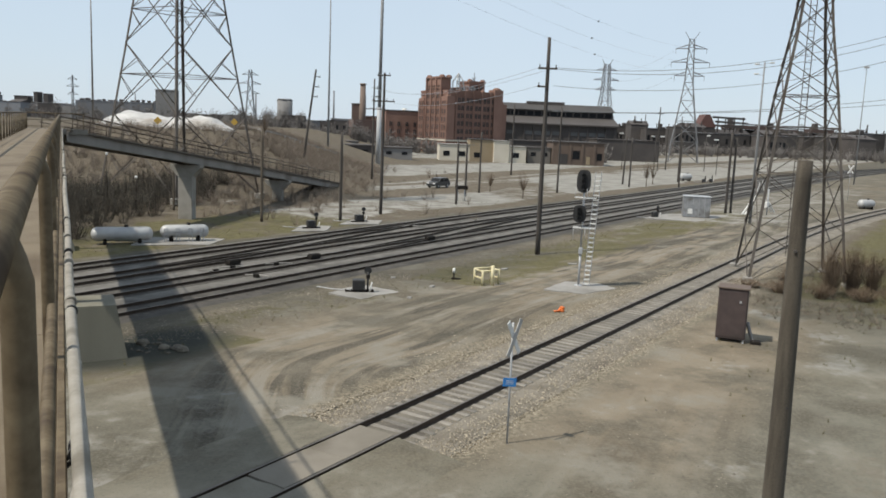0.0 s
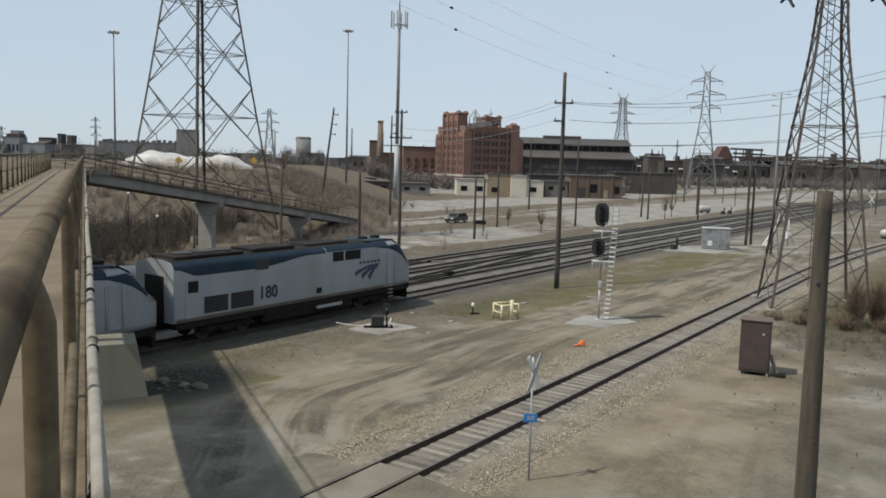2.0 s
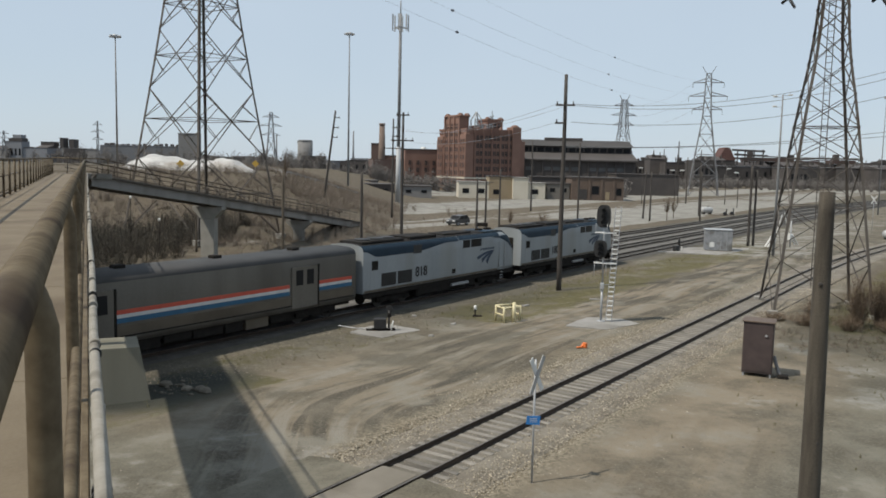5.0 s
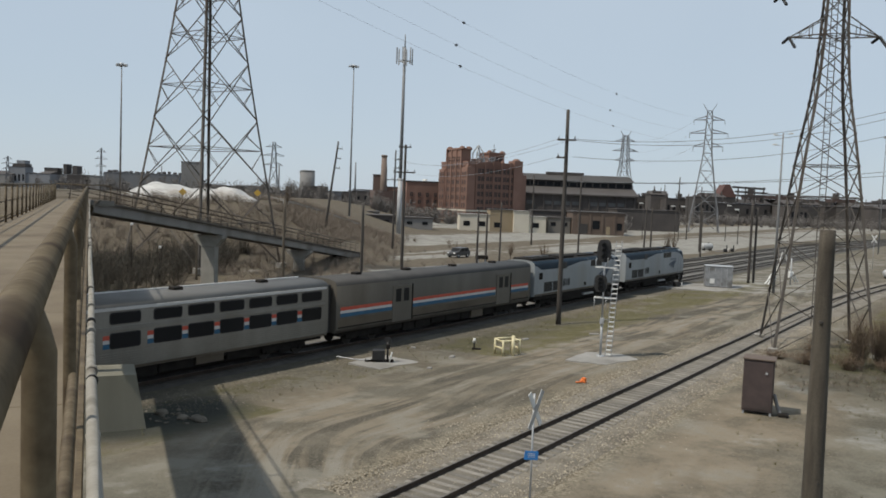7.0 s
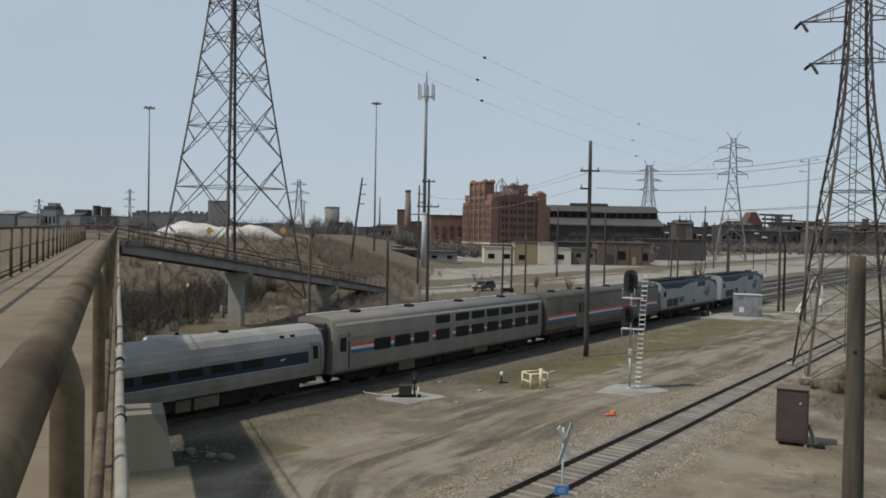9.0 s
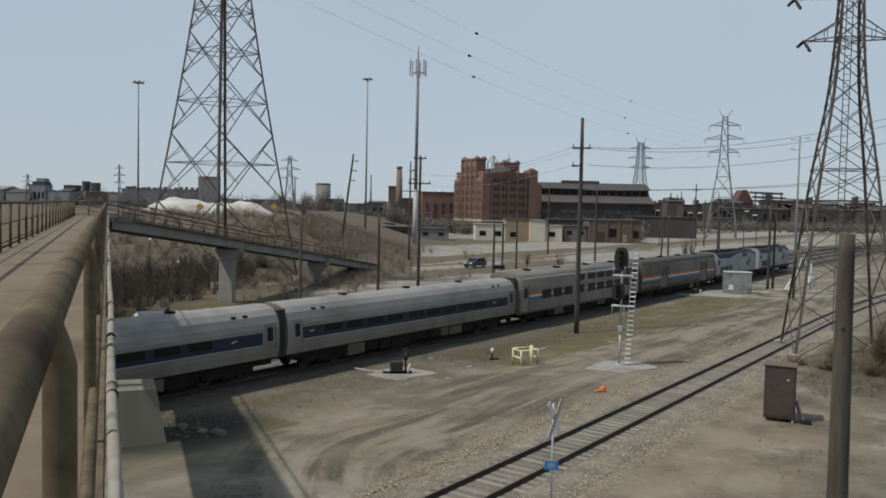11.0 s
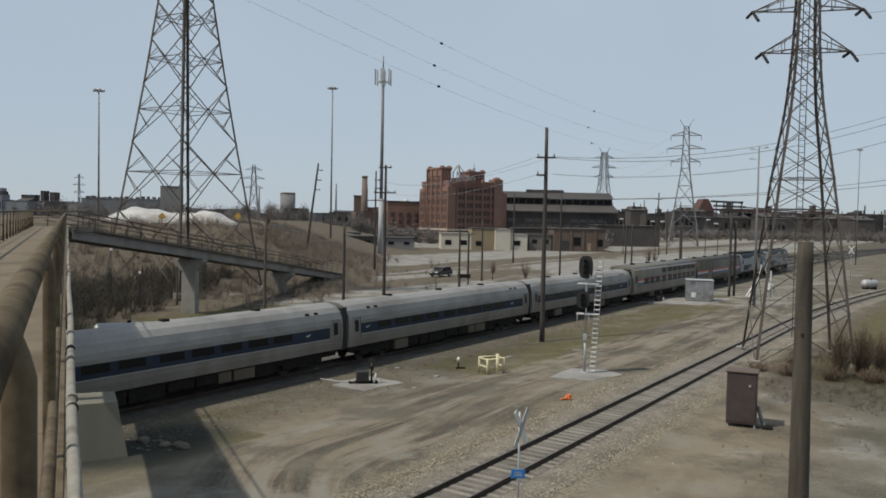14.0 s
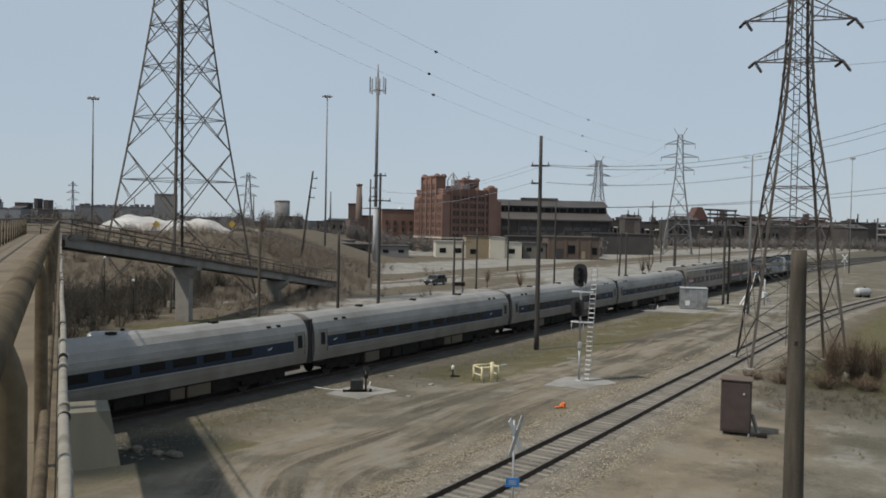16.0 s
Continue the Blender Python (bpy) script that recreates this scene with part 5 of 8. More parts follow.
def signal_mast():
    bx, by = 8.5, 50.5
    z0 = height(bx, by)
    s = thing("signal_mast", pose(bx, by, z0, 0, 0, -14), "railway signal mast with two black heads and a white ladder", "railway signal")
    mb = MB()
    mb.cyl((0, 0, 0), (0, 0, 0.12), 0.24, n=12)
    mb.cyl((0, 0, 0.1), (0, 0, 2.2), 0.075, n=12)
    part("mast_foot", mb, M["galv"], s)
    mb = MB()
    mb.cyl((0, 0, 2.2), (0, 0, 7.0), 0.062, n=12)
    part("mast", mb, M["galv"], s)
    mb = MB()
    mb.cbox(-0.12, 0.12, -0.16, 0.1, 2.05, 2.45, 0.02)
    part("junction_box", mb, M["galv"], s)
    for zc, hh, w, xo in ((6.55, 0.70, 0.43, -0.05), (4.55, 0.53, 0.40, -0.18)):
        rim = []
        n = 28
        for i in range(n):
            a = 2 * math.pi * i / n
            c, d = math.cos(a), math.sin(a)
            rim.append((w * abs(c) ** 0.65 * (1 if c > 0 else -1), hh * abs(d) ** 0.75 * (1 if d > 0 else -1)))
        mb = MB()
        mb.loft([[Vector((xo + u, y, zc + v)) for u, v in rim] for y in (-0.16, -0.13)], smooth=False)
        head = part("signal_head", mb, M["black"], s, "black signal head with backing plate")
        mb = MB()
        mb.cbox(xo - 0.2, xo + 0.2, -0.129, 0.12, zc - hh + 0.16, zc + hh - 0.16, 0.04)
        part("lamp_housing", mb, M["black"], head)
        for k in (-1, 0, 1):
            mb = MB()
            mb.cyl((xo, -0.16, zc + k * hh * 0.5), (xo, -0.34, zc + k * hh * 0.5), 0.13, 0.14, n=14, caps=False)
            part("hood", mb, M["black"], head)
    for z in (5.52, 3.66):
        mb = MB()
        mb.box(-0.55, 0.75, -0.28, -0.22, z, z + 0.05)
        mb.box(-0.55, 0.75, 0.22, 0.28, z, z + 0.05)
        for k in range(7):
            mb.box(-0.55 + 0.2 * k, -0.49 + 0.2 * k, -0.22, 0.22, z, z + 0.04)
        part("platform", mb, M["ladderwhite"], s, "white grated platform")
        for xx in (-0.5, 0.2):
            mb = MB()
            mb.cyl((xx, -0.25, z), (xx, -0.25, z + 0.6 if z > 5 else z - 0.75), 0.018, n=6)
            part("stay", mb, M["galv"], s)
    lad = MB()
    for xo in (-0.17, 0.17):
        lad.bar((0.46 + xo, 0.15, 0.02), (0.80 + xo, 0.05, 7.15), 0.028, 0.045)
    ladder = part("ladder", lad, M["galv"], s, "white painted ladder")
    for k in range(24):
        f = (k + 0.5) / 24
        mb = MB()
        z = 0.02 + 7.0 * f
        x = 0.46 + 0.34 * f
        mb.cbox(x - 0.165, x + 0.165, 0.15 - 0.1 * f - 0.07, 0.15 - 0.1 * f + 0.07, z - 0.034, z + 0.034, 0.006)
        part("rung", mb, M["ladderwhite"], ladder)
    mb = MB()
    mb.bar((0.08, 0, 2.35), (0.58, 0.12, 2.35), 0.03)
    part("ladder_stay", mb, M["galv"], s)


M["ladderwhite"] = material("ladder_white", (0.68, 0.68, 0.66), (0.78, 0.78, 0.76), 4, 0.6)
signal_mast()


def slab(name, label, pts, th, mat="pale", zoff=0.0):
    """A flat poured pad with a ragged outline."""
    cx, cy = sum(p[0] for p in pts) / len(pts), sum(p[1] for p in pts) / len(pts)
    z = height(cx, cy) + zoff
    rim = []
    m = len(pts)
    for i in range(m):
        a, b = Vector(pts[i]), Vector(pts[(i + 1) % m])
        for k in range(5):
            p = a.lerp(b, k / 5)
            j = 0.10 if k else 0.04
            rim.append(Vector((p.x - cx + random.uniform(-j, j), p.y - cy + random.uniform(-j, j), 0)))
    mb = MB()
    mb.loft([[p + Vector((0, 0, q)) for p in rim] for q in (-0.2, th)], smooth=False)
    ob = part(name, mb, M[mat], None, label, at(cx, cy, z))
    return tagged(ob, category="concrete pad", kind="structure")


slab("pad", "pale concrete pad under the signal mast", [(6.2, 48.9), (8.4, 47.9), (10.8, 50.0), (10.0, 51.6), (7.8, 51.8)], 0.05)
slab("pad", "broken pale concrete pad under a switch stand", [(-6.6, 47.3), (-4.6, 45.9), (-2.5, 48.4), (-5.0, 50.3)], 0.07)
slab("pad", "pale concrete pad under a switch stand", [(-13.9, 74.4), (-11.0, 75.6), (-10.9, 79.5), (-13.8, 79.2)], 0.07)
slab("pad", "pale concrete pad under a switch stand", [(-10.4, 81.0), (-6.6, 82.5), (-6.5, 86.0), (-9.6, 85.5)], 0.07)
slab("pad", "concrete pad under the equipment shelter", [(24.0, 99.0), (30.5, 96.5), (40.0, 101.0), (37.0, 107.0), (28.5, 105.5)], 0.06)
slab("pad", "concrete pad under the gas tanks", [(-24.0, 62.6), (-18.5, 64.4), (-18.2, 68.0), (-24.2, 67.4)], 0.05)


def switch_stand(x, y, turn):
    z = height(x, y) + 0.07
    s = thing("switch_stand", at(x, y, z, turn), "black switch machine with a round target on a concrete pad", "switch stand", "switch stands")
    mb = MB()
    mb.cbox(-0.52, 0.22, -0.28, 0.28, 0.12, 0.74, 0.05)
    part("gear_case", mb, M["black"], s)
    mb = MB()
    mb.box(-0.95, 0.75, -0.16, -0.04, 0.0, 0.12)
    mb.box(-0.95, 0.75, 0.06, 0.18, 0.0, 0.12)
    part("base_bars", mb, M["dark"], s)
    mb = MB()
    mb.cyl((0.38, 0, 0.05), (0.38, 0, 1.2), 0.06, n=10)
    part("stem", mb, M["black"], s)
    mb = MB()
    mb.cyl((0.38, -0.03, 1.27), (0.38, 0.03, 1.27), 0.22, n=18)
    part("target", mb, M["black"], s, "round black target")
    mb = MB()
    mb.cbox(0.28, 0.50, -0.12, 0.12, 0.78, 1.04, 0.04)
    part("lamp", mb, M["dark"], s)
    mb = MB()
    mb.cyl((0.50, -0.24, 0.06), (0.62, -0.24, 0.62), 0.045, n=8)
    part("lever", mb, M["white"], s, "white throw lever")
    mb = MB()
    mb.tube([(-0.6, 0.0, 0.1), (-1.6, 0.3, 0.06), (-2.6, 0.9, 0.1)], 0.035, n=6)
    part("throw_rod", mb, M["galv"], s)
    return s


switch_stand(-4.75, 48.0, 8)
switch_stand(-12.4, 77.2, 30)
switch_stand(-8.6, 83.8, 30)


def barrier_frame():
    z = height(2.8, 51.4)
    f = thing("barrier_frame", at(2.85, 51.35, z, 27), "faded yellow pipe barrier around a buried valve", "barrier")
    for x, y, h in ((-0.58, -0.45, 1.0), (0.58, -0.45, 1.02), (0.62, 0.58, 1.0), (-0.58, 0.58, 0.95), (0.05, -0.6, 1.28)):
        mb = MB()
        mb.cyl((x, y, -0.1), (x, y, h), 0.07 if h < 1.2 else 0.105, n=12)
        part("post", mb, M["yellow"], f)
    for a, b, z1 in (((-0.58, -0.45), (0.58, -0.45), 0.93), ((0.58, -0.45), (0.62, 0.58), 0.93), ((-0.58, 0.58), (0.62, 0.58), 0.93), ((-0.58, -0.45), (-0.58, 0.58), 0.9), ((0.58, -0.45), (0.62, 0.58), 0.45), ((-0.58, -0.45), (-0.58, 0.58), 0.45)):
        mb = MB()
        mb.cyl((*a, z1), (*b, z1), 0.058, n=10)
        part("rail", mb, M["yellow"], f)
    m = thing("marker_post", at(0.78, 53.2, height(0.78, 53.2)), "short white-capped marker post", "marker post")
    mb = MB()
    mb.cyl((0, 0, -0.1), (0, 0, 0.5), 0.05, n=8)
    part("stem", mb, M["dark"], m)
    mb = MB()
    mb.cyl((0, 0, 0.45), (0, 0, 0.75), 0.11, 0.09, n=10)
    part("cap", mb, M["white"], m)
    mb = MB()
    mb.cbox(-0.15, 0.45, -0.1, 0.1, -0.02, 0.12, 0.03)
    part("foot", mb, M["dark"], m)
    for x, y, w in ((-0.6, 50.3, 0.5), (-3.2, 53.4, 0.3), (4.4, 57.5, 0.6), (9.6, 60.1, 0.7), (-1.8, 46.2, 0.25)):
        b = MB()
        b.cbox(-w / 2, w / 2, -0.13, 0.13, -0.05, 0.09, 0.02)
        tagged(part("concrete_chunk", b, M["pale"], None, "broken chunk of pale concrete on dirt", at(x, y, height(x, y), random.uniform(0, 90))), category="rubble", group="rubble")


barrier_frame()


def crossbuck(x, y, turn, size=1.0, blue=True, z0=None, top=3.75):
    z = height(x, y) if z0 is None else z0
    c = thing("crossing_sign", at(x, y, z, turn), "weathered crossbuck sign on a thin steel post" if blue else "white crossbuck sign beside the far crossing", "road sign", "crossing signs")
    mb = MB()
    mb.cyl((0, 0, -0.3), (0, 0, top), 0.032, n=10)
    part("post", mb, M["galv"], c)
    for a, mat in ((58, "white"), (-58, "signback")):
        mb = MB()
        mb.cbox(-0.61 * size, 0.61 * size, -0.012, 0.012, -0.085, 0.085, 0.004)
        part("blade", mb, M[mat if blue else "white"], c, m=pose(0, -0.05 if a > 0 else -0.08, top - 0.45, 0, a, 0))
    if blue:
        mb = MB()
        mb.cbox(-0.22, 0.20, -0.008, 0.008, -0.13, 0.13, 0.003)
        part("blue_plate", mb, M["blue"], c, "small blue notice plate", m=pose(-0.10, -0.06, 1.95, 0, 4, -38))
        for k in range(3):
            mb = MB()
            mb.box(-0.13, 0.11, -0.0115, -0.0085, -0.055 + 0.05 * k, -0.04 + 0.05 * k)
            part("text_bar", mb, M["white"], c, m=pose(-0.10, -0.06, 1.95, 0, 4, -38))
    return c


M["signback"] = material("bare_sign_metal", (0.36, 0.36, 0.35), (0.48, 0.48, 0.47), 4, 0.6, 0.1)
crossbuck(2.17, 23.88, 52)
crossbuck(68.5, 140.7, -20, 1.3, False, top=5.6)


def cabinet():
    c = thing("relay_cabinet", at(13.75, 38.1, height(13.7, 38.1), -22), "dark brown steel relay cabinet on short legs", "cabinet")
    w, d, h = 0.66, 0.54, 2.52
    mb = MB()
    mb.cbox(-w, w, -d, d, 0.16, h, 0.015)
    part("body", mb, M["cabinet"], c)
    mb = MB()
    mb.cbox(-w - 0.05, w + 0.05, -d - 0.07, d + 0.05, h + 0.001, h + 0.07, 0.015)
    part("lid", mb, M["cablit"], c, "brown lid, coloured lighter as a sunlit top")
    mb = MB()
    mb.cbox(-w + 0.05, w - 0.05, -d - 0.022, -d + 0.0, 0.26, h - 0.08, 0.008)
    door = part("door", mb, M["cabinet"], c)
    mb = MB()
    mb.cyl((0.34, -d - 0.075, 1.95), (0.34, -d - 0.02, 1.95), 0.055, n=12)
    part("padlock", mb, M["galv"], door)
    for x in (-w + 0.08, w - 0.08):
        for y in (-d + 0.08, d - 0.08):
            mb = MB()
            mb.box(x - 0.04, x + 0.04, y - 0.04, y + 0.04, -0.15, 0.17)
            part("leg", mb, M["galv"], c)
    mb = MB()
    mb.tube([(w + 0.04, 0.0, 0.95), (w + 0.14, -0.05, 0.6), (w + 0.27, -0.1, 0.25), (w + 0.38, -0.16, -0.05)], 0.085, n=10)
    part("cable_boot", mb, M["greywall"], c, "grey corrugated cable boot")
    mb = MB()
    mb.cbox(w + 0.25, w + 0.7, -0.45, 0.0, -0.1, 0.16, 0.04)
    part("cable_box", mb, M["dark"], c)


# the cabinet's brown made lighter for the lid, sunlight put into the colour
M["cablit"] = material("sunlit_brown", (0.108, 0.076, 0.058), (0.144, 0.104, 0.079), 3, 0.7)
cabinet()


def debris():
    z = height(6.2, 42.5)
    o = thing("traffic_barrel", at(6.25, 42.6, z + 0.02, 25) @ Matrix.Scale(0.62, 4), "crushed orange traffic barricade lying on gravel", "barricade")
    mb = MB()
    mb.cbox(-0.5, 0.35, -0.1, 0.1, 0.02, 0.12, 0.02)
    part("board", mb, M["orange"], o)
    mb = MB()
    mb.cbox(-0.12, 0.5, -0.09, 0.09, 0.0, 0.1, 0.02)
    part("board", mb, M["orange"], o, m=pose(0.05, 0.05, 0.12, 0, -14, 40))
    mb = MB()
    mb.cbox(0.2, 0.42, -0.2, 0.2, 0.0, 0.42, 0.03)
    part("foot", mb, M["orange"], o)
    rnd = random.Random(11)
    for i in range(20):
        f = rnd.random()
        a, b = -12.9 + 2.2 * f + rnd.gauss(0, 0.35), 34.3 - 0.6 * f + rnd.gauss(0, 0.45)
        r = rnd.choice((rnd.uniform(0.06, 0.16), rnd.uniform(0.12, 0.34)))
        q = MB()
        n1, n2 = 7, 4
        rings = []
        for k in range(n2 + 1):
            f = math.pi * (0.12 + 0.76 * k / n2)
            rings.append([Vector((r * math.sin(f) * math.cos(t) * (1 + 0.35 * noise.noise((i, k, t))), r * 0.8 * math.sin(f) * math.sin(t) * (1 + 0.35 * noise.noise((i + 9, k, t))), -r * 0.55 * math.cos(f))) for t in [2 * math.pi * j / n1 for j in range(n1)]])
        q.loft(rings, smooth=False)
        tagged(part("rock", q, M["stone"], None, "broken rock beside the concrete block", at(a, b, height(a, b) + r * 0.2, rnd.uniform(0, 360))), category="rock", group="rubble")


debris()


def gas_tank(x0, y0, x1, y1, r, zc, label, frames):
    dx, dy = x1 - x0, y1 - y0
    ln = math.hypot(dx, dy)
    cx, cy = (x0 + x1) / 2, (y0 + y1) / 2
    z0 = height(cx, cy)
    t = thing("gas_tank", at(cx, cy, z0, math.degrees(math.atan2(dy, dx))), label, "tank", "gas tanks")
    prof = [(-ln / 2, 0.05), (-ln / 2 + 0.06, r * 0.55), (-ln / 2 + 0.2, r * 0.86), (-ln / 2 + 0.42, r), (ln / 2 - 0.42, r), (ln / 2 - 0.2, r * 0.86), (ln / 2 - 0.06, r * 0.55), (ln / 2, 0.05)]
    mb = MB()
    mb.loft([[Vector((x, q * math.cos(a), zc + q * math.sin(a))) for a in [2 * math.pi * k / 20 for k in range(20)]] for x, q in prof])
    part("shell", mb, M["silver"], t)
    for x in (-ln * 0.28, ln * 0.28):
        mb = MB()
        mb.cbox(x - 0.12, x + 0.12, -r * 0.8, r * 0.8, -0.1, zc - r * 0.55, 0.02)
        part("saddle", mb, M["dark"], t)
    mb = MB()
    mb.cyl((0.3, 0, zc + r * 0.9), (0.3, 0, zc + r + 0.16), 0.16, n=10)
    part("valve_cover", mb, M["dark"], t)
    if frames:
        for x in (-ln * 0.4, -ln * 0.16, ln * 0.1, ln * 0.34):
            mb = MB()
            for sx in (-0.13, 0.13):
                mb.bar((x + sx, -r - 0.12, 0), (x + sx, -r - 0.12, zc + r * 0.6), 0.06)
            mb.bar((x - 0.13, -r - 0.12, zc + r * 0.5), (x + 0.13, -r - 0.12, zc + r * 0.5), 0.06)
            mb.bar((x - 0.13, -r - 0.12, zc - r * 0.3), (x + 0.13, -r - 0.12, zc - r * 0.3), 0.06)
            part("pipe_stand", mb, M["galv"], t)


gas_tank(-27.0, 62.5, -22.9, 64.4, 0.55, 0.78, "silver horizontal gas tank on low saddles", False)
gas_tank(-22.6, 65.2, -19.2, 66.8, 0.52, 0.84, "silver gas tank behind pipe stands", True)
gas_tank(54.0, 191.2, 56.8, 191.8, 0.75, 0.95, "white horizontal tank across the tracks", False)
switch_stand(58.1, 186.3, 40)
switch_stand(60.7, 189.6, 40)
gas_tank(61.0, 121.6, 63.6, 122.6, 0.62, 0.75, "white horizontal tank beside the far track", False)


def shelter():
    s = thing("equipment_shelter", at(31.2, 102.9, height(31, 103) + 0.06, -12), "grey sheet-metal signal equipment shelter", "shelter")
    mb = MB()
    mb.cbox(-1.45, 1.75, -1.2, 1.2, 0.1, 2.58, 0.03)
    part("body", mb, M["shelter"], s)
    mb = MB()
    mb.cbox(-1.52, 1.82, -1.27, 1.27, 2.581, 2.67, 0.03)
    part("roof", mb, M["galv"], s)
    for x in (-1.0, -0.3, 0.4, 1.1):
        mb = MB()
        mb.box(x - 0.02, x + 0.02, -1.225, -1.2, 0.1, 2.55)
        part("rib", mb, M["galv"], s)
    mb = MB()
    mb.cbox(-0.9, -0.35, -1.26, -1.2, 0.5, 1.1, 0.01)
    part("vent", mb, M["white"], s)
    mb = MB()
    mb.cbox(1.752, 1.78, -0.6, 0.3, 0.2, 2.1, 0.005)
    part("door", mb, M["shelter"], s)
    switch_stand(25.8, 100.6, 40)


M["shelter"] = material("shelter_steel", (0.27, 0.28, 0.295), (0.40, 0.405, 0.415), 2.2, 0.5, 0.4, stain=(0.19, 0.18, 0.165))
shelter()


def crossing_gate(x, y, turn):
    g = thing("crossing_gate", at(x, y, height(x, y), turn), "white railway crossing gate mechanism with raised arm", "crossing gate", "crossing gates")
    mb = MB()
    mb.cyl((0, 0, -0.2), (0, 0, 3.4), 0.09, n=10)
    part("mast", mb, M["galv"], g)
    mb = MB()
    mb.cbox(-0.28, 0.28, -0.22, 0.22, 0.9, 1.7, 0.04)
    part("gear_box", mb, M["white"], g)
    for s in (-1, 1):
        mb = MB()
        mb.bar((0.1, 0.25 * s, 1.5), (0.95, 0.25 * s, 0.35), 0.22, 0.08)
        part("counterweight", mb, M["white"], g)
    mb = MB()
    mb.bar((0, 0.28, 1.4), (-0.9, 0.28, 4.4), 0.10, 0.05)
    part("gate_arm", mb, M["white"], g)


crossing_gate(38.4, 103.6, 200)
crossing_gate(41.6, 106.4, 20)


def suv(x, y, turn):
    c = thing("car", at(x, y, height(x, y), turn), "dark parked sport utility car on pale gravel", "car")
    prof = [(-2.25, 0.35), (-2.3, 0.75), (-2.1, 0.98), (-1.2, 1.05), (-0.65, 1.62), (1.5, 1.68), (2.05, 1.1), (2.25, 0.95), (2.25, 0.35)]
    mb = MB()
    mb.loft([[Vector((u, y, z if z < 1.06 else z)) for u, z in prof] for y in (-0.88, 0.88)], smooth=False)
    part("body", mb, M["carpaint"], c)
    for sgn in (-1, 1):
        for x0, x1 in ((-0.75, 0.25), (0.35, 1.5)):
            mb = MB()
            mb.add([(x0 - (0.25 if x0 < 0 else 0), sgn * 0.89, 1.08), (x1, sgn * 0.89, 1.08), (x1, sgn * 0.89, 1.54), (x0 + 0.2, sgn * 0.89, 1.54)], [(0, 1, 2, 3) if sgn < 0 else (3, 2, 1, 0)])
            part("side_window", mb, M["window"], c)
        for xx in (-1.4, 1.4):
            mb = MB()
            mb.cyl((xx, sgn * 0.68, 0.35), (xx, sgn * 0.92, 0.35), 0.35, n=16)
            w = part("wheel", mb, M["black"], c)
            mb = MB()
            mb.cyl((xx, sgn * 0.90, 0.35), (xx, sgn * 0.93, 0.35), 0.2, n=12)
            part("rim", mb, M["galv"], w)
    for yy in (-0.6, 0.6):
        mb = MB()
        mb.cbox(-2.33, -2.25, yy - 0.2, yy + 0.2, 0.72, 0.9, 0.02)
        part("headlight", mb, M["white"], c)
    mb = MB()
    mb.add([(-1.17, -0.75, 1.09), (-1.17, 0.75, 1.09), (-0.70, 0.7, 1.60), (-0.70, -0.7, 1.60)], [(3, 2, 1, 0)])
    part("windscreen", mb, M["window"], c)


suv(-1.2, 137.5, 58)


def point_gear():
    """Pale switch rods, conduit ends and boxes lying between the main tracks."""
    for x, y, turn, ln in ((-11.7, 51.5, -12, 1.7), (-13.9, 54.2, 30, 2.2), (-11.4, 56.2, 28, 2.0), (-3.2, 81.0, 20, 2.4), (-14.6, 52.6, 40, 1.2)):
        g = thing("switch_rod", at(x, y, -0.12, turn), "pale switch rod lying between the tracks", "switch rod", "switch rods")
        part("rod", MB().tube([(-ln / 2, 0, 0.04), (0, 0.06, 0.10), (ln / 2, -0.12, 0.05)], 0.045, n=8), M["pale"], g)
        part("clamp", MB().cbox(-0.25, 0.1, -0.14, 0.14, -0.05, 0.16, 0.02), M["dark"], g)
    for x, y in ((-14.3, 55.6), (-9.4, 59.5), (-1.2, 72.0)):
        g = thing("point_machine", at(x, y, -0.15, 57), "low dark point machine between the tracks", "point machine", "point machines")
        part("case", MB().cbox(-0.5, 0.5, -0.25, 0.25, 0.0, 0.32, 0.04), M["dark"], g)
        part("lid", MB().cbox(-0.42, 0.42, -0.2, 0.2, 0.321, 0.36, 0.01), M["dark"], g)


point_gear()


def lamp_globe(x, y, top):
    z0 = height(x, y)
    g = thing("path_lamp", at(x, y, z0), "white globe lamp on a thin post below the ramp", "lamp", "path lamps")
    part("post", MB().cyl((0, 0, -0.2), (0, 0, top - z0), 0.05, 0.035, n=8), M["dark"], g)
    n, r = 12, 0.15
    rings = [[Vector((r * math.sin(f) * math.cos(2 * math.pi * k / n), r * math.sin(f) * math.sin(2 * math.pi * k / n), top - z0 + 0.16 - r * math.cos(f))) for k in range(n)] for f in [0.05 + 3.04 * i / 7 for i in range(8)]]
    part("globe", MB().loft(rings), M["white"], g)


lamp_globe(-34.9, 85.0, 5.5)
lamp_globe(-31.9, 85.0, 3.2)

# ---- poles, masts and lattice towers ----
utility_pole(7.66, 66.26, 17.0, 0.21, 0.13, ((14.6, 0.75, 0.75, 3), (13.2, 0.75, 0.1, 2)), turn=-8, label="tall dark wooden utility pole with two crossarms")
utility_pole(48.0, 66.0, 24.6, 0.24, 0.15, ((24.0, 0.9, 0.9, 3), (21.6, 0.75, 0.75, 2)), turn=0, label="tall dark wooden utility pole with two crossarms")
utility_pole(-18.06, 81.1, 8.9, 0.15, 0.11, mat="wood", label="bare brown wooden pole near the ramp")
utility_pole(-10.76, 84.9, 8.8, 0.17, 0.13, label="short dark wooden pole beside the yard tracks")
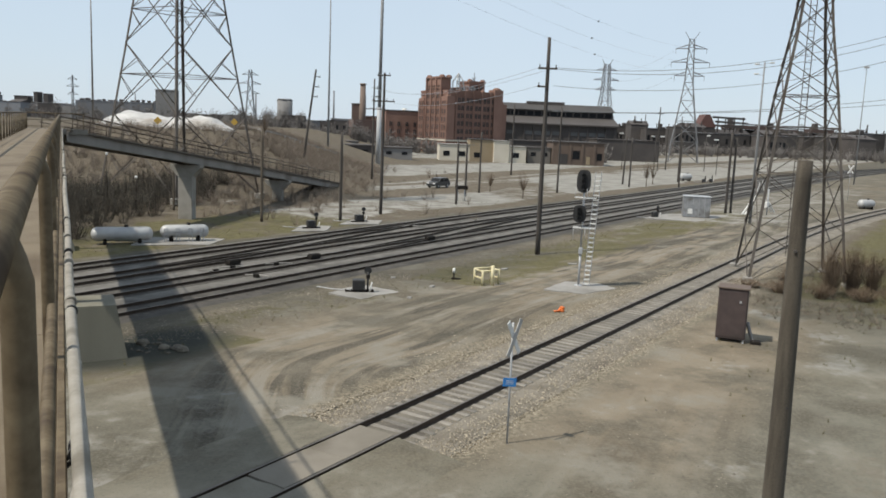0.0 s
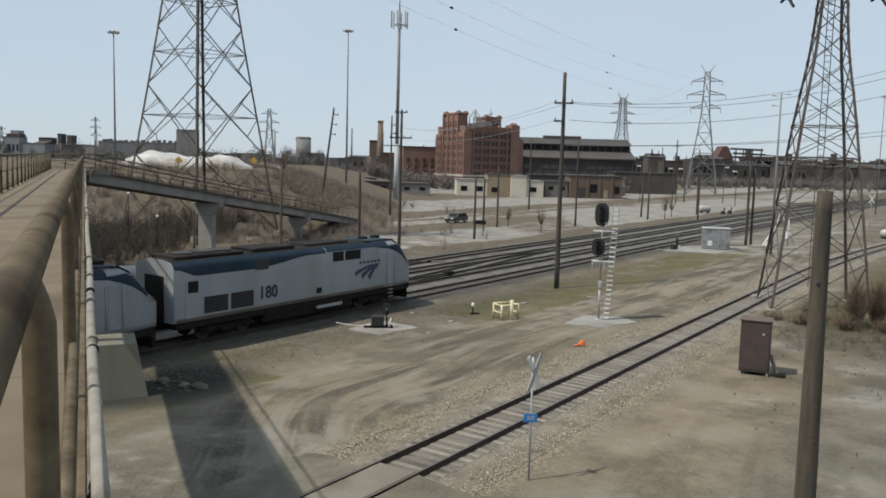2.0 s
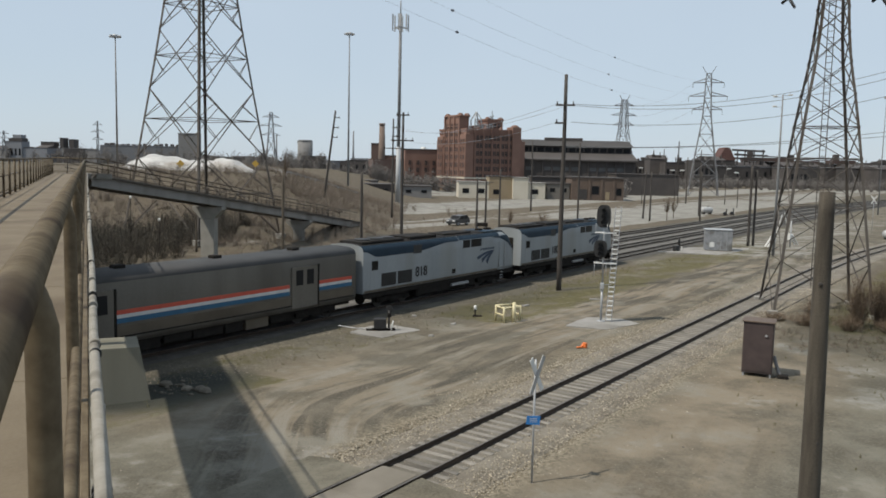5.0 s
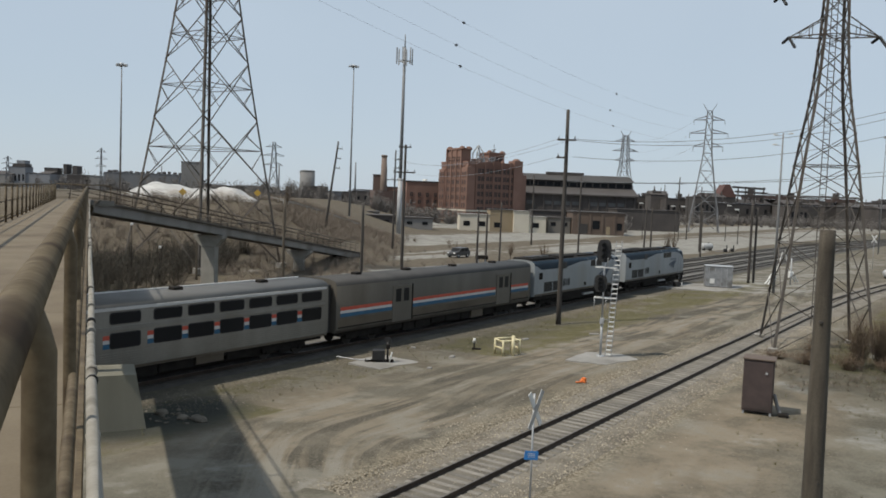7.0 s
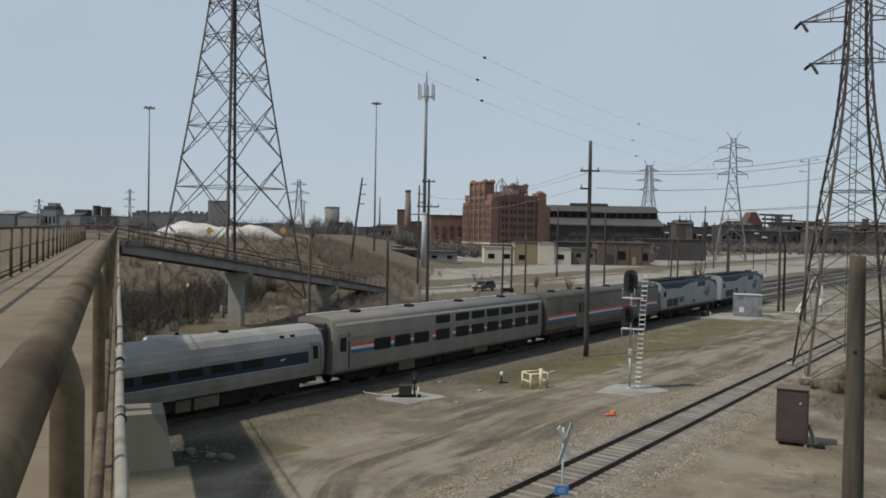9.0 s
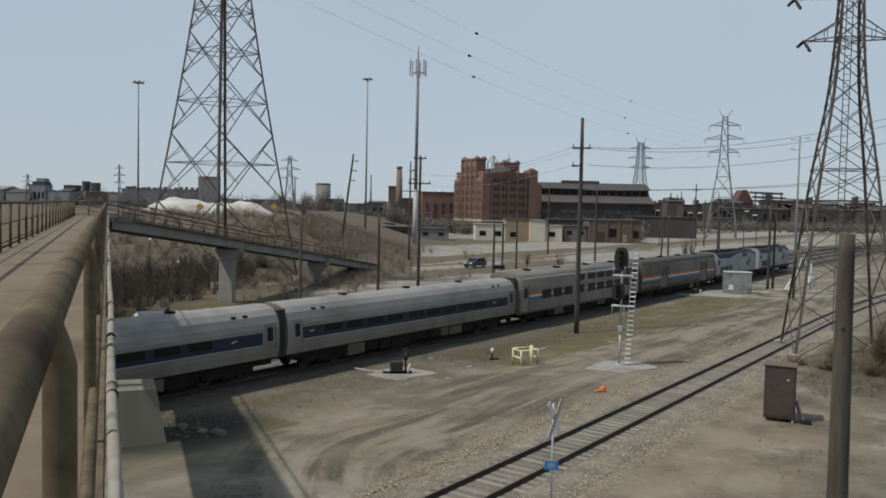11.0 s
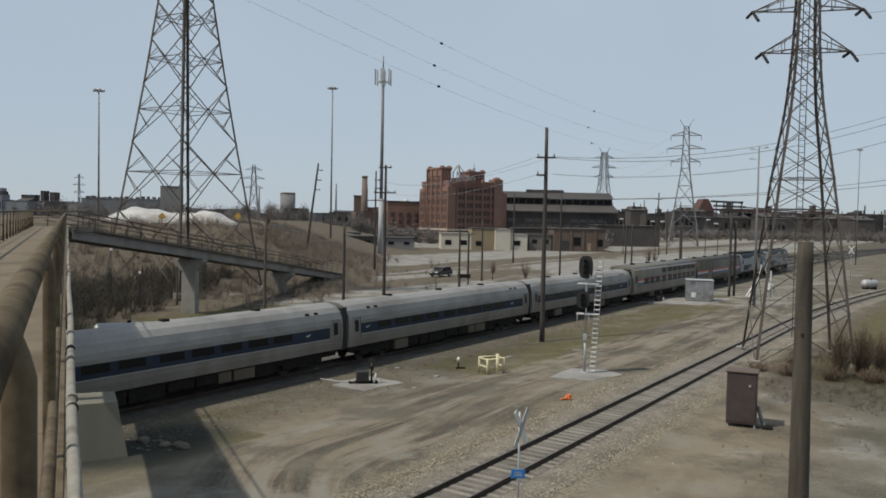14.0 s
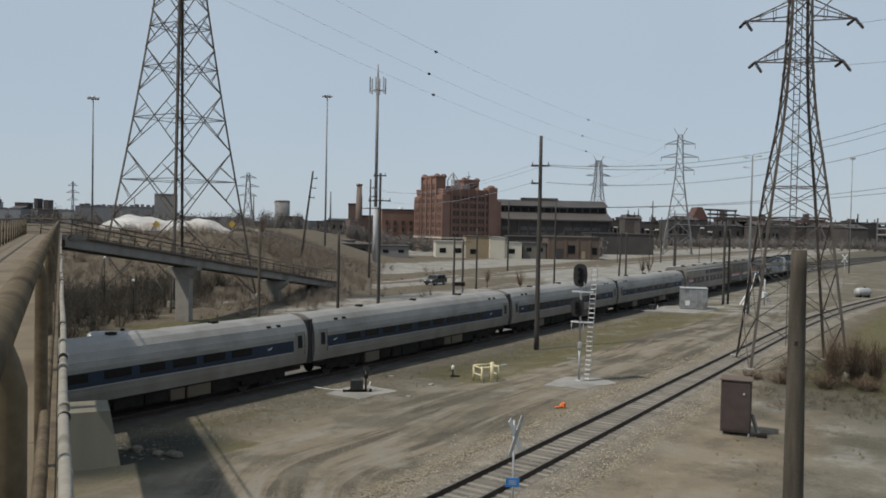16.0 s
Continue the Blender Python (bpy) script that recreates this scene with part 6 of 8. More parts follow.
utility_pole(-7.2, 92.6, 15.4, 0.2, 0.13, ((15.1, 0.75, 0.75, 3), (12.3, 1.3, 1.3, 4)), turn=-12, label="dark wooden utility pole with two crossarms")
utility_pole(-13.07, 146.0, 17.6, 0.2, 0.12, ((16.0, 0.2, 1.3, 3), (14.5, 0.2, 1.3, 3), (12.4, 1.6, 1.6, 4)), label="wooden utility pole with stacked crossarms")
utility_pole(-24.9, 144.5, 18.8, 0.22, 0.15, ((17.6, 0.0, 1.0, 2), (15.9, 0.0, 1.0, 2), (14.2, 0.0, 1.0, 2)), lean=7.0, label="leaning wooden pole with side brackets")
utility_pole(1.46, 108.5, 8.1, 0.16, 0.12)
utility_pole(2.96, 122.5, 7.6, 0.17, 0.13)
utility_pole(5.3, 129.8, 9.2, 0.16, 0.12)
utility_pole(14.6, 186.0, 15.5, 0.2, 0.13)
utility_pole(18.5, 136.8, 13.8, 0.17, 0.12)
utility_pole(35.5, 160.0, 9.2, 0.18, 0.14)
utility_pole(36.0, 168.5, 9.6, 0.2, 0.14, lean=2)
utility_pole(51.4, 183.5, 11.4, 0.2, 0.15)
utility_pole(84.4, 334.0, 21.2, 0.3, 0.2, ((18.5, 1.4, 1.4, 3),))
utility_pole(37.4, 109.7, 10.6, 0.19, 0.15)
utility_pole(38.15, 110.0, 9.9, 0.17, 0.14)
utility_pole(46.5, 165.0, 9.5, 0.17, 0.13)
utility_pole(66.0, 250.0, 13.5, 0.2, 0.14)
utility_pole(-29.0, 88.0, 7.0, 0.12, 0.09, mat="wood", label="thin bare pole below the ramp")
def street_lamp(x, y, top, reach):
    z0 = height(x, y)
    g = thing("street_lamp", at(x, y, z0), "slim street lamp with a pale lamp head on a short arm", "street lamp", "street lamps")
    h = top - z0
    part("post", MB().cyl((0, 0, -0.3), (0, 0, h), 0.11, 0.07, n=8), M["darkwood"], g)
    part("arm", MB().tube([(0, 0, h - 0.3), (reach * 0.5, 0, h), (reach, 0, h + 0.05)], 0.05, n=6), M["galv"], g)
    part("lamp_head", MB().cbox(reach - 0.55, reach + 0.55, -0.28, 0.28, h - 0.1, h + 0.22, 0.06), M["white"], g, "pale lamp head")


for x, y, top, reach in ((50.7, 240.0, 10.1, -0.7), (60.0, 240.0, 9.6, -0.9), (61.2, 240.6, 9.6, 0.9), (77.6, 250.0, 10.4, 0.7), (74.8, 230.0, 9.3, -0.6)):
    street_lamp(x, y, top, reach)
b = thing("signal_box", at(2.2, 114.0, height(2.2, 114)), "small dark signal box on a post", "signal box")
_m = MB()
_m.cbox(-0.9, 0.9, -0.3, 0.3, 1.6, 2.1, 0.03)
part("box", _m, M["dark"], b)
_m = MB()
_m.cyl((0.5, 0, -0.1), (0.5, 0, 1.6), 0.08, n=8)
part("leg", _m, M["galv"], b)
_m = MB()
_m.cyl((-0.5, 0, -0.1), (-0.5, 0, 1.6), 0.08, n=8)
part("leg", _m, M["galv"], b)


def cell_mast(x, y, top):
    z0 = height(x, y)
    c = thing("cell_mast", at(x, y, z0), "tall grey antenna mast with a ring of panel antennas", "antenna mast")
    for a, b, r0, r1 in ((0, 13.4, 0.62, 0.55), (13.4, top - z0 - 3, 0.42, 0.33), (top - z0 - 3, top - z0, 0.16, 0.12)):
        mb = MB()
        mb.cyl((0, 0, a - 0.3), (0, 0, b), r0, r1, n=14)
        part("mast_section", mb, M["palemast" if r0 > 0.5 else "mast"], c)
    zr = top - z0 - 6.2
    mb = MB()
    for k in range(3):
        a, b = math.radians(120 * k + 20), math.radians(120 * k + 140)
        mb.bar((1.9 * math.cos(a), 1.9 * math.sin(a), zr), (1.9 * math.cos(b), 1.9 * math.sin(b), zr), 0.14)
        mb.bar((0, 0, zr), (1.9 * math.cos(a), 1.9 * math.sin(a), zr), 0.14)
    part("antenna_frame", mb, M["galv"], c)
    for k in range(6):
        a = math.radians(60 * k + 20)
        mb = MB()
        mb.cbox(-0.16, 0.16, -0.1, 0.1, -0.8, 3.0, 0.03)
        part("antenna", mb, M["galv"], c, m=pose(1.9 * math.cos(a), 1.9 * math.sin(a), zr, 0, 0, 60 * k + 20))


cell_mast(-16.4, 198.0, 47.8)


def high_mast(x, y, top, ring=1.3, r=0.24, arm=False, mat="mast"):
    z0 = height(x, y)
    h = top - z0
    c = thing("high_mast_light", at(x, y, z0), "tall slim steel lighting mast", "lighting mast", "lighting masts")
    mb = MB()
    mb.cyl((0, 0, -0.3), (0, 0, h), r, r * 0.45, n=10)
    part("mast", mb, M[mat], c)
    if arm:
        for z, s in ((h - 0.3, -1), (h - 1.4, -1), (h - 0.1, 1)):
            mb = MB()
            mb.bar((0, 0, z), (0.95 * s, 0, z), 0.05)
            part("bracket", mb, M["galv"], c)
            mb = MB()
            mb.cbox(0.85 * s - 0.22, 0.85 * s + 0.22, -0.16, 0.16, z, z + 0.16, 0.03)
            part("floodlight", mb, M["white"], c)
    else:
        for k in range(6):
            a = math.radians(60 * k)
            mb = MB()
            mb.cbox(-0.35, 0.35, -0.22, 0.22, -0.3, 0.1, 0.05)
            part("floodlight", mb, M["galv"], c, m=pose(ring * 0.7 * math.cos(a), ring * 0.7 * math.sin(a), h + 0.1, 0, 0, 60 * k))
        mb = MB()
        mb.cyl((0, 0, h), (0, 0, h + 0.35), ring * 0.55, ring * 0.4, n=12)
        part("ring", mb, M["galv"], c)


high_mast(-28.7, 200.0, 40.2, r=0.26)
high_mast(-63.9, 150.0, 31.4, 1.0, r=0.2, mat="lattice")
high_mast(35.3, 95.0, 18.4, r=0.17, arm=True)
high_mast(98.5, 200.0, 27.8, 0.35, r=0.15)


def lattice_tower(name, x, y, turn, levels, leg, brace, mat, label, arms=(), z0=0.0, ladder=False, detail=True, group="lattice towers", peak=0.0, ends=(), belts=None, waist=False):
    """levels: (height, width) from the feet up. arms: (height, reach to -x, reach to +x, drop).
    belts: the panels that carry a horizontal; waist: it runs through the crossing of the diagonals, not along the top."""
    t = thing(name, at(x, y, z0, turn), label, "lattice tower", group)
    cs = ((-1, -1), (1, -1), (1, 1), (-1, 1))
    pt = lambda i, k: Vector((cs[k % 4][0] * levels[i][1] / 2, cs[k % 4][1] * levels[i][1] / 2, levels[i][0]))
    n = len(levels)
    for k in range(4):
        mb = MB()
        o, c = cs[k]
        prof = ((0, 0), (leg, 0), (leg, leg * 0.18), (leg * 0.18, leg * 0.18), (leg * 0.18, leg), (0, leg))
        prof = [(-o * u, -c * v) for u, v in (prof if o * c > 0 else reversed(prof))]
        mb.loft([[pt(i, k) + Vector((u, v, 0)) for u, v in prof] for i in range(n)], smooth=False)
        part("leg", mb, M[mat], t)
    def strut(p, q, w, name="brace"):
        part(name, MB().bar(p, q, w, w * 0.7), M[mat], t)

    for k in range(4):
        far = MB()
        for i in range(n - 1):
            a, b, c, d = pt(i, k), pt(i, k + 1), pt(i + 1, k), pt(i + 1, k + 1)
            bars = [(a, d, brace), (b, c, brace)]
            f = (b - a).length / ((b - a).length + (d - c).length)
            ea, eb, m = a.lerp(c, f), b.lerp(d, f), a.lerp(d, f)
            if belts is None or i in belts:
                bars.append((ea, eb, brace) if waist else (c, d, brace))
            if detail and (d - c).length > 3.0 and (waist or belts is None):
                bars += [(ea, (c + m) / 2, brace * 0.7), (ea, (a + m) / 2, brace * 0.7), (eb, (d + m) / 2, brace * 0.7), (eb, (b + m) / 2, brace * 0.7)]
            for p, q, w in bars:
                if detail:
                    strut(p, q, w)
                else:
                    far.bar(p, q, w, w * 0.7)
        if not detail:
            tagged(part("face_bracing", far, M[mat], t), kind="stuff")
    if detail:
        for i in range(n - 1):
            if belts is not None and i not in belts:
                continue
            for k in (0, 1):
                f = levels[i][1] / (levels[i][1] + levels[i + 1][1]) if waist else 1.0
                strut(pt(i, k).lerp(pt(i + 1, k), f), pt(i, k + 2).lerp(pt(i + 1, k + 2), f), brace * 0.7, "cross_brace")
    for z, lo, hi, wd in arms:
        w = np.interp(z, [q[0] for q in levels], [q[1] for q in levels]) / 2
        for sgn, reach in ((-1, lo), (1, hi)):
            if reach <= 0:
                continue
            tip = Vector((sgn * reach, 0, z - 0.1))
            mb = MB()
            for yy in (-w, w):
                mb.bar((sgn * w, yy, z), tip, brace * 1.1)
                mb.bar((sgn * w, yy, z + wd), tip, brace * 0.9)
                if detail:
                    for f in (0.33, 0.66):
                        lo_p = Vector((sgn * w, yy, z)).lerp(tip, f)
                        hi_p = Vector((sgn * w, yy, z + wd)).lerp(tip, f)
                        mb.bar(lo_p, hi_p, brace * 0.6)
            if detail:
                for f in (0.33, 0.66):
                    mb.bar(Vector((sgn * w, -w, z)).lerp(tip, f), Vector((sgn * w, w, z)).lerp(tip, f), brace * 0.6)
            arm = part("crossarm", mb, M[mat], t)
            for dv in ends:
                d = Vector((dv[0] * 1.0, dv[1], dv[2]))
                mb = MB()
                p0 = tip.copy()
                k = 9
                for i in range(k):
                    p1 = p0 + d / k
                    mb.cyl(p0, p0 + (p1 - p0) * 0.6, 0.11, 0.08, n=8)
                    mb.cyl(p0 + (p1 - p0) * 0.6, p1, 0.05, n=6)
                    p0 = p1
                part("insulator", mb, M["black"], arm, "string of dark insulators")
    if peak:
        w = levels[-1][1] / 2
        for sx in (-1, 1):
            mb = MB()
            mb.bar((sx * w, 0, levels[-1][0]), (sx * (w + peak * 0.6), 0, levels[-1][0] + peak), brace)
            part("peak", mb, M[mat], t)
    if ladder:
        mb = MB()
        zt = levels[-1][0]
        for xx in (-0.2, 0.2):
            mb.bar((xx, 0.25, 1.5), (xx, 0.25, zt), 0.05)
        k = 1.8
        while k < zt:
            mb.bar((-0.2, 0.25, k), (0.2, 0.25, k), 0.035)
            k += 0.42
        part("ladder", mb, M[mat], t)
    for k in range(4):
        p = pt(0, k)
        mb = MB()
        mb.cbox(p.x - leg * 1.8, p.x + leg * 1.8, p.y - leg * 1.8, p.y + leg * 1.8, -0.4 + levels[0][0], 0.3 + levels[0][0], 0.04)
        part("footing", mb, M["concrete"], t)
    return t


# the tower beside the siding: square, tapering to a waist below its arms
lattice_tower("lattice_tower", 24.3, 57.4, -11.3,
              [(0.0, 6.25), (3.6, 5.48), (7.2, 4.70), (10.45, 4.0), (12.55, 3.52), (14.7, 2.95), (16.85, 2.33), (18.8, 1.94), (20.5, 1.73), (21.35, 1.62), (22.7, 1.53), (24.2, 1.44), (25.6, 1.38), (28.5, 1.2)],
              0.17, 0.07, "darklattice", "rusty steel lattice tower with long crossarms", ((21.35, 2.85, 2.85, 1.1), (24.2, 3.55, 3.55, 1.1)), z0=0.25, ladder=True,
              ends=((0.30, -0.8, -0.85), (-0.30, 0.8, -0.25)), belts=(1, 2, 3, 8, 11))
# the tower behind the ramp, seen edge on
lattice_tower("lattice_tower", -32.6, 101.5, 59.6,
              [(0.0, 13.4), (9.6, 10.9), (17.9, 8.72), (24.9, 6.98), (30.4, 5.72), (34.9, 4.72), (38.6, 4.0), (41.6, 3.4), (44.2, 2.97), (48.0, 2.5), (52.0, 2.0)],
              0.26, 0.11, "darklattice", "tall steel lattice tower standing behind the ramp", ((44.5, 5.0, 5.0, 1.8), (49.0, 6.0, 6.0, 1.8)), z0=0.3, waist=True)
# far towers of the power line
FT1 = lattice_tower("pylon", 93.6, 330.0, -14, [(0, 11.5), (8, 10.0), (16, 7.6), (24, 5.2), (31, 3.4), (38, 2.7), (44.5, 2.3), (47.5, 1.9)], 0.30, 0.20, "hazelattice", "distant steel power pylon with six arms",
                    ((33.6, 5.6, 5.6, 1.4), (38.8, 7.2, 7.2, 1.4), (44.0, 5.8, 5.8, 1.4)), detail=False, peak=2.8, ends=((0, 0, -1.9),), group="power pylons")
lattice_tower("pylon", 78.0, 420.0, 10, [(0, 12), (9, 10), (18, 7.4), (26, 5.0), (31, 4.0), (36.5, 3.4), (41.5, 3.0), (44.0, 2.6)], 0.30, 0.22, "hazelattice", "distant steel power pylon with six arms",
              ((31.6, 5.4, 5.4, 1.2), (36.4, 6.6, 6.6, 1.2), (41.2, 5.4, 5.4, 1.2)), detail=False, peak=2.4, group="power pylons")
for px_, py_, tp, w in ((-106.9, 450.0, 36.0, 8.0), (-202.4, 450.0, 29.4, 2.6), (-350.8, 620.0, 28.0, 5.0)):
    lattice_tower("pylon", px_, py_, 20, [(0, w), (tp * 0.35, w * 0.62), (tp * 0.62, w * 0.4), (tp * 0.82, w * 0.3), (tp, w * 0.2)], 0.30, 0.22, "hazelattice", "small distant power pylon on the skyline",
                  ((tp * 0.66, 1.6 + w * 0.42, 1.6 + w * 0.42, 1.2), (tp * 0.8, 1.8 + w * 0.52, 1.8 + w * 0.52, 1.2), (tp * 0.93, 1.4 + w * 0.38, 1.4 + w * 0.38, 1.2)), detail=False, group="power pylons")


def wire(a, b, sag, r=0.02, mat="wire", n=20, label="sagging overhead power cable", lumps=()):
    a, b = Vector(a), Vector(b)
    pts = []
    for i in range(n + 1):
        f = i / n
        p = a.lerp(b, f)
        p.z -= 4 * sag * f * (1 - f)
        pts.append(p - a)
    mb = MB()
    mb.tube(pts, r, n=4)
    w = part("power_cable", mb, M[mat], None, label, Matrix.Translation(a))
    tagged(w, category="cable", group="overhead cables")
    for f in lumps:
        p = a.lerp(b, f) - a
        p.z -= 4 * sag * f * (1 - f)
        d = (b - a).normalized()
        mb = MB()
        mb.cyl(p - d * 0.55, p, 0.10, 0.26, n=8)
        mb.cyl(p, p + d * 0.55, 0.26, 0.10, n=8)
        part("cable_weight", mb, M["black"], w, "dark weight clamped on the cable")


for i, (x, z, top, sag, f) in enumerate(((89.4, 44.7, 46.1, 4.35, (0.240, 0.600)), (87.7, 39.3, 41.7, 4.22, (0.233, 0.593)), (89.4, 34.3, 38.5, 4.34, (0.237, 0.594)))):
    wire((-31.0, 103.0, top), (x, 331.0, z), sag, 0.018, "hazewire", lumps=f)
    wire((83.4, 420.0, z - 3.2), (x + 0.3, 331.0, z), 2.5, 0.035, "hazewire")
# the yard's own line, from the tall pole on to one past the edge of the yard
for dx, z0, z1, sag in ((0.6, 14.7, 23.9, 2.74), (-0.5, 14.7, 23.3, 3.08), (0.5, 13.3, 21.5, 2.66), (0.1, 11.35, 15.8, 1.15), (-0.1, 11.30, 14.8, 0.84)):
    wire((7.66 + dx, 66.26, z0), (48.0, 66.0, z1), sag, 0.020, "wire", n=28)
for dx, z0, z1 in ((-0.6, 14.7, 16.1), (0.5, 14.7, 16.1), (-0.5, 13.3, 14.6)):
    wire((7.66 + dx, 66.26, z0), (-13.07 + dx, 146.0, z1), 1.6, 0.016, "hazewire")
wire((21.5, 58.0, 21.2), (-1.9, -10.0, 9.9), 0.4, 0.013, "wire")
wire((20.8, 58.2, 24.0), (-2.5, -20.0, 8.9), 0.4, 0.013, "wire")
wire((27.1, 56.8, 21.2), (42.0, -10.0, 16.0), 1.0, 0.013, "wire")
wire((27.8, 56.7, 24.0), (44.0, -10.0, 19.0), 1.0, 0.013, "wire")
wire((51.4, 183.5, 11.0), (150.0, 260.0, 15.0), 1.5, 0.03, "hazewire")

# ---- buildings ----
def pane_grid(parent, mesh, name, origin, along, up, cols, rows, dx, dz, skip=()):
    """Windows of one shape set into a wall: origin is the first one's lower corner."""
    for i in range(cols):
        for j in range(rows):
            if (i, j) in skip:
                continue
            ob = new(name, mesh)
            ob.parent = parent
            ob.matrix_basis = Matrix.Translation(Vector(origin) + Vector(along) * dx * i + Vector(up) * dz * j)


def window_mesh(name, w, h, mat_frame, turned=False):
    """A recessed pane in a frame with a middle bar; turned: in a wall that runs along y."""
    mb = MB()
    def bx(x0, x1, y0, y1, z0, z1, m):
        if turned:
            mb.box(y0, y1, x0, x1, z0, z1, m)
        else:
            mb.box(x0, x1, y0, y1, z0, z1, m)
    bx(0.0, w, -0.03, 0.05, 0.0, h, 0)
    bx(-0.12, 0.0, -0.12, 0.05, -0.15, h + 0.15, 1)
    bx(w, w + 0.12, -0.12, 0.05, -0.15, h + 0.15, 1)
    bx(-0.12, w + 0.12, -0.18, 0.05, -0.30, -0.15, 1)
    bx(w / 2 - 0.06, w / 2 + 0.06, -0.08, -0.03, 0.0, h, 1)
    return mb.mesh(name, [M["hazeglass"], mat_frame])


def brick_house():
    """The big brick works office: corner at the origin, the shaded flank along x, the sunlit one along y."""
    b = thing("brick_building", at(-0.4, 318.0, 0, 31), "large red brick factory building with corner towers", "building")
    def block(nm, x0, x1, y0, y1, z0, z1, mat="brick", label=""):
        mb = MB()
        mb.box(x0, x1, y0, y1, z0, z1)
        return part(nm, mb, M[mat], b, label)
    block("wall", 0, 24, 0, 21, -0.5, 23.2)
    block("corner_tower", -0.6, 3.6, 4.4, 15.4, -0.5, 28.4, label="brick corner tower")
    block("corner_pier", -0.9, 2.6, -0.9, 3.6, -0.5, 21.6)
    block("corner_pier", -0.8, 3.0, 17.0, 21.4, -0.5, 20.9)
    block("stair_tower", 12.2, 19.4, 4.6, 11.5, 23.0, 27.4, label="brick roof tower")
    block("roof_block", 6.6, 11.4, 2.2, 9.0, 23.0, 25.3, label="low brick block on the roof")
    block("end_pier", 20.8, 24.8, -0.7, 3.6, -0.5, 25.0)
    block("end_wing", 24.0, 27.6, 0.5, 18.0, -0.5, 19.6)
    for k in range(5):
        block("buttress", 3.4 + k * 3.9, 4.0 + k * 3.9, -0.45, 0.05, -0.5, 24.1 - 0.5 * (k % 2))
    for k in range(4):
        block("buttress", -1.0, -0.55, 4.0 + k * 3.75, 4.7 + k * 3.75, -0.5, 28.8 if k < 4 else 23.0)
    for x0, x1, y0, y1, z, h, mat in ((-1.15, 24.3, -1.1, 21.7, 4.6, 0.6, "cream"), (-0.3, 24.2, -0.5, 21.3, 22.2, 0.4, "brick"), (-1.15, 24.3, -1.1, 21.7, 0.9, 0.4, "cream"), (-0.85, 3.8, 4.2, 15.6, 24.6, 0.35, "brick")):
        mb = MB()
        mb.box(x0, x1, y0, y1, z, z + h)
        part("string_course", mb, M[mat], b, "pale stone band" if mat == "cream" else "")
    for x0, x1, y0, y1, z in ((-0.9, 3.9, 4.1, 15.7, 28.4), (11.9, 19.7, 4.3, 11.8, 27.4), (-0.2, 24.2, -0.2, 21.2, 23.2)):
        mb = MB()
        mb.box(x0, x1, y0, y0 + 0.4, z, z + 0.7)
        mb.box(x0, x1, y1 - 0.4, y1, z, z + 0.7)
        mb.box(x0, x0 + 0.4, y0 + 0.4, y1 - 0.4, z, z + 0.7)
        mb.box(x1 - 0.4, x1, y0 + 0.4, y1 - 0.4, z, z + 0.7)
        part("parapet", mb, M["brick"], b)
    # stepped, rounded corners of the roofline
    for x, y, z, r in ((-0.1, 4.9, 28.9, 1.2), (2.9, 4.9, 28.9, 1.2), (-0.1, 14.6, 28.9, 1.2), (12.8, 5.4, 28.0, 1.1), (18.8, 5.4, 28.0, 1.2), (22.8, 1.0, 25.0, 1.7), (0.6, 0.6, 21.7, 1.3), (0.6, 19.5, 21.0, 1.3), (9.0, 1.2, 24.0, 1.0), (16.0, 0.6, 23.9, 0.8), (25.8, 2.0, 19.8, 1.2)):
        mb = MB()
        mb.cyl((x, y, z - 0.6), (x, y, z + 0.4), r, r * 0.92, n=10)
        mb.cyl((x, y, z + 0.4), (x, y, z + 0.9), r * 0.92, r * 0.45, n=10)
        part("finial", mb, M["brick"], b)
    mb = MB()
    for dx in (0, 3.0):
        for dy in (0, 3.0):
            mb.bar((4.4 + dx, 1.2 + dy, 23), (4.4 + dx, 1.2 + dy, 27.4), 0.32)
            mb.bar((4.4 + dx, 1.2 + dy, 27.4), (5.9, 2.7, 30.4), 0.36)
    for z in (25.2, 27.3):
        mb.bar((4.4, 1.2, z), (7.4, 1.2, z), 0.28)
    mb.bar((4.4, 1.2, 23.4), (7.4, 1.2, 27.2), 0.24)
    mb.bar((7.4, 1.2, 23.4), (4.4, 1.2, 27.2), 0.24)
    part("roof_frame", mb, M["roofframe"], b, "pale steel roof frame")
    mb = MB()
    for k in range(5):
        mb.bar((7.8 + k * 1.1, 1.0, 23.2), (7.8 + k * 1.1, 1.0, 25.6 + 0.5 * (k % 2)), 0.22)
    mb.bar((7.6, 1.0, 24.6), (12.6, 1.0, 24.9), 0.26)
    mb.bar((7.6, 1.0, 25.7), (12.4, 1.0, 25.5), 0.22)
    part("roof_rail", mb, M["roofframe"], b, "pale steel frame along the roof edge")
    mb = MB()
    mb.bar((15.2, 6, 27.6), (15.2, 6, 31.4), 0.20)
    mb.bar((13.9, 6, 27.9), (16.0, 6, 29.6), 0.34)
    mb.bar((14.2, 6, 29.4), (15.9, 6, 28.1), 0.26)
    part("aerial", mb, M["roofframe"], b)
    w1 = window_mesh("window", 1.2, 1.8, M["brick"])
    for k in range(5):
        for q in range(2):
            pane_grid(b, w1, "window", (4.45 + k * 3.9 + q * 1.6, -0.03, 1.6), (1, 0, 0), (0, 0, 1), 1, 7, 1, 2.98)
    w2 = window_mesh("window", 1.05, 1.8, M["brick"], True)
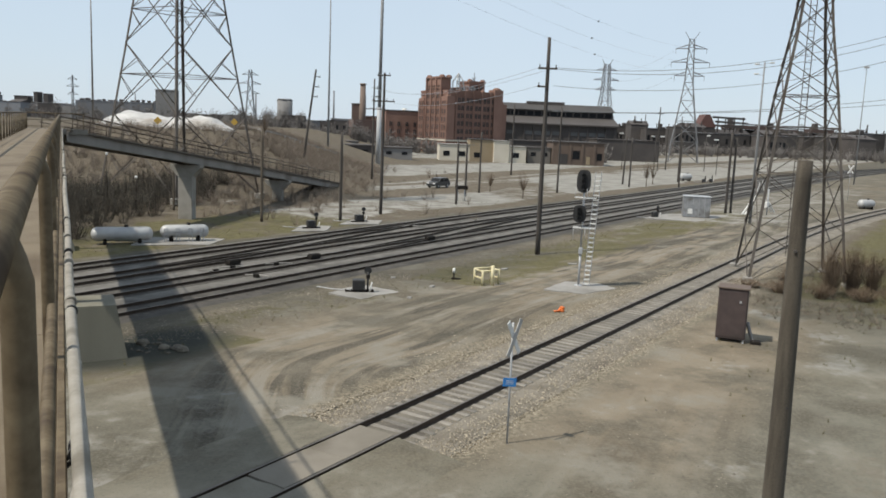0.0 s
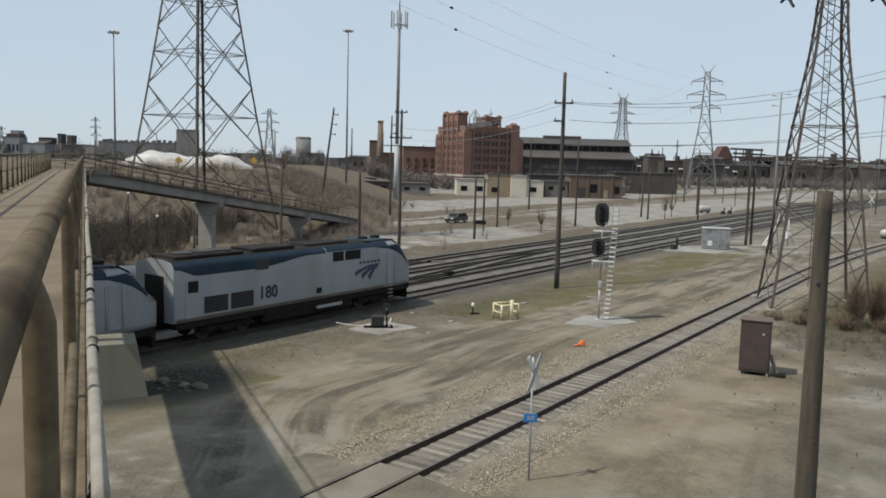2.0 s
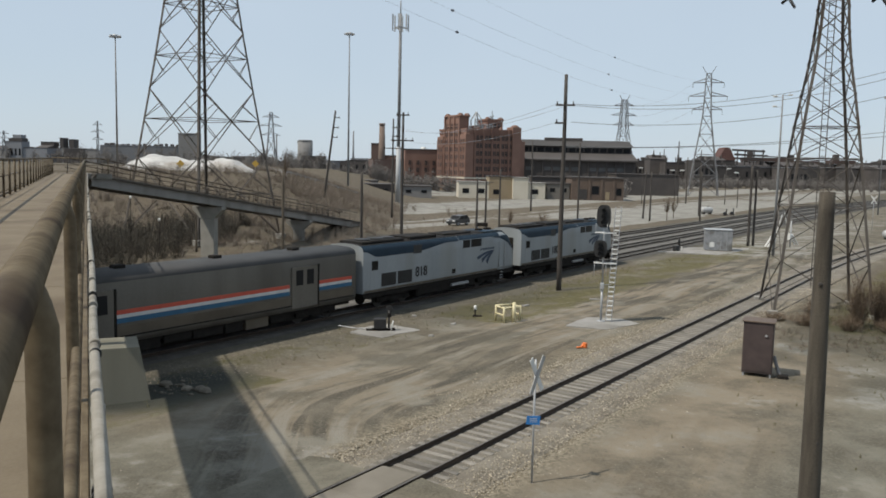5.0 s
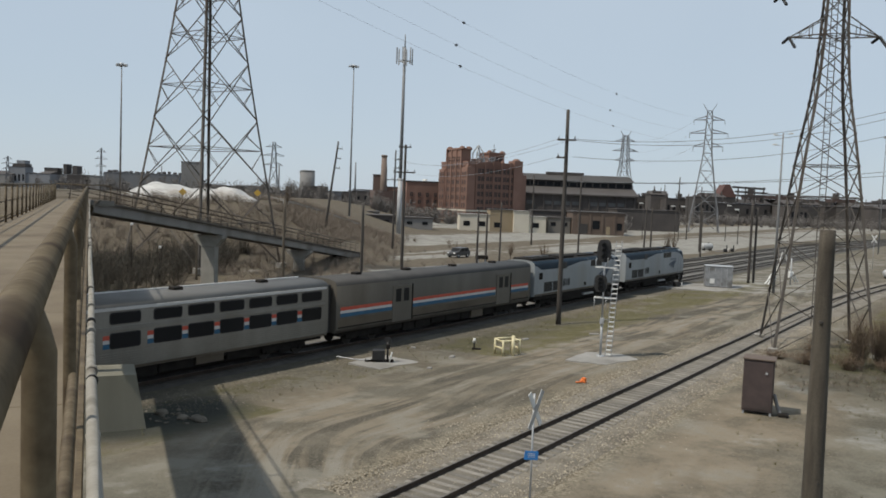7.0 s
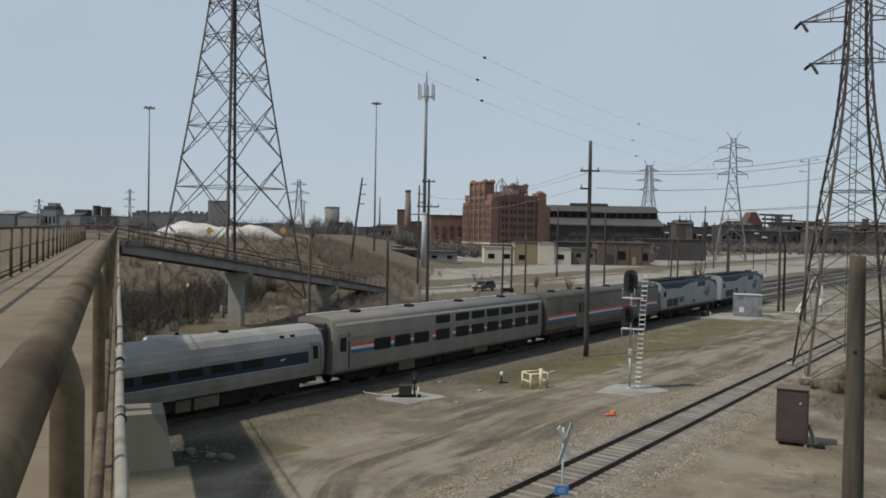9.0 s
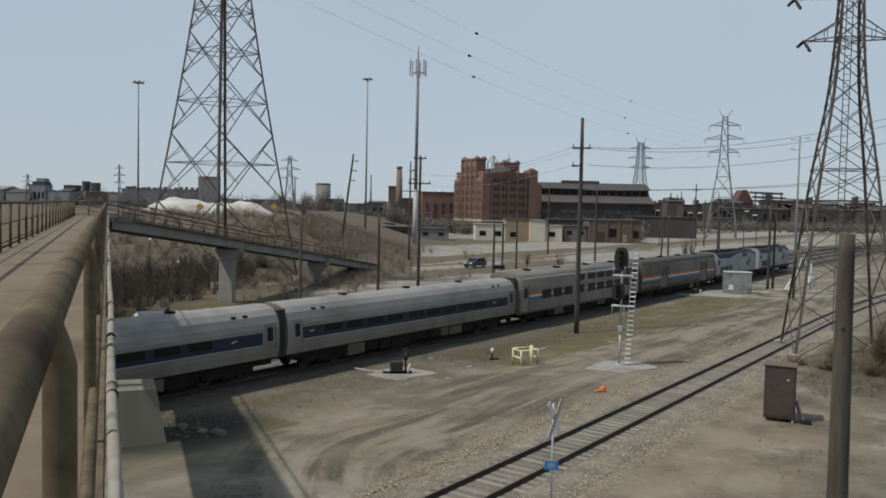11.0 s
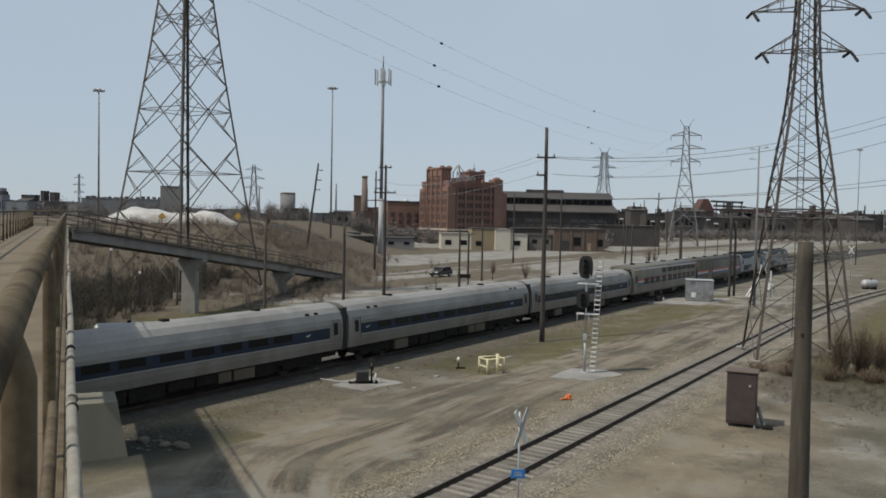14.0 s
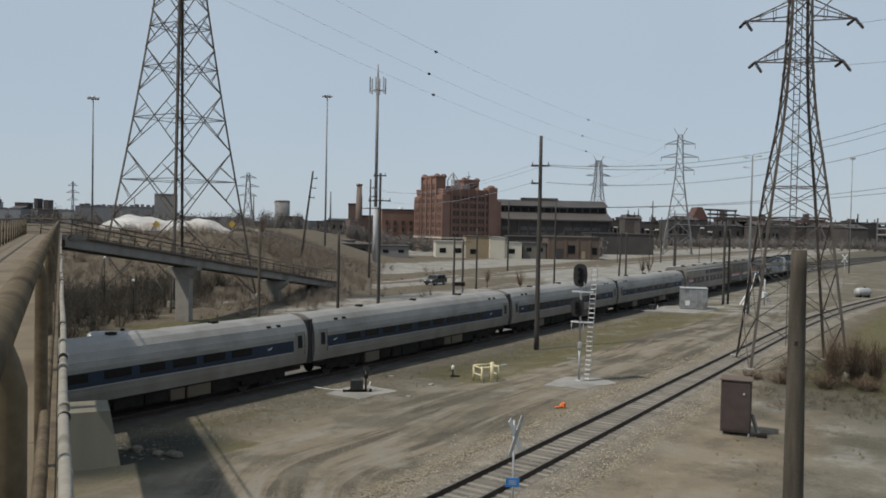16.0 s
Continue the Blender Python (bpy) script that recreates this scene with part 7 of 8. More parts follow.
    for k in range(3):
        for q in range(2):
            pane_grid(b, w2, "window", (-0.63, 5.0 + k * 3.75 + q * 1.45, 6.0), (0, 1, 0), (0, 0, 1), 1, 7, 1, 2.98)
    pane_grid(b, w2, "window", (-0.93, -0.1, 6.0), (0, 1, 0), (0, 0, 1), 2, 5, 1.9, 2.98)
    pane_grid(b, w2, "window", (-0.83, 17.5, 6.0), (0, 1, 0), (0, 0, 1), 2, 5, 1.9, 2.98)
    pane_grid(b, w2, "window", (-0.63, 5.0, 1.6), (0, 1, 0), (0, 0, 1), 7, 1, 1.6, 1)
    pane_grid(b, w1, "window", (13.2, 4.57, 24.6), (1, 0, 0), (0, 0, 1), 3, 1, 1.9, 1)
    # lower brick wing and stack
    w = thing("brick_wing", at(-17.0, 346.0, 0, 14), "low brick wing with small windows", "building")
    mb = MB()
    mb.box(-9, 15, 0, 20, -0.5, 15.6)
    part("wall", mb, M["brick"], w)
    mb = MB()
    mb.box(-9.2, 15.2, -0.2, 20.2, 15.6, 16.1)
    part("roof", mb, M["shed"], w)
    mb = MB()
    mb.box(-22, -9, 2, 18, -0.5, 11.5)
    part("wall", mb, M["brickdark"], w)
    pane_grid(w, w1, "window", (-7.5, -0.03, 9.5), (1, 0, 0), (0, 0, 1), 6, 1, 3.4, 1)
    pane_grid(w, w1, "window", (-7.5, -0.03, 3.5), (1, 0, 0), (0, 0, 1), 6, 2, 3.4, 3)
    mb = MB()
    mb.cyl((-1, 1.5, 14.6), (-1, 1.5, 16.9), 1.0, 1.0, n=12)
    part("roof_drum", mb, M["white"], w)
    c = thing("chimney", at(-41.2, 400.0, 0), "tall tapered brick chimney stack", "chimney")
    mb = MB()
    mb.cyl((0, 0, -0.5), (0, 0, 28.5), 2.0, 1.25, n=16)
    part("shaft", mb, M["chimbrick"], c)
    mb = MB()
    mb.cyl((0, 0, 28.0), (0, 0, 28.9), 1.5, 1.5, n=16)
    part("rim", mb, M["chimbrick"], c)
    simple_block("boiler_house", -44.6, 404, 4.5, 8, 19.2, 0, "brickdark", "narrow dark brick boiler house", "building")
    simple_block("boiler_house", -38.5, 408, 6, 8, 13.5, 0, "brick", "low red brick boiler house", "building")


def simple_block(name, x, y, w, d, h, turn, mat, label, cat, roof=None, windows=0, group="", z0=-0.5, roofmat="shed"):
    t = thing(name, at(x, y, 0, turn), label, cat, group)
    mb = MB()
    mb.box(-w / 2, w / 2, 0, d, z0, h)
    part("wall", mb, M[mat], t)
    mb = MB()
    if roof == "gable":
        mb.add([(-w / 2 - 0.4, -0.4, h), (w / 2 + 0.4, -0.4, h), (w / 2 + 0.4, d / 2, h + d * 0.1), (-w / 2 - 0.4, d / 2, h + d * 0.1), (-w / 2 - 0.4, d + 0.4, h), (w / 2 + 0.4, d + 0.4, h)],
               [(0, 1, 2, 3), (3, 2, 5, 4), (0, 3, 4), (1, 5, 2), (0, 4, 5, 1)])
    else:
        mb.box(-w / 2 - 0.25, w / 2 + 0.25, -0.25, d + 0.25, h, h + 0.35)
    part("roof", mb, M[roofmat], t)
    for i in range(windows):
        mb = MB()
        x0 = -w / 2 + w * (i + 0.5) / windows
        mb.box(x0 - min(0.8, w / windows * 0.3), x0 + min(0.8, w / windows * 0.3), -0.06, 0.02, h * 0.45, h * 0.72)
        part("window", mb, M["window"], t)
    return t


M["roofframe"] = material("pale_steel", (0.36, 0.37, 0.37), (0.46, 0.47, 0.47), 0.6, 0.6)
M["chimbrick"] = material("chimney_brick", (0.165, 0.122, 0.100), (0.225, 0.172, 0.142), 0.2, 0.9, fine=3)
brick_house()


def long_shed():
    s = thing("rolling_mill", at(46.0, 341.0, 0, 3.0), "long weathered steel mill shed with a clerestory roof", "building")
    W = 23.5
    part("wing", MB().box(-38.0, -W - 0.1, 3, 30, -0.5, 15.2), M["sheddark"], s)
    part("wing_roof", MB().box(-38.4, -W - 0.75, 2.2, 30.6, 15.2, 16.0), M["shed"], s)
    mb = MB()
    mb.box(-W, W, 0, 34, -0.5, 13.0)
    part("wall", mb, M["sheddark"], s)
    mb = MB()
    mb.add([(-W - 0.5, -1.2, 13.0), (W + 0.5, -1.2, 13.0), (W + 0.5, 9, 16.0), (-W - 0.5, 9, 16.0), (-W - 0.5, -1.2, 12.4), (W + 0.5, -1.2, 12.4), (W + 0.5, 9, 15.4), (-W - 0.5, 9, 15.4)],
           [(0, 1, 2, 3), (7, 6, 5, 4), (0, 4, 5, 1), (3, 2, 6, 7), (1, 5, 6, 2), (0, 3, 7, 4)])
    part("lower_roof", mb, M["shed"], s)
    mb = MB()
    mb.box(-W, W, 9.0, 26, 13.0, 18.6)
    part("clerestory", mb, M["sheddark"], s)
    mb = MB()
    mb.add([(-W - 0.7, 7.6, 18.6), (W + 0.7, 7.6, 18.6), (W + 0.7, 17, 21.4), (-W - 0.7, 17, 21.4), (-W - 0.7, 27, 18.6), (W + 0.7, 27, 18.6)],
           [(0, 1, 2, 3), (3, 2, 5, 4), (0, 3, 4), (1, 5, 2), (0, 4, 5, 1)])
    part("upper_roof", mb, M["shedpale"], s)
    mb = MB()
    mb.box(-12, 4, 15.5, 18.5, 20.6, 22.3)
    part("ridge_vent", mb, M["sheddark"], s)
    for k in range(13):
        x = -W + 1.0 + k * 3.75
        mb = MB()
        mb.box(x - 0.25, x + 0.25, -0.5, -0.02, -0.5, 12.6)
        part("column", mb, M["shed"], s)
    for z, h in ((8.4, 1.5), (4.2, 1.0)):
        for k in range(12):
            x = -W + 1.5 + k * 3.75
            if (k * 7 + int(z)) % 5 == 0:
                continue
            mb = MB()
            mb.box(x, x + 2.9, -0.12, -0.02, z, z + h)
            part("pane", mb, M["dustpane"], s)
    for k in range(14):
        x = -W + 0.8 + k * 3.3
        mb = MB()
        mb.box(x, x + 2.6, 8.9, 8.98, 16.2, 18.0)
        part("pane", mb, M["window"], s)
    # lower lean-to beside it
    simple_block("lean_to", 69.0, 318.0, 24, 14, 7.6, 4, "sheddark", "low dark brick factory annex", "building")
    simple_block("annex", 28.7, 259.0, 7.2, 8, 4.5, 3, "dimwall", "low grey concrete block annex", "building", windows=2, group="low buildings")
    simple_block("annex", 29.0, 268.5, 16, 8, 6.4, 3, "sheddark", "dark sheet-roofed store behind the workshop", "building", group="low buildings")
    ann = simple_block("annex", 40.8, 258.0, 16.2, 16, 6.6, 3, "rusty", "rust-brown brick annex with bricked-up bays", "building", group="low buildings")
    for q in (-6.4, -2.6, 1.2, 5.0):
        part("pier", MB().box(q - 0.35, q + 0.35, -0.22, 0.02, -0.5, 6.2), M["rusty"], ann)
    for q, w, z0, z1, mat in ((-4.5, 2.4, 0.0, 3.1, "sootwall"), (-0.7, 2.2, 1.6, 4.2, "window"), (3.1, 1.2, 0.0, 2.4, "tanwall"), (6.6, 1.6, 1.4, 3.6, "window")):
        part("door" if z0 == 0 else "window", MB().box(q - w / 2, q + w / 2, -0.08, 0.02, z0, z1), M[mat], ann)
    t = thing("cream_workshop", at(0, 256.0, 0, 5), "cream painted workshop with small dark windows", "building")
    for x0, x1, y0, z, mat in ((-2.4, 8.4, -0.6, 4.6, "cream"), (7.0, 14.9, -0.8, 6.4, "tanwall"), (14.2, 18.9, -2.6, 6.2, "cream"), (18.0, 24.4, -1.6, 4.6, "cream")):
        mb = MB()
        mb.box(x0, x1, y0, y0 + 9, -0.5, z)
        part("wall", mb, M[mat], t)
        mb = MB()
        mb.box(x0 - 0.2, x1 + 0.2, y0 - 0.2, y0 + 9.2, z, z + 0.25)
        part("roof", mb, M["shed"] if mat != "cream" else M["pale"], t)
    for x, y, z in ((-1.2, -0.6, 1.2), (3.6, -0.6, 1.2), (8.3, -0.8, 1.0), (20.2, -1.6, 1.3)):
        mb = MB()
        mb.box(x, x + 2.0, y - 0.06, y + 0.02, z, z + 1.5)
        part("window", mb, M["window"], t)
    for x, y, w, d, h, mat in ((-26, 236, 11, 9, 3.6, "sheddark"), (-14.5, 240, 9, 8, 3.2, "greywall"), (-34, 262, 12, 9, 4.0, "greywall")):
        simple_block("shed", x, y, w, d, h, 8, mat, "low weathered yard shed", "shed", windows=2, group="yard sheds")


M["sootwall"] = material("soot_black_wall", (0.048, 0.044, 0.043), (0.080, 0.073, 0.070), 0.15, 0.95, fine=1)
M["dimwall"] = material("dim_block_wall", (0.150, 0.136, 0.120), (0.205, 0.188, 0.168), 0.2, 0.9, fine=3)
M["shedpale"] = material("pale_shed_roof", (0.050, 0.046, 0.044), (0.080, 0.074, 0.071), 0.1, 0.85, fine=2)
M["dustpane"] = material("dusty_pane", (0.085, 0.085, 0.086), (0.135, 0.135, 0.134), 0.3, 0.6)
M["rusty"] = material("rust_brown_wall", (0.112, 0.080, 0.062), (0.168, 0.124, 0.098), 0.2, 0.9, fine=3)
M["tanwall"] = material("tan_wall", (0.302, 0.238, 0.151), (0.360, 0.288, 0.194), 0.2, 0.9)
long_shed()


def far_works():
    rnd = random.Random(21)
    # dark mills along the horizon behind the junction
    x = 112.0
    while x < 420:
        w = rnd.uniform(9, 26)
        h = rnd.uniform(12.0, 17.0)
        ob = simple_block("mill_building", x + w / 2, 555 + rnd.uniform(-50, 60), w, 26, h, rnd.uniform(-6, 6), rnd.choice(("sheddark", "sheddark", "sootwall")), "distant dark steelworks building", "building", rnd.choice(("gable", None, None)), windows=rnd.choice((0, 0, 4)), group="steelworks buildings", roofmat="sheddark")
        for k in range(rnd.randint(3, 6)):
            q, up = rnd.uniform(-w / 2 + 1, w / 2 - 1), rnd.uniform(0.8, 3.6)
            mb = MB()
            if rnd.random() < 0.5:
                mb.box(q - 0.4, q + rnd.uniform(0.8, 3.0), 4, 9, h - 0.2, h + up)
                part("roof_vent", mb, M["farmill"], ob)
            else:
                mb.cyl((q, 5, h - 0.2), (q, 5, h + up * 2.0), rnd.uniform(0.25, 0.5), n=6)
                part("flue", mb, M["farmill"], ob)
        x += w * rnd.uniform(0.5, 0.8)
    for x, y, w, h in ((205, 575, 26, 19.5), (232, 580, 20, 18), (262, 585, 14, 19), (176, 590, 18, 16)):
        t = thing("steelworks_gantry", at(x, y, 0), "distant steelworks gantry with rusty roof", "gantry", "gantries")
        for k in range(5):
            for d in (0, 10):
                part("column", MB().bar((-w / 2 + w * k / 4, d, -0.5), (-w / 2 + w * k / 4, d, h), 0.9), M["sheddark"], t)
        part("back_wall", MB().box(-w / 2, w / 2, 11.2, 12, -0.5, h - 2.7), M["sootwall"], t)
        mb = MB()
        mb.box(-w / 2 - 1, w / 2 + 1, -1, 11, h - 2.6, h)
        part("roof", mb, M["sootrust"], t)
        mb = MB()
        mb.box(-w / 2 + 2, -w / 2 + 5, 3, 7, h, h + 4)
        part("cupola", mb, M["sheddark"], t)
        mb = MB()
        mb.bar((-w / 2 - 7, 5, h + 1.6), (w / 2 + 7, 5, h + 0.4), 0.7)
        part("conveyor", mb, M["shed"], t)
    t = thing("red_mill_head", at(173.5, 560, 0), "distant mill head with a faded red gable", "building")
    part("wall", MB().box(-5.5, 5.5, 0, 14, -0.5, 17.0), M["sootwall"], t)
    part("gable", MB().add([(-6, -0.3, 17), (6, -0.3, 17), (1.5, -0.3, 25.5), (-1.5, -0.3, 25.5), (-6, 14, 17), (6, 14, 17), (1.5, 14, 25.5), (-1.5, 14, 25.5)],
         [(0, 1, 2, 3), (7, 6, 5, 4), (0, 3, 7, 4), (1, 5, 6, 2), (3, 2, 6, 7), (0, 4, 5, 1)]), M["redroof"], t)
    for x0, x1, z in ((4, 26, 24.0), (6, 28, 21.0), (2, 24, 18.6)):
        part("walkway", MB().bar((x0, 3, z), (x1, 3, z - 0.6), 1.0, 1.3), M["sootwall"], t)
    for x in (8, 13, 19, 25):
        part("column", MB().bar((x, 3, -0.5), (x, 3, 24.5), 0.7), M["sootwall"], t)
    # pipe bridge and substation frames to the far side
    for k in range(7):
        x = 292 + k * 17
        t = thing("pipe_rack", at(x, 540, 0), "distant pale pipe rack", "pipe rack", "pipe racks")
        mb = MB()
        for xx in (-8.4, 0, 8.4):
            mb.bar((xx, 0, -0.5), (xx, 0, 20 + (k % 3) * 2), 0.8)
        part("frame", mb, M["hazelattice"], t)
        for z in (9.0, 13.0, 16.5):
            mb = MB()
            mb.cyl((-8.6, 0, z), (8.6, 0, z), 0.75, n=8)
            part("pipe", mb, M["greywall"], t)
    # low skyline on the other side
    x = -640.0
    while x < -120:
        w = rnd.uniform(8, 34)
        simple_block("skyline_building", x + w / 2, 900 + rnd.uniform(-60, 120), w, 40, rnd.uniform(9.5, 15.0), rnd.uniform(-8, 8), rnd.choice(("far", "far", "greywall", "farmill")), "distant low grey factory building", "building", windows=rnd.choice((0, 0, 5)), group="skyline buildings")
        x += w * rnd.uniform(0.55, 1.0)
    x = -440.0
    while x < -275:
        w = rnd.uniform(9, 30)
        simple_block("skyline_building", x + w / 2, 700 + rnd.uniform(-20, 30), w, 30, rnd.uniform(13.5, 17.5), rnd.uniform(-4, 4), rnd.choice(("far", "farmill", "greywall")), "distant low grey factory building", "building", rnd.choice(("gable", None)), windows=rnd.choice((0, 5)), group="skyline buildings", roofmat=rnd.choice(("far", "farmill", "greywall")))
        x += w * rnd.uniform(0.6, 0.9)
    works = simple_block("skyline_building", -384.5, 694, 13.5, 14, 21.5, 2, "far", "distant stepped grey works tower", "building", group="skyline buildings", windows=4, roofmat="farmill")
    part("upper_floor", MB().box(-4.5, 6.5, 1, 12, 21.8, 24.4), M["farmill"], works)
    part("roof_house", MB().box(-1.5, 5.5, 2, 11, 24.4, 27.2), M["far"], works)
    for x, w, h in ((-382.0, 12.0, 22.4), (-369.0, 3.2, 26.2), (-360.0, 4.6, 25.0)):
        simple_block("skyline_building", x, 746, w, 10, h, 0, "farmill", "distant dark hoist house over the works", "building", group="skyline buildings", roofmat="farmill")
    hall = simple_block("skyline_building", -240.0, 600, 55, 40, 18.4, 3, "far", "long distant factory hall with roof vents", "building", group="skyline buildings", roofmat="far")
    for k in range(14):
        part("roof_vent", MB().box(-26 + k * 4, -26 + k * 4 + rnd.uniform(0.8, 2.6), 4, 8, 18.6, 18.9 + rnd.uniform(0.5, 1.8)), M["farmill"], hall)
    for x, y, w, h in ((-169.5, 500, 11.5, 25.0), (-373, 900, 12, 20)):
        simple_block("concrete_silo", x, y, w, 10, h, 6, "silo", "distant concrete silo block", "silo", group="silos")
    t = thing("round_silo", at(-117.6, 600.0, 0), "distant round concrete silo", "silo", "silos")
    part("shell", MB().cyl((0, 0, -0.5), (0, 0, 24.6), 5.4, n=20), M["silo"], t)
    part("cap", MB().cyl((0, 0, 24.6), (0, 0, 25.4), 5.7, 4.8, n=20), M["silo"], t)
    simple_block("skyline_building", -105.0, 560.0, 15, 18, 13.5, 3, "sheddark", "distant dark factory building below the silo", "building", group="skyline buildings")
    for k in range(6):
        simple_block("skyline_building", -128 + k * 17 + rnd.uniform(-3, 3), 620 + rnd.uniform(-30, 60), rnd.uniform(12, 24), 20, rnd.uniform(9, 15), rnd.uniform(-8, 8), rnd.choice(("far", "sheddark", "farmill")), "distant low grey factory building", "building", group="skyline buildings", windows=4)
    for x, y, h in ((-88, 640, 34), (-60, 600, 30), (-300, 800, 30), (-20, 560, 26), (8, 560, 27), (-150, 650, 30)):
        t = thing("stack", at(x, y, 0), "thin distant steel stack", "chimney", "stacks")
        mb = MB()
        mb.cyl((0, 0, -0.5), (0, 0, h), 0.9, 0.5, n=8)
        part("shaft", mb, M["hazelattice"], t)


M["redroof"] = material("faded_red_sheet", (0.100, 0.050, 0.044), (0.140, 0.072, 0.062), 0.2, 0.9, fine=2)
M["sootrust"] = material("sooty_rust", (0.070, 0.045, 0.038), (0.110, 0.076, 0.066), 0.2, 0.9, fine=2)
M["farmill"] = material("mill_wall", (0.060, 0.053, 0.051), (0.095, 0.084, 0.080), 0.1, 0.9, fine=1)
M["silo"] = material("silo_concrete", (0.194, 0.191, 0.187), (0.245, 0.241, 0.238), 0.1, 0.9, fine=1)
far_works()


def salt_piles():
    """Tarped mounds on top of the fill: long heaps with a ridge, a steep end and a drawn-out one."""
    for cx, cy, a, b, h, lean, turn in ((-54.6, 154.0, 9.0, 7.5, 3.2, -0.45, -4), (-46.2, 151.0, 7.4, 5.5, 2.7, 0.2, 6), (-52.0, 164.0, 9.0, 6.0, 2.4, 0.0, 0)):
        z0 = height(cx, cy) - 0.3
        nx, ny = 44, 24
        vs = []
        for i in range(nx + 1):
            for j in range(ny + 1):
                u, v = 2 * i / nx - 1, 2 * j / ny - 1
                ridge = lean + 0.12 * noise.noise((cx, v * 2, 1.0))
                along = (u - ridge) / (1 - ridge) if u > ridge else (ridge - u) / (1 + ridge)
                k = max(0.0, 1 - along ** 1.5) * max(0.0, 1 - abs(v) ** 1.7)
                q = noise.noise((cx + u * 3.5, v * 2.2, 2.0))
                fold = abs(noise.noise((cx + u * 6, v * 5, 7.0)))
                vs.append((a * u * (1 + 0.10 * q * abs(v)), b * v * (1 + 0.12 * noise.noise((cx + u * 2, v, 4.0)) * abs(u)), h * k ** 0.8 + (0.45 * q - 0.5 * fold) * min(1.0, 3 * k) - (0.5 if k <= 0 else 0)))
        w = ny + 1
        mb = MB()
        mb.add(vs, [(i * w + j, (i + 1) * w + j, (i + 1) * w + j + 1, i * w + j + 1) for i in range(nx) for j in range(ny)], 0, True)
        tagged(part("tarped_mound", mb, M["tarp"], None, "white tarp-covered salt pile on the fill", at(cx, cy, z0, turn)), category="pile", group="salt piles")
    for cx, cy, zc, r in ((-50.88, 146.0, 8.85, 0.72), (-38.46, 150.0, 9.15, 0.66)):
        z = height(cx, cy)
        g = thing("warning_sign", at(cx, cy, z, 8), "yellow diamond road sign on a post beside the piles", "road sign", "road signs")
        part("post", MB().bar((0, 0.03, -0.3), (0, 0.03, zc - z + r * 0.8), 0.07, 0.05), M["galv"], g)
        plate = MB()
        plate.loft([[Vector((u * r, yy, zc - z + v * r)) for u, v in ((1, 0), (0.08, 0.92), (0, 0.95), (-0.08, 0.92), (-1, 0), (-0.08, -0.92), (0, -0.95), (0.08, -0.92))] for yy in (-0.015, 0.0)], smooth=False)
        part("plate", plate, M["signyellow"], g, "yellow diamond plate")


M["signyellow"] = material("sign_yellow", (0.55, 0.33, 0.04), (0.65, 0.42, 0.08), 2, 0.6)
salt_piles()


def guard_rail():
    g = thing("guard_rail", Matrix.Identity(4), "pale steel guard rail along the road on the fill", "guard rail")
    line = [Vector((x, y, 0)) for x, y in ((-48.0, 186.0), (-42.3, 173.8), (-37.3, 166.3), (-34.6, 167.3), (-32.0, 168.8), (-29.1, 170.7), (-25.8, 174.2), (-23.1, 176.7))]
    for p in line:
        p.z = height(p.x, p.y)
    for a, b in zip(line, line[1:]):
        part("beam", MB().bar(a + Vector((0, 0, 0.75)), b + Vector((0, 0, 0.75)), 0.08, 0.42), M["pale"], g)
        for f in (0.0, 0.33, 0.67):
            p = a.lerp(b, f)
            p.z = height(p.x, p.y)
            part("post", MB().bar(p - Vector((0, 0, 0.2)), p + Vector((0, 0, 0.8)), 0.14), M["galv"], g)


guard_rail()


# ---- plants ----
def twigs(mb, x, y, z, h, r, n, rnd, thick=0.02, leaves=0, flat=0.35):
    """A tangle of stems fanning up from one foot, with a few dead leaves."""
    for i in range(n):
        a = rnd.random() * 6.283
        sp = r * rnd.random() ** 0.6
        hh = h * rnd.uniform(0.55, 1.0) * (1 - 0.35 * (sp / r) ** 2)
        p0 = Vector((x + 0.15 * sp * math.cos(a), y + 0.15 * sp * math.sin(a), z - 0.1))
        p1 = Vector((x + 0.55 * sp * math.cos(a + 0.2), y + 0.55 * sp * math.sin(a + 0.2), z + hh * 0.55))
        p2 = Vector((x + sp * math.cos(a + rnd.uniform(-0.3, 0.3)), y + sp * math.sin(a + rnd.uniform(-0.3, 0.3)), z + hh))
        d = Vector((-math.sin(a), math.cos(a), 0)) * thick
        e = Vector((math.cos(a), math.sin(a), 0)) * thick
        mb.add([p0 - d, p0 + d, p0 + e, p1 - d * 0.6, p1 + d * 0.6, p1 + e * 0.6, p2], [(0, 1, 4, 3), (1, 2, 5, 4), (2, 0, 3, 5), (3, 4, 6), (4, 5, 6), (5, 3, 6)])
        for k in range(2):
            q = p1.lerp(p2, rnd.random() * 0.8)
            t = q + Vector((rnd.gauss(0, 1), rnd.gauss(0, 1), rnd.uniform(0.1, 1.4))).normalized() * hh * rnd.uniform(0.12, 0.3)
            mb.add([q - d * 0.4, q + d * 0.4, q + e * 0.4, t], [(0, 1, 3), (1, 2, 3), (2, 0, 3)])
            for _ in range(leaves):
                c = q.lerp(t, rnd.random())
                u = Vector((rnd.gauss(0, 1), rnd.gauss(0, 1), rnd.gauss(0, 0.6))).normalized() * thick * rnd.uniform(1.5, 3.5)
                v = u.orthogonal().normalized() * u.length * 0.5
                mb.add([c - u, c + v, c + u, c - v], [(0, 1, 2, 3)], 1)


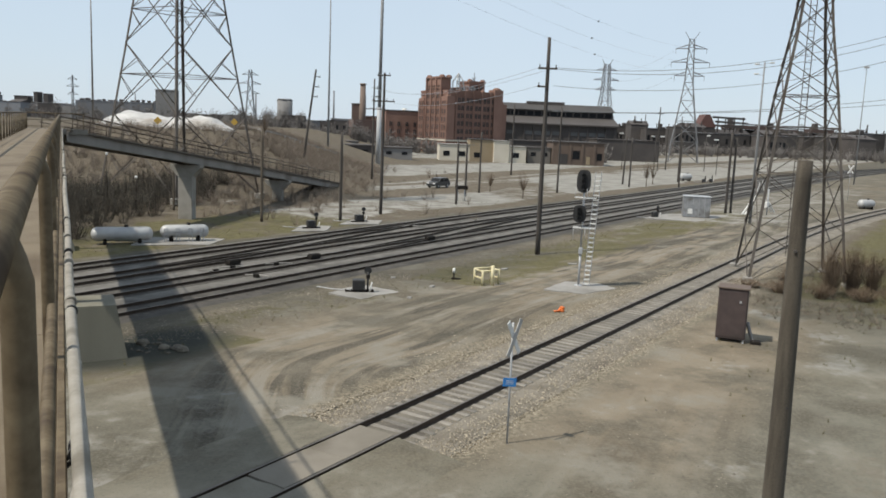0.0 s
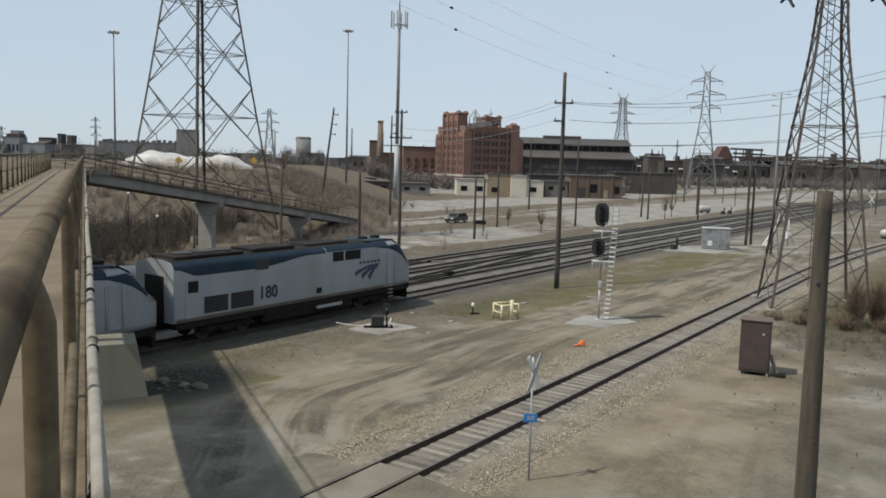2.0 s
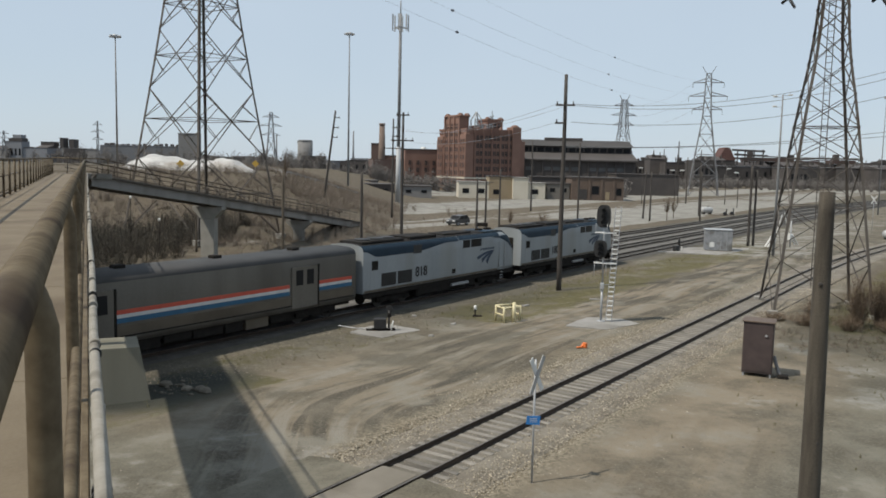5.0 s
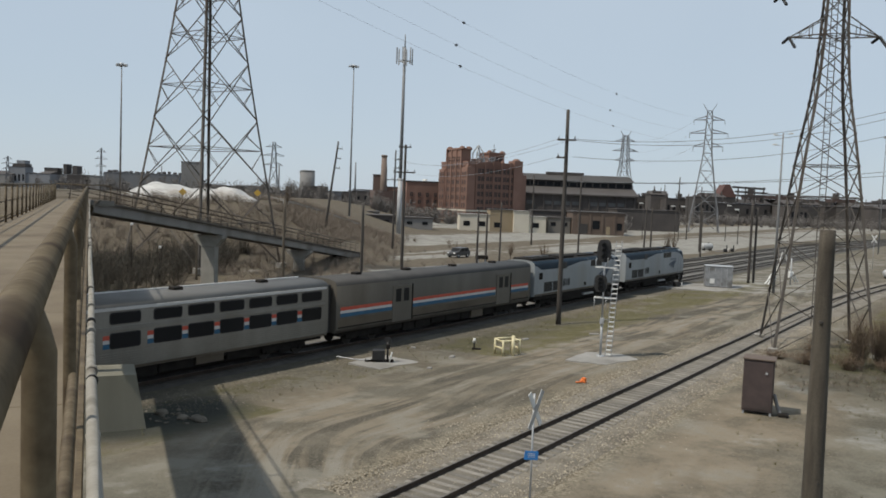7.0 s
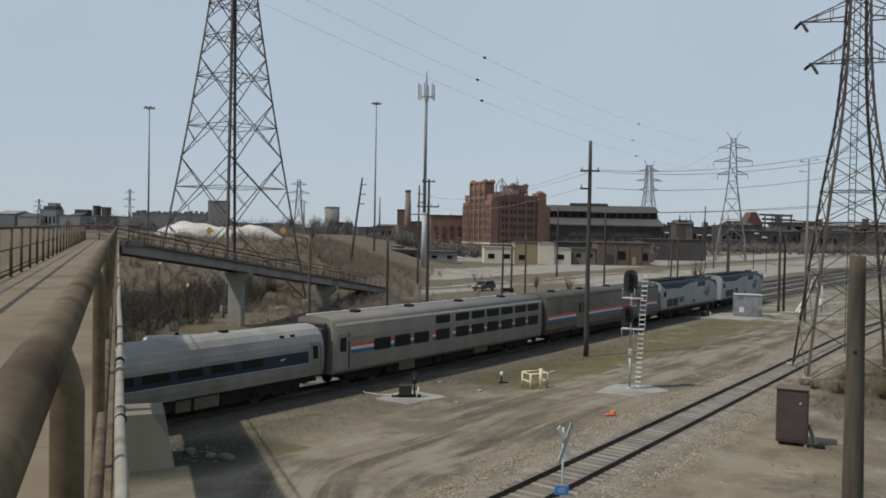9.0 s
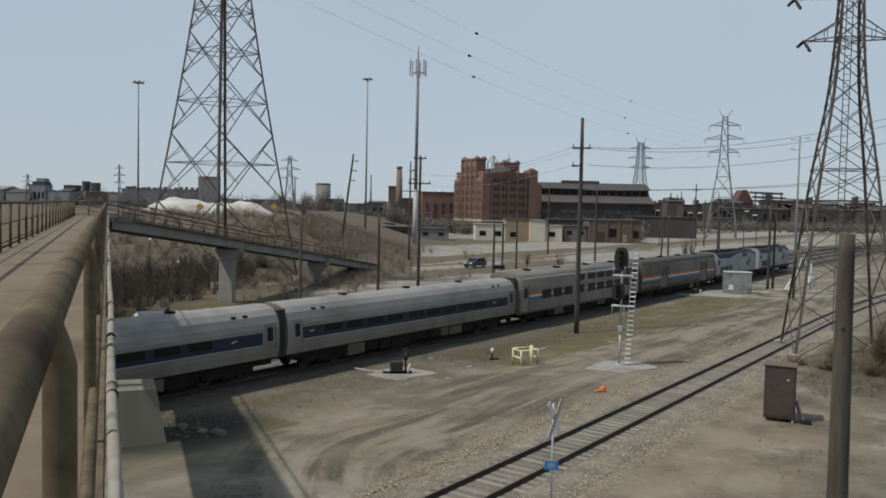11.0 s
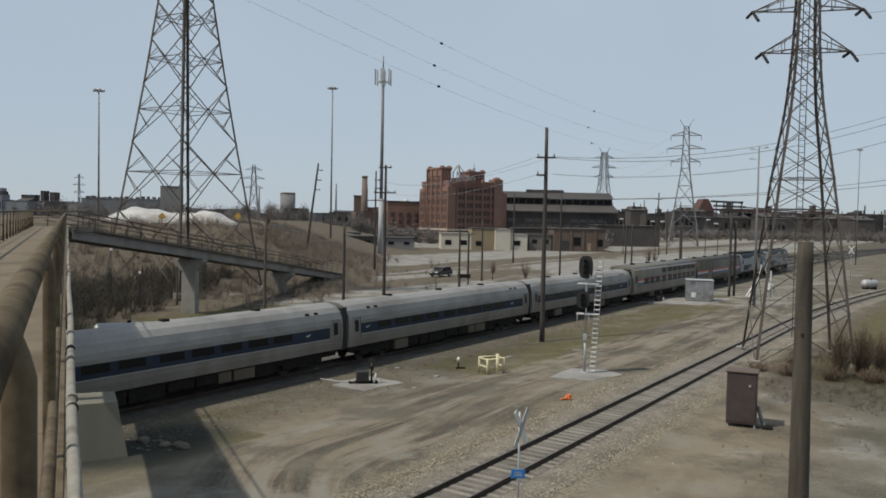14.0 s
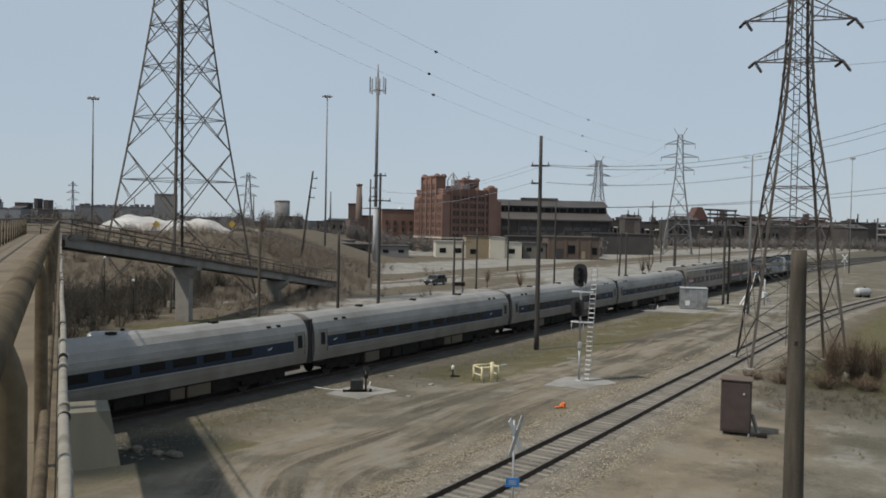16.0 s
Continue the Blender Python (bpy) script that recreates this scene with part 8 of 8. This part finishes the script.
def shrubs():
    rnd = random.Random(8)
    for x, y, h, r, n in ((24.2, 50.6, 3.9, 1.1, 150), (25.9, 51.4, 3.7, 1.2, 150), (27.8, 52.6, 3.0, 1.2, 120), (22.4, 52.5, 1.9, 1.0, 90), (30.5, 54.2, 2.4, 1.4, 130), (25.6, 49.2, 1.0, 1.6, 120), (21.2, 51.0, 0.9, 1.6, 90), (19.8, 52.4, 0.7, 1.5, 80), (33.0, 56.0, 2.2, 1.8, 140), (35.5, 58.5, 2.0, 1.8, 120), (28.0, 49.8, 0.8, 1.8, 120), (31.5, 51.8, 0.8, 1.8, 110), (23.2, 49.6, 1.2, 1.2, 80)):
        mb = MB()
        twigs(mb, 0, 0, 0, h, r, int(n * 1.8), rnd, 0.015, 2)
        tagged(part("dry_bush", mb, [M["twig"], M["deadleaf"]], None, "dry leafless brown bush under the tower", at(x, y, height(x, y))), category="bush", group="bushes")
    # scrub on the slope and under the ramp
    mb = MB()
    for i in range(5200):
        x, y = rnd.uniform(-62, 4), rnd.uniform(78, 185)
        if x > -14 and fill(x, y) < 0.02 and rnd.random() < 0.93:
            continue
        if 143 < y < 166 and x < -35:
            continue
        if rnd.random() > 0.25 + 0.75 * smooth(86, 100, y):
            continue
        if x > -30 + (y - 80) * 0.2 and rnd.random() < 0.6:
            continue
        twigs(mb, x, y, height(x, y), rnd.uniform(0.7, 2.2) * (1 + 0.5 * noise.noise((x * 0.1, y * 0.1, 2))), rnd.uniform(0.8, 1.9), 13, rnd, 0.020, 1)
    tagged(part("scrub", mb, [M["scrubtwig"], M["scrubtwig"]], None, "dry brown scrub covering the bank behind the ramp"), category="scrub", kind="stuff")
    mb = MB()
    for i in range(900):
        x, y = rnd.uniform(-70, -29), rnd.uniform(62, 112)
        if y > 70 + (x + 70) * 0.9 + 12:
            continue
        twigs(mb, x, y, height(x, y), rnd.uniform(1.4, 4.4), rnd.uniform(1.2, 2.8), 22, rnd, 0.022, 3)
    tagged(part("thicket", mb, [M["twigshade"], M["thicketleaf"]], None, "dense thicket under the footbridge, coloured dark for the shade there"), category="thicket", kind="stuff")
    mb = MB()
    for i in range(420):
        s, n = rnd.uniform(9, 36), rnd.gauss(29.5, 3.0)
        if n < 24.6 or noise.noise((s * 0.25, n * 0.25, 7.0)) < -0.1:
            continue
        x, y = rail_xy(s, n)
        twigs(mb, x, y, height(x, y), rnd.uniform(0.15, 0.6), rnd.uniform(0.3, 0.8), 12, rnd, 0.012, 1)
    tagged(part("undergrowth", mb, [M["scrubtwig"], M["olive"]], None, "low dry undergrowth round the tower's feet"), category="undergrowth", kind="stuff")
    # weeds in tufts along the tracks, and rank grass behind the tower
    mb = MB()
    for i in range(700):
        s, n = rnd.uniform(15, 44), rnd.gauss(30.5, 3.0)
        if n < 26 or noise.noise((s * 0.2, n * 0.2, 1.0)) < -0.15:
            continue
        x, y = rail_xy(s, n)
        twigs(mb, x, y, height(x, y) + 0.02, rnd.uniform(0.2, 0.55), rnd.uniform(0.25, 0.5), 9, rnd, 0.009, 0)
    for i in range(900):
        s = rnd.uniform(-18, 80)
        n = rnd.choice((rnd.gauss(4.6, 0.9), rnd.gauss(30, 2.5), rnd.gauss(-18, 1.6), rnd.gauss(6.5, 1.2)))
        if -15 < n < 2.9 or 18.2 < n < 24 or (s < -8 and n > 9):
            continue
        x, y = rail_xy(s, n)
        twigs(mb, x, y, height(x, y) + 0.03, rnd.uniform(0.08, 0.22), rnd.uniform(0.12, 0.3), 6, rnd, 0.008, 0)
    tagged(part("weeds", mb, [M["grassblade"], M["olive"]], None, "tufts of dry yellow-green grass beside the tracks"), category="grass", kind="stuff")


def far_woods():
    """Bare woods along the horizon: ragged clumps of twigs."""
    rnd = random.Random(15)
    mb = MB()
    for x0, x1, y, dy, h, cnt in ((-520, -140, 640, 120, 9, 260), (-140, 20, 470, 90, 8, 170), (118, 420, 500, 40, 8, 330), (-160, -50, 330, 60, 7, 120), (30, 120, 470, 50, 9, 60), (-36, -4, 312, 12, 8, 46), (26, 56, 296, 8, 7, 46)):
        for i in range(cnt):
            x, yy = rnd.uniform(x0, x1), y + rnd.uniform(-dy, dy)
            twigs(mb, x, yy, height(x, yy), h * rnd.uniform(0.6, 1.2), h * rnd.uniform(0.35, 0.6), 16, rnd, 0.11, 3)
    tagged(part("far_woods", mb, [M["hazetwig"], M["hazetwig"]], None, "bare grey-brown woods along the horizon"), category="woods", kind="stuff")
    # a few small bare trees in the lots
    for x, y, h in ((11.5, 122.0, 4.6), (39.5, 163.0, 6.0), (43.0, 172.0, 5.0), (-33, 150, 5.5), (7.2, 133, 3.6)):
        q = MB()
        q.cyl((0, 0, -0.2), (0, 0, h * 0.4), 0.09, 0.06, n=6)
        t = thing("small_tree", at(x, y, height(x, y)), "small bare tree in the gravel lot", "tree", "small trees")
        part("trunk", q, M["twig"], t)
        q = MB()
        twigs(q, 0, 0, h * 0.3, h * 0.7, h * 0.28, 60, rnd, 0.022, 1)
        part("crown", q, [M["twig"], M["twig"]], t)


M["deadleaf"] = material("dead_leaves", (0.085, 0.056, 0.034), (0.145, 0.100, 0.062), 2, 0.95, bump=0)
M["scrubtwig"] = material("brush_twigs", (0.150, 0.118, 0.090), (0.250, 0.206, 0.166), 0.12, 0.95, bump=0, fine=0.6)
# thicket leaves and twigs darkened to include the shade under bridge and bushes
M["thicketleaf"] = material("shaded_thicket_leaves", (0.027, 0.026, 0.017), (0.056, 0.051, 0.034), 0.15, 0.95, bump=0)
M["twigshade"] = material("shaded_twigs", (0.036, 0.030, 0.023), (0.068, 0.056, 0.042), 0.3, 0.95, bump=0)
# horizon twigs greyer than the near ones, with haze mixed into the colour
M["hazetwig"] = material("hazed_twigs", (0.140, 0.126, 0.116), (0.200, 0.184, 0.172), 0.1, 0.95, bump=0)
M["grassblade"] = material("dry_grass", (0.122, 0.104, 0.047), (0.194, 0.173, 0.086), 2, 0.95, bump=0)
shrubs()
far_woods()


motions()
